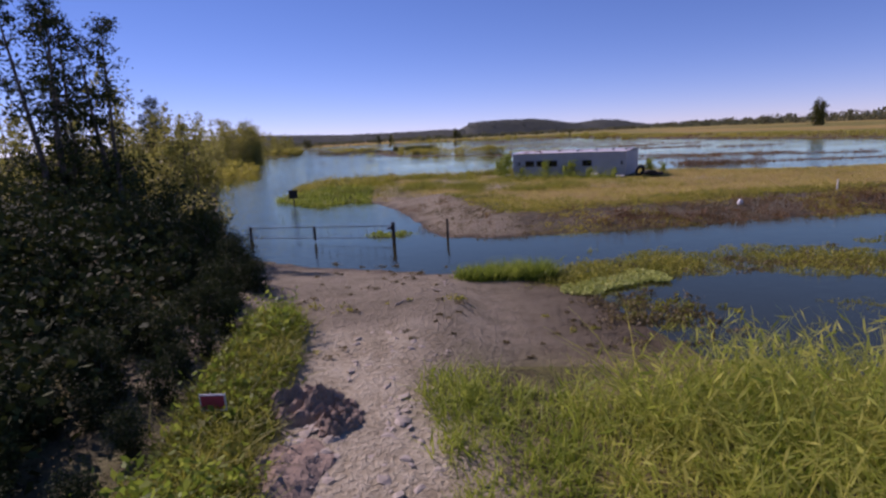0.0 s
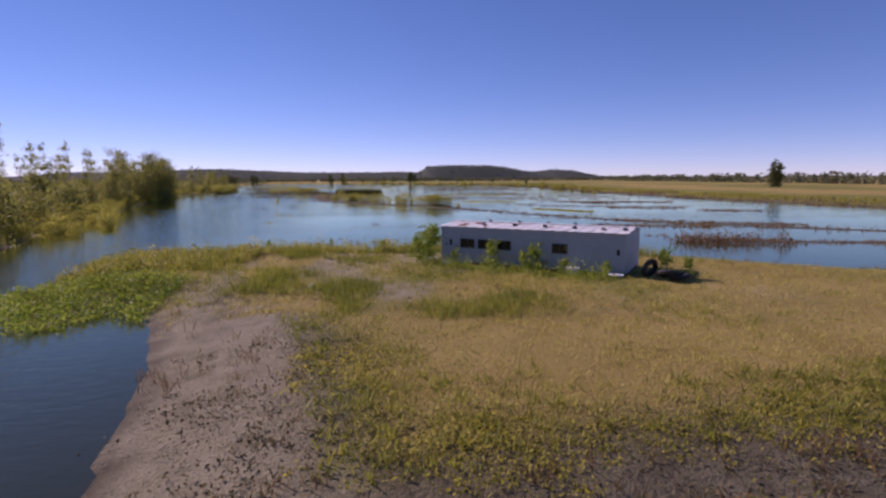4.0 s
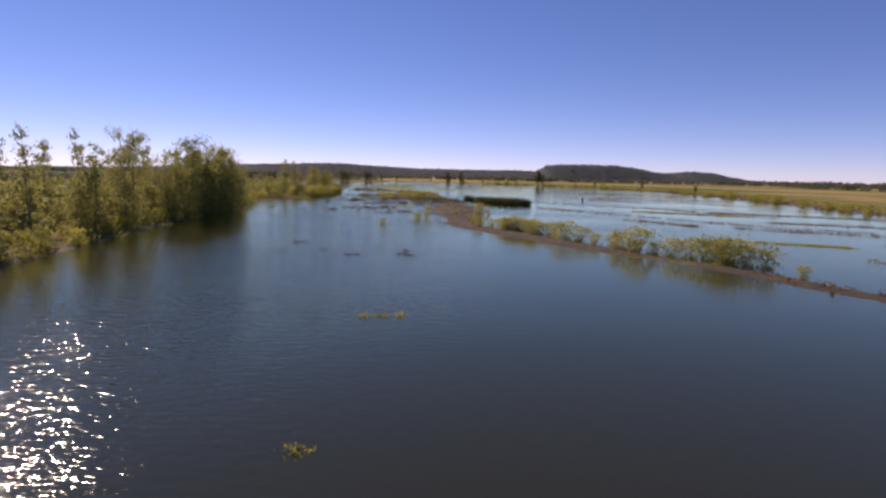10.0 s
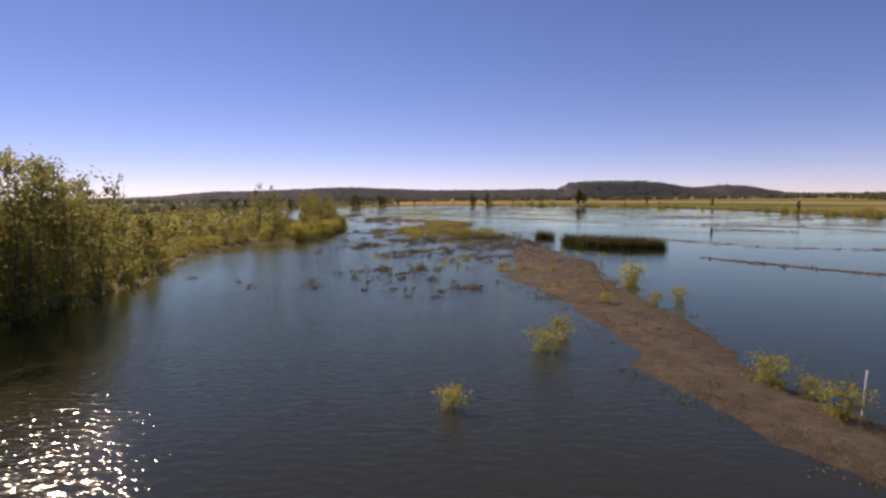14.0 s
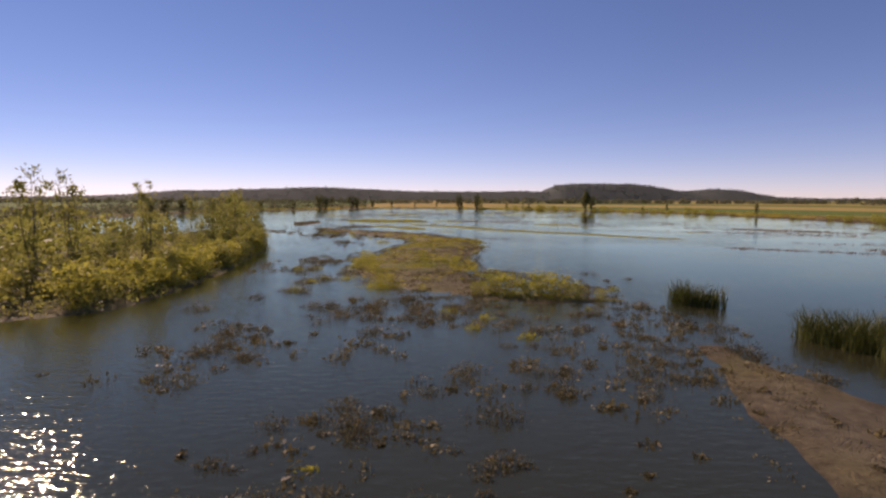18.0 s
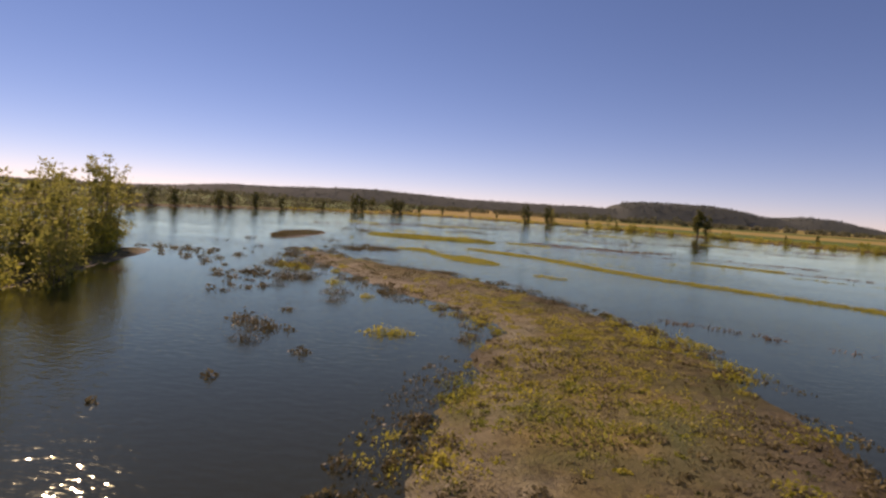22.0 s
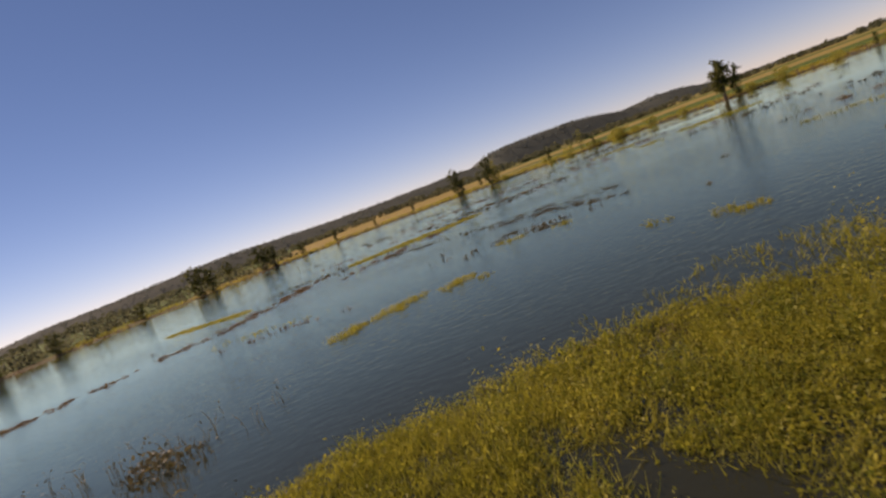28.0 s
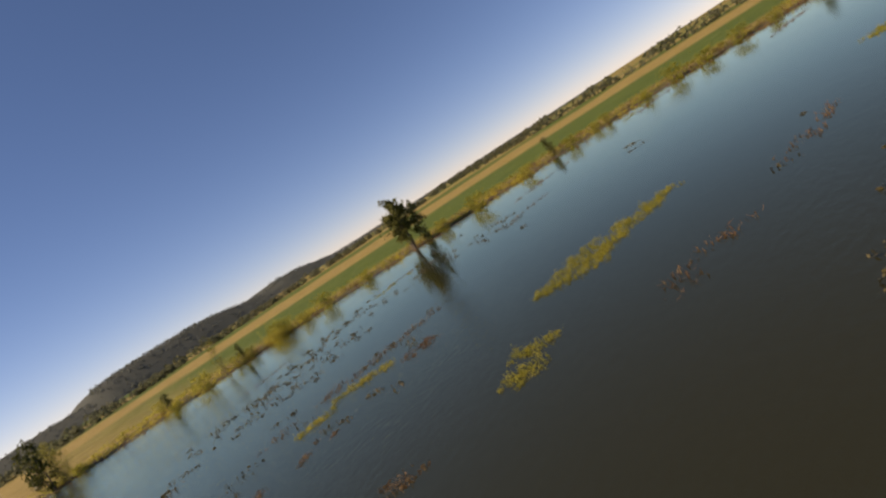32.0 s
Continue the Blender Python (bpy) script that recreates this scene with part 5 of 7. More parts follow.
def tree(name, label, category, group, tall, radius, stems, leaf, count, size, seed, clear=0.15, narrow=0.5, mat=None, clumps=26, limb_r=0.02):
    """A tree or shrub: tapered, forking stems and limbs, and leaf sprays gathered in uneven clumps at the limb ends."""
    rnd = random.Random(seed)
    root = thing(name, label, category, group)
    verts, faces, ends = [], [], []
    for s in range(stems):
        a = 2 * math.pi * s / stems + rnd.uniform(-0.5, 0.5)
        spread = radius * (0.15 if stems == 1 else 0.5) * rnd.uniform(0.4, 1)
        h = tall * rnd.uniform(0.72, 1.0) if s else tall
        p0 = Vector((math.cos(a), math.sin(a), 0)) * (0.0 if stems == 1 else min(0.25, radius * 0.12))
        p0.z = -0.15
        tip = Vector((math.cos(a) * spread, math.sin(a) * spread, h * 0.93))
        last, r0 = p0, tall * limb_r * rnd.uniform(0.7, 1)
        knots, line = 6, [p0]
        for k in range(1, knots + 1):
            f = k / knots
            q = p0.lerp(tip, f) + Vector((rnd.uniform(-1, 1), rnd.uniform(-1, 1), 0)) * radius * 0.07
            tube(verts, faces, last, q, r0 * (1 - (f - 1 / knots) * 0.88), r0 * (1 - f * 0.88), 4)
            line.append(q)
            last = q
        for _ in range(max(6, clumps // stems)):
            f = clear + (0.99 - clear) * rnd.random()
            k = min(knots - 1, int(f * knots))
            q = line[k].lerp(line[k + 1], f * knots - k)
            b = rnd.uniform(0, 2 * math.pi)
            out = radius * (1 - narrow * abs(f - 0.45) * 1.8) * rnd.uniform(0.25, 1.0)
            e = q + Vector((math.cos(b) * out, math.sin(b) * out, out * rnd.uniform(-0.1, 0.8)))
            e.z = min(e.z, tall)
            if len(ends) % 4 == 0:
                tube(verts, faces, q, e, r0 * 0.28 * (1.1 - f), r0 * 0.08, 3)
            ends.append((q, e, out))
        ends.append((line[-2], last, radius * 0.3))
    part("trunk", mesh_from("trunk", verts, faces, BARK, True), root)
    per = max(4, count // len(ends))
    cs = []
    for q, e, out in ends:
        r = max(0.16 * radius, 0.36 * out) * rnd.uniform(0.7, 1.2)
        f = rng.uniform(0.25, 1.08, (per, 1)) ** 0.7
        cs.append(np.array(q)[None] * (1 - f) + np.array(e)[None] * f + rng.normal(0, 0.62, (per, 3)) * np.array([r, r, r * 0.9]))
    cs = np.concatenate(cs)
    cs[:, 2] = np.maximum(cs[:, 2], 0.05)
    part("crown", quads_mesh("crown", leaves(cs, size), mat or leaf), root)
    return root


def plant(model, x, y, scale=1.0, turn=None, wide=1.0, sink=0.0):
    z = max(height_at(x, y), -0.1) - sink
    m = pose(x, y, z, 0, 0, random.uniform(0, 360) if turn is None else turn) @ Matrix.Diagonal((scale * wide, scale * wide, scale, 1))
    return copy_thing(model, m)


def first(model, x, y, scale=1.0, wide=1.0):
    z = max(height_at(x, y), -0.1)
    model.matrix_basis = pose(x, y, z) @ Matrix.Diagonal((scale * wide, scale * wide, scale, 1))


random.seed(11)
pop_a = tree("cottonwood_tree", "slender cottonwood with thin yellow-green autumn leaves", "tree", "trees on the bank", 11, 2.7, 3, WILLOW, 1150, 0.5, 1, 0.12, 0.6, clumps=70, limb_r=0.012)
pop_b = tree("cottonwood_tree", "tall half-bare cottonwood with sparse pale leaves", "tree", "trees on the bank", 12, 2.3, 2, WILLOW, 1000, 0.38, 2, 0.15, 0.5, clumps=60, limb_r=0.012)
wil_a = tree("willow_tree", "bushy willow leafed to the ground, olive and yellow-green", "tree", "trees on the bank", 9, 2.6, 4, WILLOW, 1350, 0.54, 3, 0.0, 0.5, clumps=96, limb_r=0.012)
wil_b = tree("willow_tree", "broad young willow with dense olive foliage", "tree", "trees on the bank", 6.5, 2.4, 5, WILLOW, 1050, 0.48, 4, 0.0, 0.35, clumps=90, limb_r=0.012)
shr_a = tree("willow_shrub", "rounded yellow-green willow shrub at the water's edge", "shrub", "shrubs by the water", 1.5, 0.85, 5, SHRUB, 760, 0.165, 5, 0.0, 0.3, clumps=60, limb_r=0.012)
shr_b = tree("willow_shrub", "low spreading yellow shrub at the water's edge", "shrub", "shrubs by the water", 1.1, 0.9, 5, SHRUB, 700, 0.165, 6, 0.0, 0.1, clumps=60, limb_r=0.012)
drk_a = tree("dark_tree", "dense dark green tree, its shade put into the leaf colour", "tree", "dark thicket by the track", 6, 2.6, 5, SHADEDLEAF, 3300, 0.34, 7, 0.0, 0.2, clumps=130)
drk_b = tree("dark_tree", "tall dark tree with an open, feathery top", "tree", "dark thicket by the track", 13, 2.0, 2, SHADEDLEAF, 5000, 0.24, 8, 0.12, 0.6, clumps=110)
mead_a = tree("sapling", "leafy green sapling growing beside the shed", "sapling", "saplings by the shed", 2.6, 0.95, 4, HERB, 900, 0.22, 9, 0.1, 0.4, clumps=40, limb_r=0.01)
pop_c = tree("cottonwood_tree", "leafy young cottonwood standing at the water's edge", "tree", "trees on the bank", 11, 2.5, 3, WILLOW, 3900, 0.28, 11, 0.05, 0.5, clumps=110, limb_r=0.011)
wil_c = tree("willow_tree", "bushy willow trailing olive leaves over the water", "tree", "trees on the bank", 9, 2.6, 4, WILLOW, 4200, 0.28, 12, 0.0, 0.45, clumps=130, limb_r=0.011)
shr_c = tree("willow_shrub", "rounded leafy yellow-green shrub on the mud bar", "shrub", "shrubs by the water", 1.4, 0.9, 6, SHRUB, 850, 0.14, 13, 0.0, 0.25, clumps=80, limb_r=0.011)
far_a = tree("shore_tree", "dark green tree standing on the far shore", "tree", "trees on the far shore", 9, 2.4, 2, REED, 1000, 0.72, 10, 0.05, 0.4, clumps=60)
shore_big = tree("shore_tree", "tall full-crowned olive tree standing alone on the far shore", "tree", "trees on the far shore", 13, 3.0, 3, REED, 3200, 0.8, 21, 0.3, 0.35, clumps=60)
first(shore_big, 43.2, 679)
first(pop_c, -56, 285, 1.1), first(wil_c, -53.5, 271), first(shr_c, -0.6, 272.5, 1.2)
first(pop_a, -52, 252), first(pop_b, -55, 262), first(wil_a, -58, 294), first(wil_b, -41, 214)
first(shr_a, -15, 289), first(shr_b, -5, 312), first(drk_a, -9.8, 123, 0.5), first(drk_b, -18.6, 133), first(mead_a, 9.2, 159.5), first(far_a, -150, 772)

# the dark thicket left of the track, with some trees out of view added to shade it
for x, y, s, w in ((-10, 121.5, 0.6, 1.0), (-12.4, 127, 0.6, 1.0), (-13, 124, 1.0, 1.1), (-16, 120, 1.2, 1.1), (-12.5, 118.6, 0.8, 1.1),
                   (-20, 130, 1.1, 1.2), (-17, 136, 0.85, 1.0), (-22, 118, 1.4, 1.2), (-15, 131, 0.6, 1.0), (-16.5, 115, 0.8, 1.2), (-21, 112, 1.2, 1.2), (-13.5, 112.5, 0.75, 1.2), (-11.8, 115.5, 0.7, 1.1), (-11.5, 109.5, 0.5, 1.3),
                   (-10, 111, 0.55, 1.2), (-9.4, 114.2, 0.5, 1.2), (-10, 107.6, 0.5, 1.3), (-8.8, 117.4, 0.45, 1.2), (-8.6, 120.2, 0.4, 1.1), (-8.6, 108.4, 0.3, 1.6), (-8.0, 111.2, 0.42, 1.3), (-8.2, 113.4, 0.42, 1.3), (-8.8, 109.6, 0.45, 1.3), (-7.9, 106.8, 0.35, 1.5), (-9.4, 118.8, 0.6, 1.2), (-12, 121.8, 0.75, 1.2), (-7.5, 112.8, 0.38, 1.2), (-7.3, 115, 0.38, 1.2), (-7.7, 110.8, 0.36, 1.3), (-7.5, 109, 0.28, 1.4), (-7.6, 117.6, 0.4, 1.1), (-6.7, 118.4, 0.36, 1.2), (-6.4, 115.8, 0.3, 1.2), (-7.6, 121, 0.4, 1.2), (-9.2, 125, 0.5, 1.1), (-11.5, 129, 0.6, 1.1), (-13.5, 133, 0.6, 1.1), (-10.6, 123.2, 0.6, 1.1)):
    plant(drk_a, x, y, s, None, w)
for x, y, s in ((-22.5, 136, 1.15), (-21, 131.5, 1.1), (-35, 175, 0.97), (-37, 178, 0.8)):
    plant(drk_b, x, y, s)

# the wooded bank: the water's edge, then rows behind it
edge = [(-16, 142), (-21, 153), (-32, 184), (-38, 205), (-43, 224), (-50, 250), (-55.5, 284), (-59, 308), (-70, 335), (-72, 352), (-61, 372), (-63, 398), (-68, 413), (-78, 432)]


def along(points, step):
    """Places every step metres along a line, with the direction to its left."""
    for (ax, ay), (bx, by) in zip(points, points[1:]):
        n = max(1, int(math.hypot(bx - ax, by - ay) / step))
        for k in range(n):
            f = k / n
            d = math.hypot(bx - ax, by - ay)
            yield ax + (bx - ax) * f, ay + (by - ay) * f, -(by - ay) / d, (bx - ax) / d


for x, y, lx, ly in along(edge[:4], 6):
    plant(random.choice((wil_a, wil_b, wil_b)), x + lx * random.uniform(4, 14), y + ly * random.uniform(4, 14), random.uniform(0.7, 1.1))
    plant(pop_a if random.random() < 0.5 else pop_b, x + lx * random.uniform(4, 22), y + random.uniform(-4, 4), random.uniform(0.75, 1.1), None, random.uniform(0.6, 0.9))
for x, y, lx, ly in along(edge[3:9], 4.1):
    plant(random.choice((wil_a, wil_b, wil_b)), x + lx * random.uniform(1.5, 8) + random.uniform(-1, 1), y + random.uniform(-2, 2), random.uniform(0.45, 0.95))
    plant(random.choice((pop_a, pop_b, pop_b)), x + lx * random.uniform(4, 18), y + random.uniform(-3, 3), random.uniform(0.75, 1.25), None, random.uniform(0.6, 0.9))
for x, y in ((-55, 283), (-55.5, 287), (-56, 292), (-56.5, 297), (-54.6, 280), (-54, 276), (-57.5, 302), (-58.5, 290), (-58, 296)):
    plant(random.choice((wil_c, wil_c, pop_c)), x, y, random.uniform(1.15, 1.42))
for x, y, lx, ly in along(edge[5:8], 8.0):
    plant(random.choice((wil_c, pop_c)), x + lx * random.uniform(0.5, 5), y + random.uniform(-2, 2), random.uniform(0.85, 1.2))
for x, y, lx, ly in along(edge[8:], 4.0):
    plant(wil_b, x + lx * random.uniform(1.5, 7), y + random.uniform(-2, 2), random.uniform(0.38, 0.6))
    plant(wil_b, x + lx * random.uniform(8, 26), y + random.uniform(-2, 2), random.uniform(0.42, 0.66))
    if random.random() < 0.3:
        plant(pop_b, x + lx * random.uniform(5, 20), y + random.uniform(-3, 3), random.uniform(0.6, 0.8))
# the tall stand where the bank comes nearest the island
for x, y, s, m in ((-28.5, 166, 0.95, pop_a), (-31, 168, 0.9, pop_b), (-30.5, 171, 0.95, wil_a), (-30.5, 175, 1.0, pop_a), (-33, 180, 0.75, pop_a), (-30, 178, 0.75, wil_b), (-34, 186, 0.85, wil_a), (-28, 161.5, 0.8, wil_a),
                   (-27, 157.5, 0.7, wil_b), (-36, 172, 0.9, wil_a), (-38, 180, 0.7, pop_a), (-36, 162, 0.8, wil_a), (-40, 190, 0.85, wil_a), (-34, 155, 0.8, wil_b), (-36, 195, 0.7, wil_b), (-37, 203, 0.55, pop_b), (-43, 200, 0.6, pop_a)):
    plant(m, x, y, s * 0.93)
# scrub at the foot of the bank
for x, y, lx, ly in along([(-27, 182), (-27.5, 192), (-29, 202), (-33, 212)], 1.5):
    plant(random.choice((shr_a, shr_b)), x + lx * random.uniform(0, 6), y + random.uniform(-1, 1), random.uniform(1.2, 2.2))
for x, y, lx, ly in along(edge[2:], 2.6):
    plant(random.choice((shr_a, shr_b)), x + lx * random.uniform(-1.2, 1.5), y + random.uniform(-1, 1), random.uniform(0.9, 1.9))
# the tall end of the bank
for x, y, s in ((-76, 436, 0.75), (-74, 428, 0.8), (-79, 440, 0.7), (-72, 420, 0.7), (-83, 441, 0.8), (-70, 408, 0.65), (-88, 444, 0.7)):
    plant(pop_a, x, y, s), plant(wil_b, x + 2, y - 3, s)
for x, y, s in ((-74, 374, 1.02), (-71.2, 376, 0.98), (-66, 381, 0.9), (-68, 400, 0.75), (-69.5, 411, 0.85), (-73, 404, 0.8)):
    plant(pop_a, x, y, s * 1.08, None, 0.8)
for x, y, lx, ly in along([(-58.4, 362.5), (-57.6, 372), (-59.4, 383), (-62, 397), (-65, 412), (-72, 425)], 1.6):
    plant(random.choice((shr_a, shr_c)), x + lx * random.uniform(0, 3.5), y + random.uniform(-1, 1), random.uniform(1.2, 2.1), None, 1.25)
for x, y, s in ((-60, 396, 0.7), (-62, 403, 0.8), (-63, 410, 0.8), (-66, 416, 0.9), (-70, 424, 0.9), (-59.5, 388, 0.7), (-60, 376, 0.6), (-67, 408, 0.9), (-69, 396, 0.9), (-71, 384, 0.9), (-66, 366, 0.8)):
    plant(wil_b, x - 1.5, y, s * 0.72, None, 1.3)
# the point where the bank runs out into the flood
for m, x, y, s, turn in ((pop_a, -88.7, 454.4, 1.02, 20), (pop_b, -87.1, 451.5, 0.85, 140), (pop_a, -85.5, 446, 0.85, 260), (pop_a, -91.1, 459.2, 0.98, 80), (wil_b, -90.5, 457.5, 0.75, 10), (pop_b, -90.1, 456.8, 0.85, 230), (pop_a, -88.3, 447.5, 0.9, 310),
                         (wil_b, -86.1, 450, 0.85, 40), (wil_b, -84.1, 443.5, 0.9, 190), (wil_b, -88.1, 453.2, 0.7, 300), (wil_a, -90, 450, 0.75, 120), (wil_b, -82.5, 438, 0.85, 220), (wil_a, -87, 440, 0.8, 60)):
    plant(m, x, y, s, turn)
for x, y, s, turn in ((-82, 440.4, 1.7, 10), (-83.4, 444.6, 2.0, 70), (-84.6, 447.6, 1.6, 130), (-85.6, 450.6, 2.1, 200), (-86.6, 453.4, 1.7, 250), (-87.4, 455.2, 1.5, 320), (-89.4, 456, 1.7, 90)):
    plant(shr_a, x, y, s, turn)
# the thicket's skirt beside the track: bushes added to darken and shade that corner
for x, y, s, w, turn in ((-7.3, 110.4, 0.52, 1.0, 15), (-6.7, 112.4, 0.5, 1.0, 95), (-6.5, 114.4, 0.5, 0.9, 170), (-7.7, 108.4, 0.45, 1.1, 250), (-6.1, 111.2, 0.3, 1.1, 310), (-6.8, 116.4, 0.55, 0.9, 40),
                         (-7.4, 119.4, 0.62, 0.9, 130), (-6.7, 109.2, 0.3, 1.1, 200), (-7.2, 107.4, 0.34, 1.2, 280), (-6.2, 117.8, 0.42, 0.9, 75), (-5.9, 110, 0.34, 1.0, 20), (-5.6, 108.2, 0.3, 1.0, 110), (-5.5, 106.6, 0.26, 1.1, 210), (-6.4, 106.2, 0.32, 1.1, 330), (-5.8, 104.6, 0.26, 1.1, 60),
                         (-5.8, 112.2, 0.34, 0.9, 160), (-5.9, 114, 0.36, 0.9, 240), (-6.6, 104.2, 0.3, 1.2, 290)):
    plant(drk_a, x, y, s, turn, w)


# ---------------------------------------------------------------- the far side: single trees, woods and the wooded ridge
for x, y, s in ((-41, 730, 1.05), (-39.6, 731, 0.7), (-27.6, 727.5, 1.05), (-28, 750, 0.4), (47.4, 678, 0.95),
                (9, 707, 0.4), (-6, 715, 0.4), (72, 653, 0.35), (90, 664, 0.38), (112, 600, 0.5), (120, 520, 0.45), (203, 368, 1.25), (204.5, 367.4, 1.1), (201.8, 368.5, 1.0), (-60, 752, 0.35), (-78, 756, 0.35), (-96, 752, 0.5)):
    plant(far_a, x, y, s * 1.2, None, 0.85)
plant(wil_c, -25.4, 728.2, 1.05, 80, 1.1), plant(pop_b, 5, 709, 0.72, 10)
for x, y, s, w, turn in ((-143, 712, 1.2, 1.3, 10), (-139.5, 714, 1.0, 1.3, 100), (-124, 731, 1.1, 1.4, 200), (-120, 733, 0.95, 1.4, 300), (-188, 640, 0.9, 1.4, 50), (-192, 612, 0.9, 1.5, 120), (-196, 590, 0.75, 1.5, 260),
                         (-194, 600, 0.85, 1.5, 10), (-186, 646, 0.8, 1.5, 190), (-180, 660, 0.9, 1.4, 80), (-172, 674, 0.7, 1.4, 20), (-158, 698, 0.6, 1.3, 330), (-200, 540, 0.6, 1.4, 70), (-110, 742, 0.6, 1.3, 150)):
    plant(far_a, x, y, s, turn, w)
for x, y, s in ((15.5, 701.5, 2.6), (17.8, 700.4, 2.3), (10, 705, 1.6), (56, 669, 1.5), (-6, 722, 1.8), (80, 642, 1.6)):
    plant(shr_a, x, y, s)


def canopy(xs, ys, zs, size, per, leaf):
    """Far crowns: a heap of leaf sprays for each tree."""
    n = len(xs)
    r = size * rng.uniform(0.6, 1.2, n)
    c = np.repeat(np.stack([xs, ys, zs], 1), per, 0)
    d = rng.normal(0, 1, (n * per, 3))
    d /= np.linalg.norm(d, axis=1)[:, None]
    rr = np.repeat(r, per)
    c = c + d * rr[:, None] * np.array([1, 1, 0.95])
    return leaves(c, leaf, 0.2, 0.9)


def ridge_height(x):
    """The skyline of the wooded land behind the fields."""
    top = np.interp(x, [-2200, -1300, -944, -820, -720, -600, -490, -397, -326, -254, -158, -57, 18, 74, 134, 143, 196, 302, 350, 404, 442, 478, 535, 604, 700, 900, 2200],
                    [5, 6, 10, 15, 25, 25.5, 29, 33, 30, 27, 22.5, 22, 22, 24, 21, 37, 40.5, 40, 36, 25, 20, 28.5, 25, 9, 6, 5, 5])
    return 1.03 * top + 0.9 * rough_noise(x, x * 0, 70, 4, 4)


hx = np.arange(-2200, 2201, 12.0)
verts, faces = [], []
for i, h in enumerate(ridge_height(hx)):
    for yy, f in ((1440, 0.0), (1482, 0.72), (1530, 0.9), (1700, 0.8)):
        verts.append((hx[i], yy, 0.8 + h * f))
for i in range(len(hx) - 1):
    for k in range(3):
        a = i * 4 + k
        faces.append((a, a + 4, a + 5, a + 1))
tagged(new("hill", mesh_from("hill", verts, faces, HAZED_RIDGEWOOD, True)), "long wooded ridge on the horizon", "hill", kind="structure")
n = 6500
xs, back = rng.uniform(-1500, 1500, n), rng.uniform(0, 1, n)
face = np.interp(back, [0, 0.5, 1], [0.0, 0.76, 0.93])
zs = np.maximum(ridge_height(xs) * face - 1.2, 0.6) + rng.uniform(-0.8, 0.9, n)
stuff("ridge_woods", canopy(xs, 1440 + back * 90, zs, 3.4, 10, 2.9), HAZED_RIDGEWOOD, "autumn woods covering the ridge, distance haze tinted into the leaves", "woods")
# a nearer wood line beyond the fields
n = 900
xs = rng.uniform(-700, 620, n)
ys = 1010 + 0.00018 * (xs - 60) ** 2 * -1 + rng.uniform(-25, 25, n) 
zs = 2.5 + rng.uniform(0, 4.0, n) * (0.35 + 0.65 * (rough_noise(xs, ys, 90, 6, 3) > -0.1))
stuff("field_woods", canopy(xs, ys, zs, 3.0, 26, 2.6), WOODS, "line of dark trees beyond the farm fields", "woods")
n = 500
ys = rng.uniform(120, 900, n)
xs = 330 + rng.uniform(-12, 12, n) + (ys - 500) * 0.1
stuff("side_woods", canopy(xs, ys, 0.5 + rng.uniform(0, 6.5, n), 3.0, 24, 2.2), WOODS, "line of dark trees along the side fields", "woods")
n = 760
ys = rng.uniform(380, 760, n)
xs = np.interp(ys, [380, 560, 655, 700, 760], [-215, -200, -188, -160, -112]) - rng.uniform(0, 45, n)
stuff("shore_woods", canopy(xs, ys, 0.3 + rng.uniform(0, 3.4, n), 2.5, 30, 1.3), WOODS, "dark woods behind the far shore", "woods")

# ---------------------------------------------------------------- shrubs on the bars and in the shallows
for x, y, s in ((-16.3, 286, 1.1), (-5.6, 310, 1.5), (-6, 300, 0.8), (-3.5, 302, 1.0), (-6, 281, 0.8), (-5, 279.5, 0.7), (-3, 275.5, 0.9), (-1.5, 274.8, 0.8), (-0.6, 272.5, 1.2), (0.6, 271.8, 1.5),
                (2.0, 270.4, 1.1), (3.0, 269.4, 1.2), (4.0, 268.4, 1.3), (5.2, 267.4, 1.2), (6.2, 262, 1.4), (8, 259.5, 1.2), (9.3, 257, 1.0), (11.5, 253.5, 1.5), (13, 251.5, 1.6), (14.4, 250, 1.1),
                (15.8, 248.6, 1.4), (17.2, 247.4, 1.6), (18.5, 246, 1.7), (19.8, 244.6, 1.5), (21, 243.4, 1.7), (22.2, 242, 1.3), (-21, 277, 0.8), (-10, 300, 0.6), (-12.5, 319, 0.5),
                (-28, 371.4, 0.9), (-26.5, 371, 1.2), (-25, 370.6, 1.3), (-23.4, 370.4, 1.1), (-22, 370, 1.3), (-20.6, 369.8, 1.1), (-19, 369.5, 0.9), (-17, 369.2, 0.7),
                (-38, 377, 0.8), (-37.2, 378.2, 0.6), (-43, 389, 0.9), (-42, 391.5, 0.8), (-44, 398, 0.8), (-36, 402, 0.6), (-31, 392, 0.7), (-40, 384.4, 0.7)):
    plant(shr_c, x, y, s * random.uniform(0.8, 1.15), None, random.uniform(1.0, 1.35))
for x, y, s in ((9.6, 160.6, 1.0), (8.4, 158.8, 0.8), (12.9, 156.0, 0.72), (15.2, 154.3, 0.7), (14.6, 154.6, 0.5), (10.7, 157.4, 0.45), (16.6, 153.0, 0.42), (18.6, 151.6, 0.4), (21.8, 151, 0.7), (23, 150.6, 0.5)):
    plant(mead_a, x, y, s)
# waterside saplings on the island's far edge
for x, y, s in ((6.2, 170.4, 0.45), (1.5, 173.6, 0.35), (-4, 172.4, 0.4), (11.2, 167.6, 0.6)):
    plant(mead_a, x, y, s)
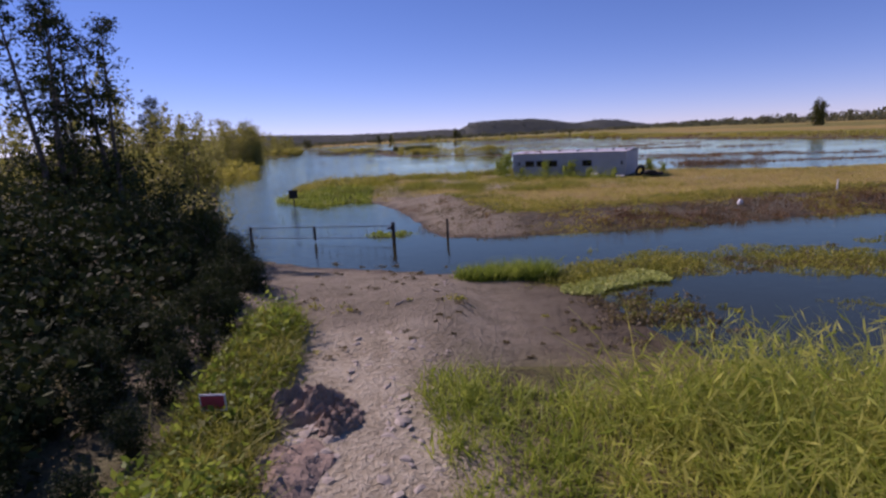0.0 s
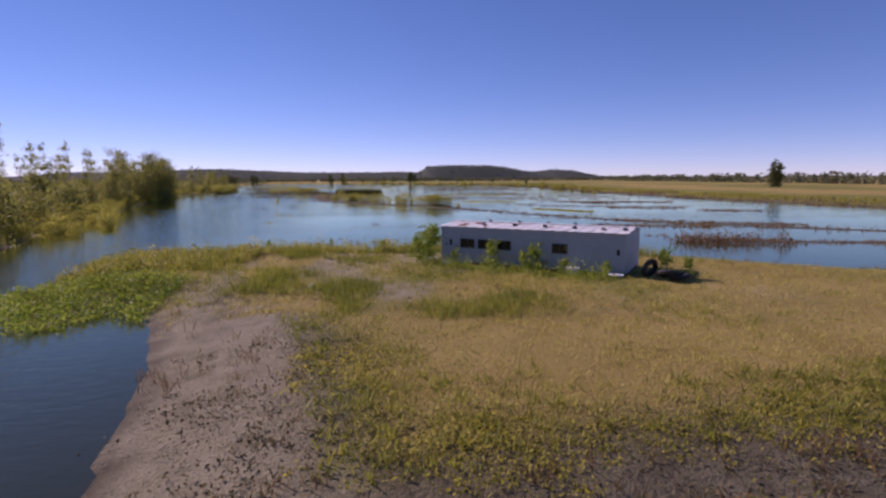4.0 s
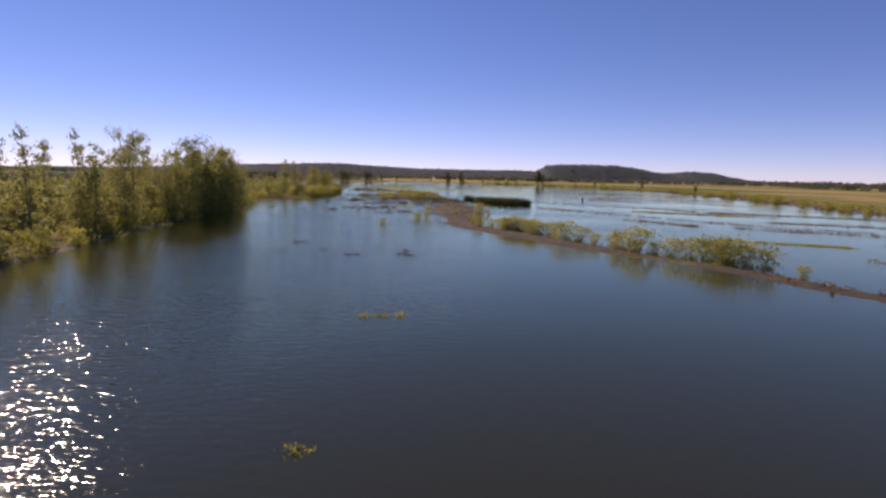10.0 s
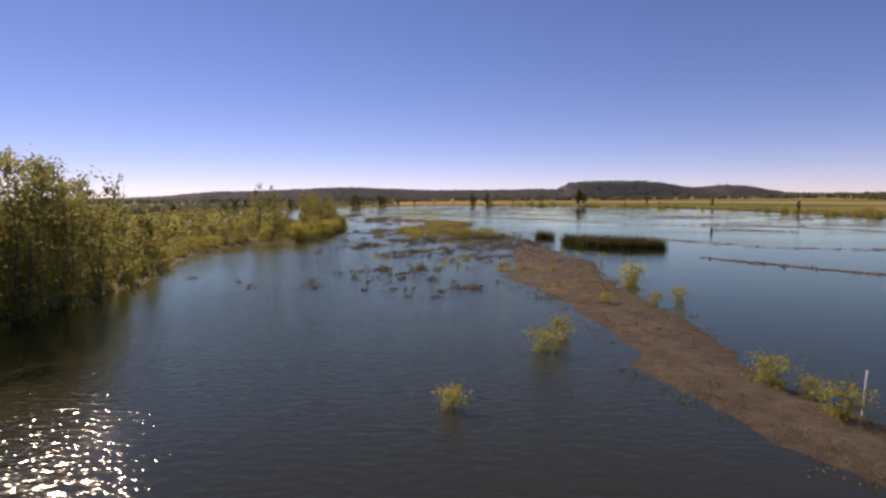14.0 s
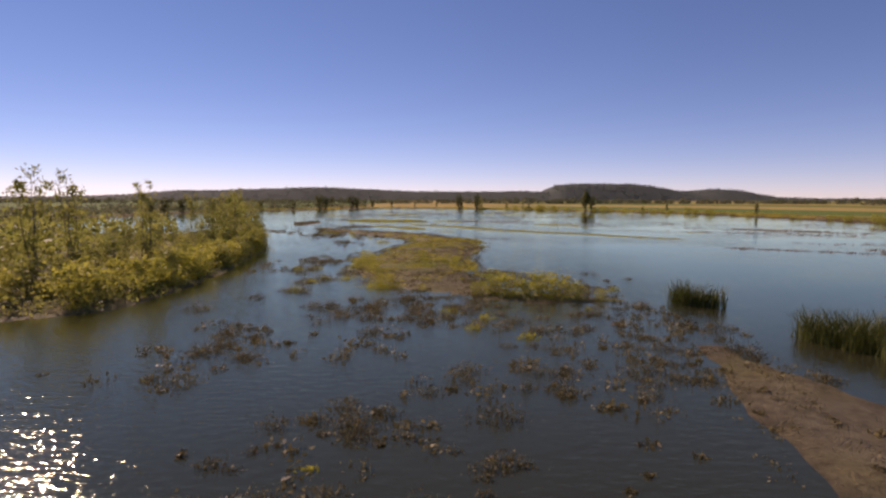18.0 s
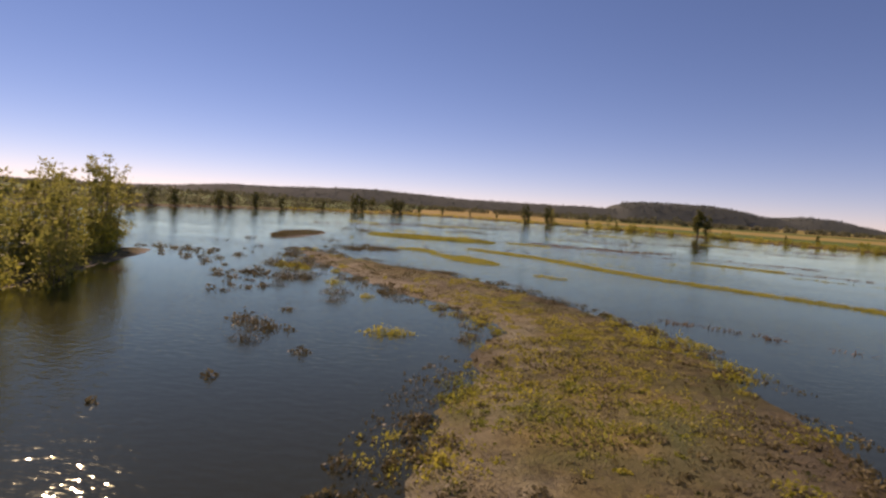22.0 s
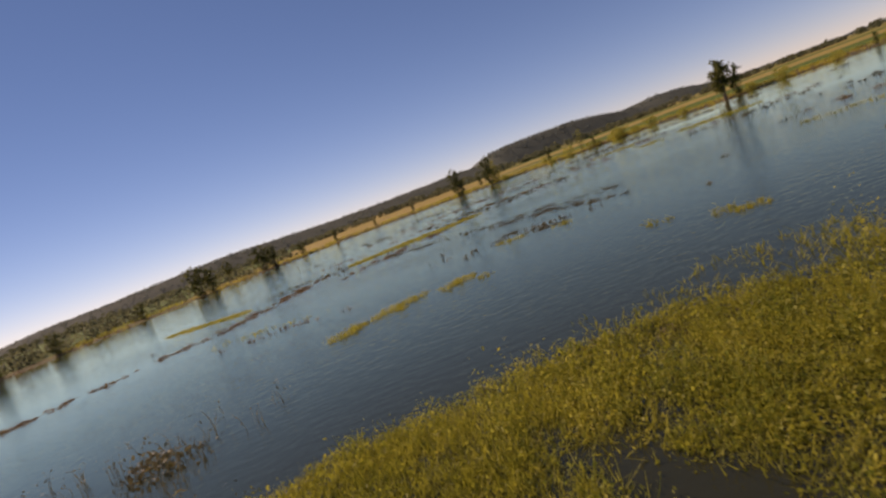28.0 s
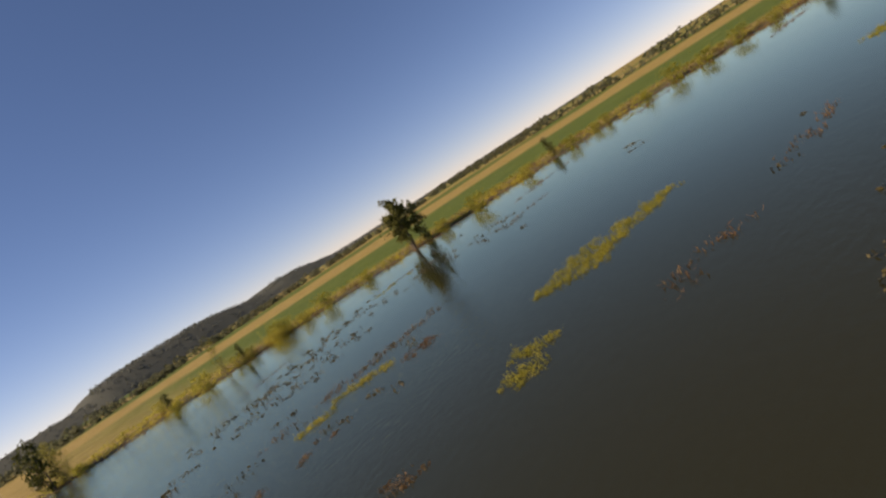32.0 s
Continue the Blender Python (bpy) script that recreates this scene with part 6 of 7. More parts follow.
# yellow scrub along the far shore
for x, y, lx, ly in along([(-20, 724), (2, 711), (22, 699), (44, 680), (68, 657), (90, 630), (108, 587), (118, 530), (118, 470), (110, 400), (103, 330)], 7):
    if random.random() < 0.8:
        plant(random.choice((shr_a, shr_b)), x - lx * random.uniform(1, 7), y - ly * random.uniform(1, 7), random.uniform(1.2, 2.6), None, 1.3)
# the wood that fills the bank behind its first rows
n = 900
f = rng.uniform(0, 1, n)
ys = 185 + f * 250
xs = np.interp(ys, [185, 231, 284, 333, 372, 435], [-31, -40, -52, -66, -64, -80]) - 12 - rng.uniform(0, 46, n)
stuff("bank_wood", canopy(xs, ys, 1.2 + rng.uniform(0, 2.6, n), 2.2, 30, 0.95), WILLOW, "young olive-green wood covering the bank", "woods")

# more yellow shrubs, standing apart along the bar
for k in range(46):
    if random.random() < 0.82:
        continue
    f = k / 45
    bx_ = np.interp(f, [0, 0.25, 0.5, 0.75, 1], [-7, 1, 9, 16, 24])
    by_ = np.interp(f, [0, 0.25, 0.5, 0.75, 1], [279, 270.5, 257.5, 248.5, 238])
    plant(shr_c, bx_ + random.uniform(-0.8, 0.8), by_ + random.uniform(-0.7, 0.7), random.uniform(0.6, 1.7), None, 1.2)

# undergrowth added between the thicket's trunks, near black to stand for its shaded inside
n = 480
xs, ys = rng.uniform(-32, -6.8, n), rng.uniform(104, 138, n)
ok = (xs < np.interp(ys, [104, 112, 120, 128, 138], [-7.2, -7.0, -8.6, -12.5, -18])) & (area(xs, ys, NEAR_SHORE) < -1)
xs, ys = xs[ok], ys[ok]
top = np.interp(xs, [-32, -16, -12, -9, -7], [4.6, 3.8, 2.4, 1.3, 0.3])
stuff("thicket_undergrowth", canopy(xs, ys, 0.4 + rng.uniform(0, 1, len(xs)) * top, 1.3, 120, 0.24), SHADEDLEAF, "tangled undergrowth coloured near black for the thicket's shaded inside", "undergrowth")


# ---------------------------------------------------------------- built things
def boxes_mesh(name, boxes, mat, bevel=0.0):
    """One mesh of axis-aligned boxes (x0, y0, z0, x1, y1, z1), edges softened."""
    bm = bmesh.new()
    for x0, y0, z0, x1, y1, z1 in boxes:
        r = bmesh.ops.create_cube(bm, size=1.0)
        for v in r["verts"]:
            v.co = Vector(((x0 + x1) / 2 + v.co.x * (x1 - x0), (y0 + y1) / 2 + v.co.y * (y1 - y0), (z0 + z1) / 2 + v.co.z * (z1 - z0)))
    if bevel:
        bmesh.ops.bevel(bm, geom=bm.edges[:], offset=bevel, segments=1, affect="EDGES")
    me = bpy.data.meshes.new(name)
    bm.to_mesh(me)
    bm.free()
    me.materials.append(mat)
    return me


def rods_mesh(name, rods, mat, sides=8):
    """One mesh of capped rods (a, b, radius at a, radius at b)."""
    verts, faces = [], []
    for a, b, ra, rb in rods:
        i = len(verts)
        tube(verts, faces, a, b, ra, rb, sides)
        faces.append(tuple(range(i + sides - 1, i - 1, -1)))
        faces.append(tuple(range(i + sides, i + 2 * sides)))
    return mesh_from(name, verts, faces, mat)


def lump_mesh(name, size, mat, seed, detail=2, rough=0.35):
    """A stone or clod: a sphere pushed about by noise and flattened below."""
    bm = bmesh.new()
    bmesh.ops.create_icosphere(bm, subdivisions=detail, radius=1.0)
    for v in bm.verts:
        k = 1 + (0.3 * rough * noise.noise(v.co * 9.0 + Vector((1, seed, 2))) if detail > 3 else 0) + rough * noise.noise(v.co * 1.7 + Vector((seed * 7.1, seed, 0))) + rough * 0.5 * noise.noise(v.co * 4.3 + Vector((seed, 3, 1)))
        v.co = Vector((v.co.x * size[0] * k, v.co.y * size[1] * k, max(v.co.z, -0.4) * size[2] * k))
    me = bpy.data.meshes.new(name)
    bm.to_mesh(me)
    bm.free()
    me.materials.append(mat)
    me.polygons.foreach_set("use_smooth", [True] * len(me.polygons))
    return me


SIDING = plain_material("shed_siding", (0.36, 0.38, 0.385), 0.55, 0.0, 0.14, 0.9, 0.004)
WHITE = plain_material("weathered_white", (0.68, 0.67, 0.63), 0.6, 0.0, 0.15, 3)
DARKWOOD = plain_material("dark_wood", (0.045, 0.036, 0.028), 0.85, 0.0, 0.4, 6, 0.01)
STEEL = plain_material("dull_steel", (0.075, 0.07, 0.066), 0.65, 0.3, 0.35, 5)
BLACK = plain_material("black_panel", (0.012, 0.012, 0.014), 0.5, 0.0, 0.3, 4)
RED = plain_material("faded_red", (0.42, 0.05, 0.06), 0.55, 0.0, 0.2, 5)
RUST = plain_material("rust", (0.24, 0.065, 0.03), 0.9, 0.0, 0.5, 5, 0.004)
RUBBLE = plain_material("pale_rubble", (0.40, 0.345, 0.26), 0.9, 0.0, 0.3, 5, 0.02, local=False)
EARTH = plain_material("turned_earth", (0.27, 0.2, 0.138), 0.95, 0.0, 0.45, 5, 0.04, local=False)
GREYWOOD = plain_material("grey_driftwood", (0.36, 0.31, 0.25), 0.85, 0.0, 0.35, 8, 0.01)
RUBBER = plain_material("black_rubber", (0.018, 0.018, 0.018), 0.8, 0.0, 0.3, 6, 0.005)
ROOFING, nt, p, out = material("roof_sheet")
worn = noise_out(nt, 1.3, 6, 0.7, local=True)
nt.links.new(ramp(nt, worn, [(0.3, (0.42, 0.41, 0.40)), (0.5, (0.62, 0.61, 0.60)), (0.72, (0.76, 0.75, 0.73))]), p.inputs["Base Color"])
p.inputs["Roughness"].default_value = 0.6
PANE, nt, p, out = material("window_glass")
p.inputs["Base Color"].default_value = (0.012, 0.013, 0.014, 1)
p.inputs["Roughness"].default_value = 0.12

# the abandoned long metal shed on the island; its own x runs along the front wall, its y goes back
SHED = thing("metal_shed", "long abandoned grey metal shed with a rusty white roof", "shed", "", (10.05, 158.9, 0.66), -36.5)
L, D, H = 12.15, 4.4, 2.46
wins = [(1.5, 2.45), (2.8, 3.76), (4.15, 5.02), (7.8, 8.68)]
W0, W1 = 1.12, 1.64
front, xa = [], 0.0
for a, b in wins:
    front += [(xa, 0, 0.12, a, 0.08, H), (a, 0, 0.12, b, 0.08, W0), (a, 0, W1, b, 0.08, H)]
    xa = b
front.append((xa, 0, 0.12, L, 0.08, H))
for b in front:
    part("wall_panel", boxes_mesh("wall_panel", [b], SIDING), SHED)
part("back_wall", boxes_mesh("back_wall", [(0, D - 0.08, 0.12, L, D, H)], SIDING), SHED)
for nm, x0 in (("end_wall", 0.0), ("end_wall", L - 0.08)):
    part(nm, boxes_mesh(nm, [(x0, 0.082, 0.12, x0 + 0.08, D - 0.082, H)], SIDING, 0.004), SHED)
part("floor_frame", boxes_mesh("floor_frame", [(0.02, 0.02, 0.0, L - 0.02, D - 0.02, 0.117)], DARKWOOD), SHED)
part("skirt_board", boxes_mesh("skirt_board", [(-0.03, -0.035, 0.02, 2.3, -0.005, 0.2)], WHITE, 0.004), SHED, "loose white board along the base")
for k in range(int(L / 0.41)):
    part("siding_rib", boxes_mesh("siding_rib", [(0, 0, 0, 0.025, 0.02, H - 0.14)], SIDING) if k == 0 else rib_me, SHED).location = (0.2 + k * 0.41, -0.014, 0.13)
    if k == 0:
        rib_me = SHED.children[-1].data if SHED.children[-1].name.startswith("siding_rib") else bpy.data.meshes["siding_rib"]
for ob in [o for o in SHED.children if o.name.startswith("siding_rib")]:
    if any(a - 0.03 < ob.location.x < b for a, b in wins):
        ob.location.z, ob.scale = W1 + 0.03, (1, 1, (H - W1 - 0.05) / (H - 0.14))
for a, b in wins:
    w = part("window", boxes_mesh("window_frame", [(a - 0.05, -0.03, W0 - 0.05, b + 0.05, 0.02, W0 + 0.01), (a - 0.05, -0.03, W1 - 0.01, b + 0.05, 0.02, W1 + 0.05),
                                                   (a - 0.05, -0.03, W0 + 0.011, a + 0.01, 0.02, W1 - 0.011), (b - 0.01, -0.03, W0 + 0.011, b + 0.05, 0.02, W1 - 0.011),
                                                   ((a + b) / 2 - 0.015, -0.01, W0 + 0.011, (a + b) / 2 + 0.015, 0.015, W1 - 0.011)], STEEL), SHED, "dark broken sliding window")
    for x0, x1 in ((a + 0.012, (a + b) / 2 - 0.018), ((a + b) / 2 + 0.018, b - 0.012)):
        part("pane", boxes_mesh("pane", [(x0, 0.022, W0 + 0.014, x1, 0.03, W1 - 0.014)], PANE), w)
part("wall_vent", boxes_mesh("wall_vent", [(11.62, -0.03, 1.2, 11.8, -0.002, 1.52)], BLACK, 0.006), SHED)
part("meter_box", boxes_mesh("meter_box", [(0.68, -0.09, 1.22, 0.84, -0.002, 1.6)], BLACK, 0.01), SHED, "black electric meter box")
part("wall_lamp", boxes_mesh("wall_lamp", [(0.34, -0.07, 1.2, 0.44, -0.002, 1.34), (1.12, -0.07, 1.12, 1.2, -0.002, 1.24)], BLACK, 0.01), SHED)
part("conduit", rods_mesh("conduit", [((0.72, -0.03, 1.62), (0.45, -0.03, 1.8), 0.012, 0.012), ((0.45, -0.03, 1.8), (0.32, -0.03, 1.84), 0.012, 0.012)], WHITE), SHED)
# roof: two shallow slopes of ribbed sheet with a capping strip
EAVE, RISE = 0.12, 0.16
sheet_mid = D / 2


def roof_z(y):
    return H + 0.012 + RISE * (1 - abs(y - sheet_mid) / (sheet_mid + EAVE))


verts, faces = [], []
steps = int((L + 0.24) / 0.046)
for side in (0, 1):
    i0 = len(verts)
    y0, y1 = (-EAVE, sheet_mid - 0.01) if side == 0 else (sheet_mid + 0.01, D + EAVE)
    for k in range(steps + 1):
        x = -EAVE + (L + 2 * EAVE) * k / steps
        ph = (x / 0.74) % 1.0
        lift = 0.03 * max(0.0, min(1.0, (0.16 - abs(ph - 0.5)) / 0.05))
        verts += [(x, y0, roof_z(y0) + lift), (x, y1, roof_z(y1) + lift), (x, y0, roof_z(y0) - 0.02), (x, y1, roof_z(y1) - 0.02)]
    for k in range(steps):
        a = i0 + 4 * k
        faces += [(a, a + 4, a + 5, a + 1), (a + 2, a + 3, a + 7, a + 6), (a, a + 2, a + 6, a + 4), (a + 1, a + 5, a + 7, a + 3)]
    faces += [(i0, i0 + 1, i0 + 3, i0 + 2), (i0 + 4 * steps, i0 + 4 * steps + 2, i0 + 4 * steps + 3, i0 + 4 * steps + 1)]
roof = part("roof", mesh_from("roof", verts, faces, ROOFING), SHED, "white ribbed sheet roof with rust holes")
part("ridge_cap", boxes_mesh("ridge_cap", [(-0.13, sheet_mid - 0.2, H + RISE + 0.045, L + 0.13, sheet_mid + 0.2, H + RISE + 0.075)], ROOFING, 0.008), roof)


def hood_mesh():
    """A small upturned roof vent."""
    verts = [(-0.2, -0.13, 0), (0.2, -0.13, 0), (0.24, 0.13, 0), (-0.16, 0.13, 0), (-0.14, -0.1, 0.13), (0.05, -0.09, 0.17), (0.1, 0.1, 0.12), (-0.1, 0.11, 0.1)]
    faces = [(0, 1, 5, 4), (1, 2, 6, 5), (2, 3, 7, 6), (3, 0, 4, 7), (4, 5, 6, 7)]
    return mesh_from("vent_hood", verts, faces, BLACK)


hood = hood_mesh()
for u, v in ((2.75, 0.95), (4.95, 0.95), (7.0, 0.9), (8.9, 0.85), (10.65, 0.8), (2.1, 3.5), (4.3, 3.5), (6.4, 3.45), (8.25, 3.4), (9.95, 3.4), (11.5, 3.4), (11.9, 0.9)):
    part("vent_hood", hood, roof, "black upturned roof vent").matrix_basis = pose(u, v, roof_z(v) + 0.03, 0, 0, random.uniform(-15, 15)) @ Matrix.Diagonal((0.75, 0.8, 0.9, 1))
for u, v, rx, ry in ((1.35, 0.75, 0.22, 0.5), (2.2, 1.4, 0.26, 0.22), (3.05, 0.55, 0.1, 0.3), (2.0, 1.55, 0.16, 0.16), (4.8, 1.8, 0.2, 0.12), (7.3, 1.1, 0.16, 0.12), (1.25, 0.35, 0.14, 0.2)):
    pts = [(u + rx * math.cos(a) * (1 + 0.35 * noise.noise(Vector((math.cos(a) * 2, math.sin(a) * 2, u)))), v + ry * math.sin(a) * (1 + 0.35 * noise.noise(Vector((math.sin(a) * 2, u, math.cos(a)))))) for a in np.linspace(0, 2 * math.pi, 18)[:-1]]
    i_v = [(x, y, roof_z(y) + 0.04) for x, y in pts] + [(x, y, roof_z(y) + 0.02) for x, y in pts]
    n_p = len(pts)
    part("rust_patch", mesh_from("rust_patch", i_v, [tuple(range(n_p))] + [(k, k + n_p, (k + 1) % n_p + n_p, (k + 1) % n_p) for k in range(n_p)], RUST), roof)
for v, z in ((0.7, 2.2), (2.3, 2.2)):
    part("end_hood", boxes_mesh("end_hood", [(-0.42, v, z, -0.002, v + 0.55, z + 0.24)], WHITE, 0.015), SHED, "white boxed fan hood")
part("down_pipe", rods_mesh("down_pipe", [((-0.06, 0.35, 1.9), (-0.06, 0.35, 0.5), 0.035, 0.035), ((-0.06, 0.35, 0.5), (-0.22, 0.3, 0.4), 0.035, 0.035)], WHITE), SHED)
for k, (u, v) in enumerate(((0.3, 0.2), (2.6, 0.2), (5.2, 0.2), (7.8, 0.2), (10, 0.2), (11.8, 0.2), (0.3, 4.1), (6, 4.1), (11.8, 4.1))):
    part("foundation_block", boxes_mesh("foundation_block", [(u - 0.2, v - 0.1, -0.3, u + 0.2, v + 0.1, -0.003)], GREYWOOD, 0.01), SHED)


def shed_place(u, v, z=0.0):
    return SHED.matrix_basis @ Vector((u, v, z))


def set_down(name, me, label, category, x, y, turn=0.0, lift=0.0, tilt=0.0):
    ob = tagged(new(name, me), label, category)
    ob.matrix_basis = pose(x, y, height_at(x, y) + lift, tilt, 0, turn)
    return ob


bx = shed_place(9.2, -0.55)
set_down("white_box", boxes_mesh("white_box", [(-0.4, -0.25, 0, 0.4, 0.25, 0.42)], WHITE, 0.02), "white metal box lying against the shed", "box", bx.x, bx.y, -30, -0.02, 6)
bx = shed_place(11.6, -0.5)
set_down("white_board", boxes_mesh("white_board", [(-0.55, -0.2, 0, 0.55, 0.2, 0.05)], WHITE, 0.01), "white board lying by the shed wall", "board", bx.x, bx.y, -40, 0.12, 10)
bx = shed_place(-0.75, -0.35)
dish = thing("dish", "round white dish lying in the grass by the shed", "dish", "", (bx.x, bx.y, height_at(bx.x, bx.y)))
dverts, dfaces = [(0, 0, 0.28)], []
for ring, (r, z) in enumerate(((0.22, 0.29), (0.4, 0.34), (0.42, 0.32), (0.2, 0.26))):
    dverts += [(r * math.cos(a), r * math.sin(a), z) for a in np.linspace(0, 2 * math.pi, 21)[:-1]]
for k in range(20):
    dfaces.append((0, 1 + k, 1 + (k + 1) % 20))
    for ring in range(3):
        a = 1 + ring * 20
        dfaces.append((a + k, a + 20 + k, a + 20 + (k + 1) % 20, a + (k + 1) % 20))
part("bowl", mesh_from("bowl", dverts, dfaces, WHITE, True), dish)
part("stand", rods_mesh("stand", [((0, 0, -0.05), (0, 0, 0.27), 0.05, 0.04)], STEEL), dish)
for dx, dy, sc in ((0.45, -0.15, 1.0), (0.9, -0.55, 0.8)):
    bx = shed_place(0.2 + dx, -0.6 + dy)
    set_down("concrete_block", boxes_mesh("concrete_block", [(-0.2, -0.1, 0, 0.2, 0.1, 0.19)], WHITE, 0.012), "pale concrete block lying in the grass", "block", bx.x, bx.y, 40 * dx, 0, 4)


def tyre(x, y, turn, lean, big=1.0):
    """A worn tyre, standing or leaning."""
    bm = bmesh.new()
    R, r = 0.36 * big, 0.13 * big
    ring = []
    for i in range(20):
        a = 2 * math.pi * i / 20
        ring.append([bm.verts.new(((R + r * math.cos(b)) * math.cos(a), r * 0.9 * math.sin(b), (R + r * math.cos(b)) * math.sin(a))) for b in np.linspace(0, 2 * math.pi, 9)[:-1]])
    for i in range(20):
        for j in range(8):
            bm.faces.new((ring[i][j], ring[(i + 1) % 20][j], ring[(i + 1) % 20][(j + 1) % 8], ring[i][(j + 1) % 8]))
    me = bpy.data.meshes.new("tyre")
    bm.to_mesh(me)
    bm.free()
    me.materials.append(RUBBER)
    ob = tagged(new("tyre", me), "old black tyre dumped beside the shed", "tyre", "tyres by the shed")
    ob.matrix_basis = pose(x, y, height_at(x, y) + (R + r) * math.cos(radians(lean)) + 0.13 * big * math.sin(radians(lean)) - 0.02, lean, 0, turn)


tyre(20.9, 151.0, 20, 20, 1.2), tyre(21.6, 150.2, -30, 70, 1.3), tyre(22.1, 150.0, 60, 80, 1.2)
set_down("white_jug", lump_mesh("white_jug", (0.16, 0.16, 0.26), WHITE, 3, 2, 0.1), "white plastic jug washed up on the shore", "jug", 18.9, 131.4, 0, 0.1)
set_down("plank", boxes_mesh("plank", [(-0.45, -0.07, 0, 0.45, 0.07, 0.04)], WHITE, 0.008), "short white board lying in the dry grass", "plank", 2.1, 151.6, 84, 0.1)


def stake(x, y, tall, r, mat, label, lean=0.0):
    ob = tagged(new("post", rods_mesh("post", [((0, 0, -0.9), (0, 0, tall), r, r * 0.9)], mat)), label, "post")
    ob.matrix_basis = pose(x, y, 0, lean, lean * 0.5, 0)
    return ob


stake(0.9, 128.7, 1.05, 0.07, DARKWOOD, "dark wooden fence post standing at the waterline", 2)
stake(-13.4, 134.6, 0.75, 0.06, DARKWOOD, "short dark fence post standing in the water", -2)
stake(27.2, 134.2, 1.3, 0.05, WHITE, "thin white marker post in the grass")
stake(-4.0, 277.6, 1.9, 0.045, WHITE, "thin white marker pole on the mud bar", 2)
stake(30.5, 385, 1.2, 0.26, DARKWOOD, "dark stump standing in open water")
# the drowned farm gate
GATE = thing("farm_gate", "dark steel farm gate standing half drowned between posts", "gate")
g0, g1 = Vector((-10.4, 131.2, 0)), Vector((-2.0, 128.2, 0))
gway = (g1 - g0).normalized()
for q_, tall, r in ((g0, 0.85, 0.085), (g1, 1.12, 0.1)):
    part("gate_post", rods_mesh("gate_post", [(q_ - Vector((0, 0, 0.8)), q_ + Vector((0, 0, tall)), r, r * 0.95)], DARKWOOD, 10), GATE, "dark wooden gate post")
for z0, z1, r in ((0.78, 0.92, 0.022), (0.2, 0.26, 0.018)):
    part("rail", rods_mesh("rail", [(g0 + Vector((0, 0, z0)) + gway * 0.1, g1 + Vector((0, 0, z1)) - gway * 0.1, r, r)], STEEL), GATE)
n_bar = 19
bar_me = rods_mesh("gate_bar", [((0, 0, 0.0), (0, 0, 0.62), 0.009, 0.009)], STEEL, 6)
for k in range(n_bar):
    f = (k + 0.7) / n_bar
    q_ = g0.lerp(g1, f)
    part("gate_bar", bar_me, GATE).location = (q_.x, q_.y, 0.2 + 0.08 * f)
mid = g0.lerp(g1, 0.47)
part("middle_stile", boxes_mesh("middle_stile", [(mid.x - 0.06, mid.y - 0.06, 0.1, mid.x + 0.06, mid.y + 0.06, 0.9)], DARKWOOD, 0.01), GATE)
part("latch", boxes_mesh("latch", [(g1.x - 0.32, g1.y - 0.02, 0.74, g1.x - 0.08, g1.y + 0.14, 0.84)], STEEL, 0.01), GATE)
# signs
S = thing("notice_board", "square black notice board on a post at the water's edge", "sign", "", (-11.6, 148.2, 0))
part("post", rods_mesh("post", [((0, 0.05, -0.5), (0, 0.05, 0.8), 0.05, 0.05)], DARKWOOD), S)
part("board", boxes_mesh("board", [(-0.38, -0.03, 0.72, 0.38, 0.0, 1.46)], BLACK, 0.01), S)
S = thing("small_sign", "small red sign with a white border low in the grass", "sign", "", (-4.45, 108.9, height_at(-4.45, 108.9) - 0.05), -6)
part("stake", boxes_mesh("stake", [(-0.02, 0.012, -0.2, 0.02, 0.04, 0.62)], GREYWOOD), S)
part("plate", boxes_mesh("plate", [(-0.24, -0.01, 0.34, 0.24, 0.01, 0.66)], WHITE, 0.003), S)
part("face", boxes_mesh("face", [(-0.215, -0.016, 0.375, 0.215, -0.012, 0.63)], RED), S, "plain red sign face")
# turned earth and broken rock beside the track
def heap_mesh(length, width, tall, seed):
    """A heap of turned earth: a rough, cloddy dome that runs out into the ground."""
    verts, faces, nu, nv = [], [], 34, 24
    for i in range(nu + 1):
        for j in range(nv + 1):
            u, v = 2 * i / nu - 1, 2 * j / nv - 1
            p_ = Vector((u * 2.2 + seed, v * 1.7, 0))
            r = math.hypot(u, v) + 0.3 * noise.noise(p_)
            dome = max(0.0, 1 - r * r) ** 0.8
            clod = 0.6 + 0.5 * noise.noise(p_ * 1.9) + 0.2 * abs(noise.noise(p_ * 4.5)) + 0.16 * noise.noise(p_ * 10)
            verts.append((u * length + 0.05 * noise.noise(p_ * 5), v * width + 0.05 * noise.noise(p_ * 6), tall * dome * clod - 0.06 * (1 - dome)))
    for i in range(nu):
        for j in range(nv):
            a = i * (nv + 1) + j
            faces.append((a, a + nv + 1, a + nv + 2, a + 1))
    return mesh_from("earth_mound", verts, faces, EARTH)


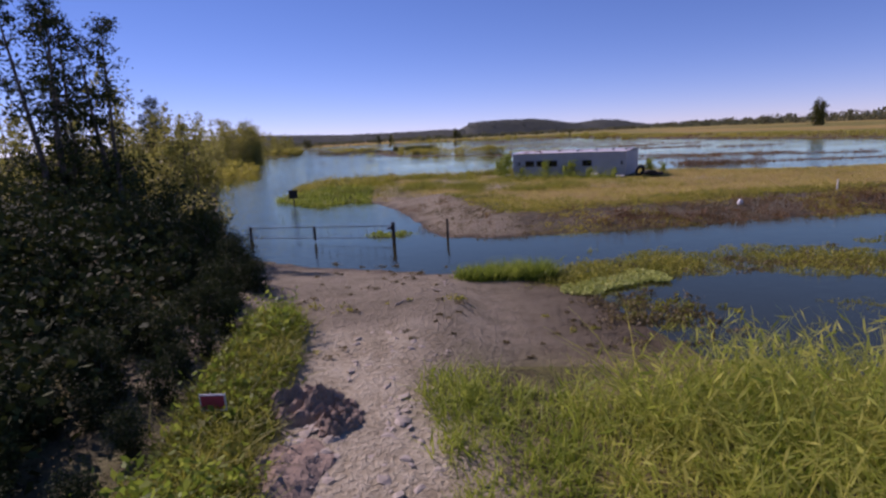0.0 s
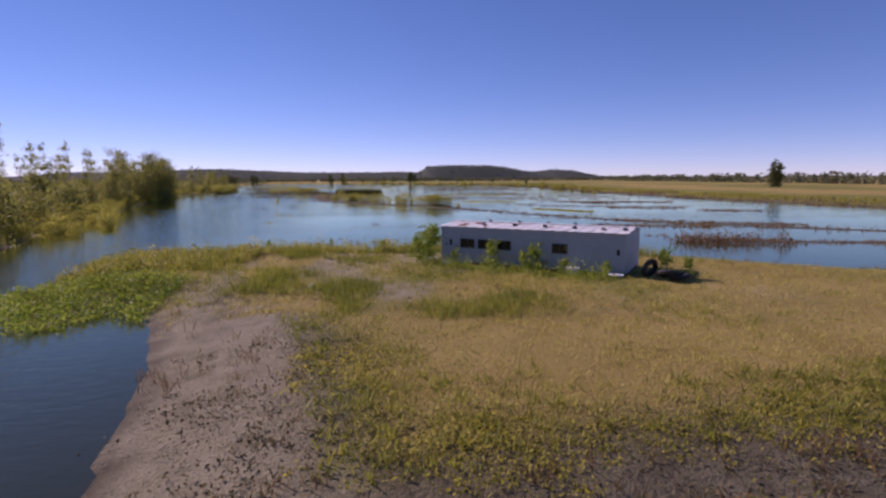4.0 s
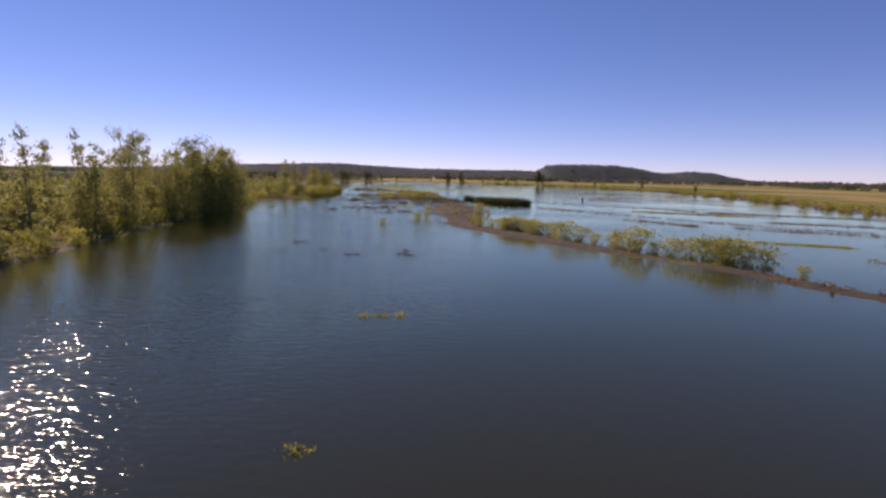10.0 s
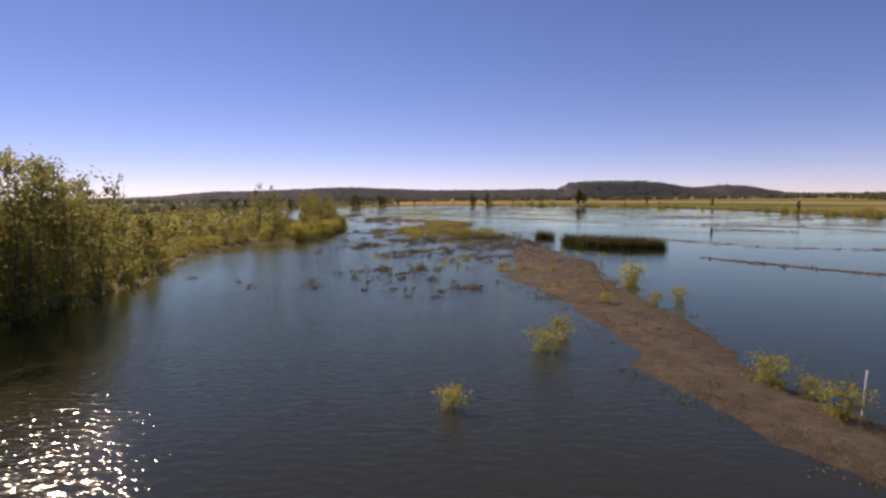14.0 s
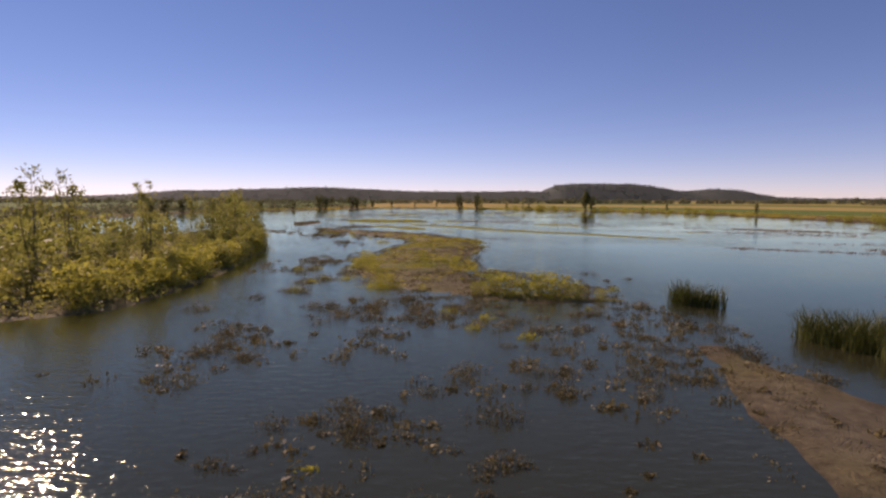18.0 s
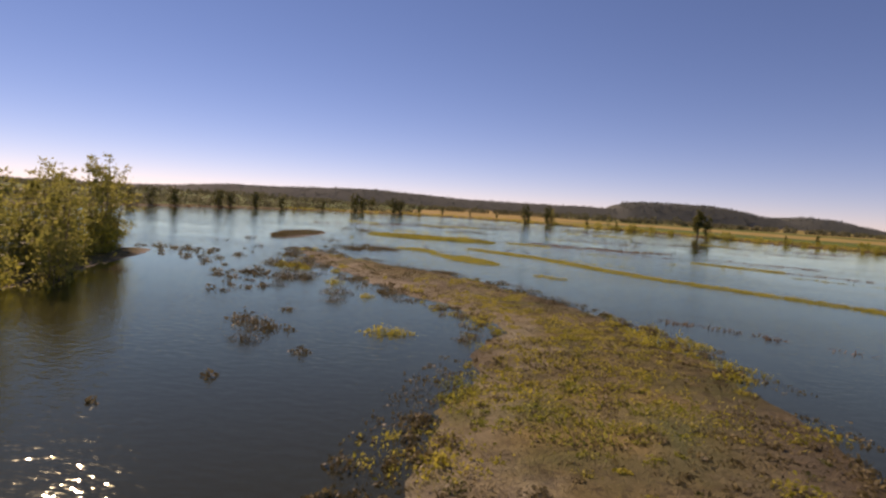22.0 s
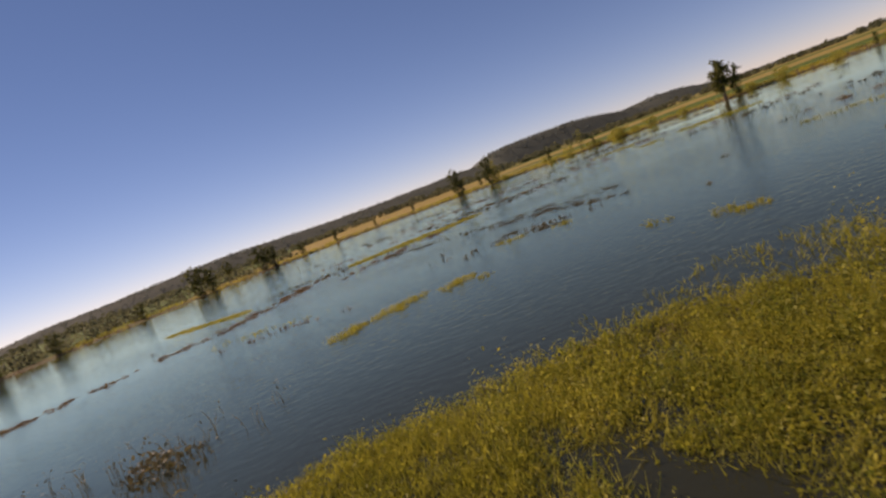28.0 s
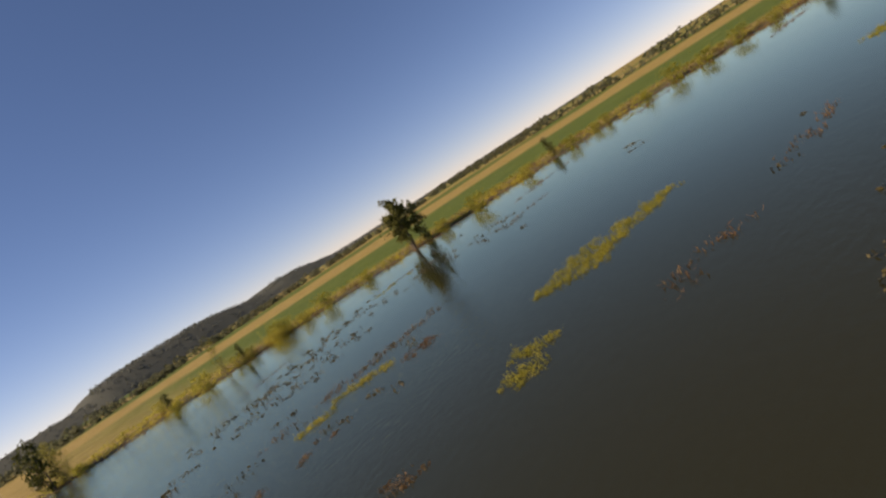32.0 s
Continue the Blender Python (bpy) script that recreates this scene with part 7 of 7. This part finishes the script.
set_down("earth_mound", heap_mesh(0.95, 0.6, 0.55, 4), "brown mound of turned earth beside the track", "mound", -2.95, 109.35, 10)
set_down("earth_mound", heap_mesh(0.5, 0.42, 0.36, 9), "small heap of brown earth on the track", "mound", -2.25, 108.75, 50)
set_down("earth_mound", heap_mesh(1.1, 0.8, 0.22, 15), "low heap of pale earth on the track's edge", "mound", -3.0, 107.3, 80)
rock_meshes = [lump_mesh("stone", (1, 0.75, 0.55), RUBBLE, k, 1, 0.9) for k in range(6)]
for me in rock_meshes:
    me.polygons.foreach_set("use_smooth", [False] * len(me.polygons))
for k in range(290):
    if k < 90:
        x, y, s = random.uniform(-3.7, -2.2), random.uniform(105.2, 109.8), random.uniform(0.05, 0.2)
    else:
        x, y, s = random.uniform(-2.4, -0.1), random.uniform(105.2, 113.5), random.choice((0.03, 0.05, 0.07, 0.1, 0.13)) * random.uniform(0.8, 1.3)
    ob = tagged(new("stone", random.choice(rock_meshes)), "pale broken limestone rubble on the dirt track", "stone", "rubble on the track")
    ob.matrix_basis = pose(x, y, height_at(x, y) - s * 0.12, random.uniform(-15, 15), random.uniform(-15, 15), random.uniform(0, 360)) @ Matrix.Diagonal((s, s, s * 0.6, 1))
# driftwood
for x, y, s, t_ in ((5.6, 198, 0.9, 160), (0.4, 201.4, 0.35, 60), (0.4, 197.2, 0.35, 110), (1.9, 180.3, 0.45, 10), (2.8, 182.2, 0.4, 70), (11.6, 192.8, 0.9, 20), (3.2, 179.2, 0.6, 100), (-60, 452, 1.0, 40), (-1.2, 115.5, 0.5, 30), (0.2, 118.2, 0.6, 80), (-0.2, 117, 0.4, 140), (1.2, 120.8, 0.9, 170)):
    rods = [((-0.6, 0, 0.02), (0.1, 0.06, 0.1), 0.05, 0.04), ((0.1, 0.06, 0.1), (0.7, -0.05, 0.05), 0.04, 0.015), ((0.0, 0.05, 0.08), (0.25, 0.4, 0.2), 0.025, 0.008), ((0.3, 0.02, 0.08), (0.55, 0.3, 0.03), 0.02, 0.006)]
    ob = tagged(new("driftwood", rods_mesh("driftwood", rods, GREYWOOD, 6)), "bleached branch of driftwood lying in the shallows", "driftwood", "driftwood")
    ob.matrix_basis = pose(x, y, max(0.0, height_at(x, y)), 0, 0, t_) @ Matrix.Diagonal((s, s, s, 1))
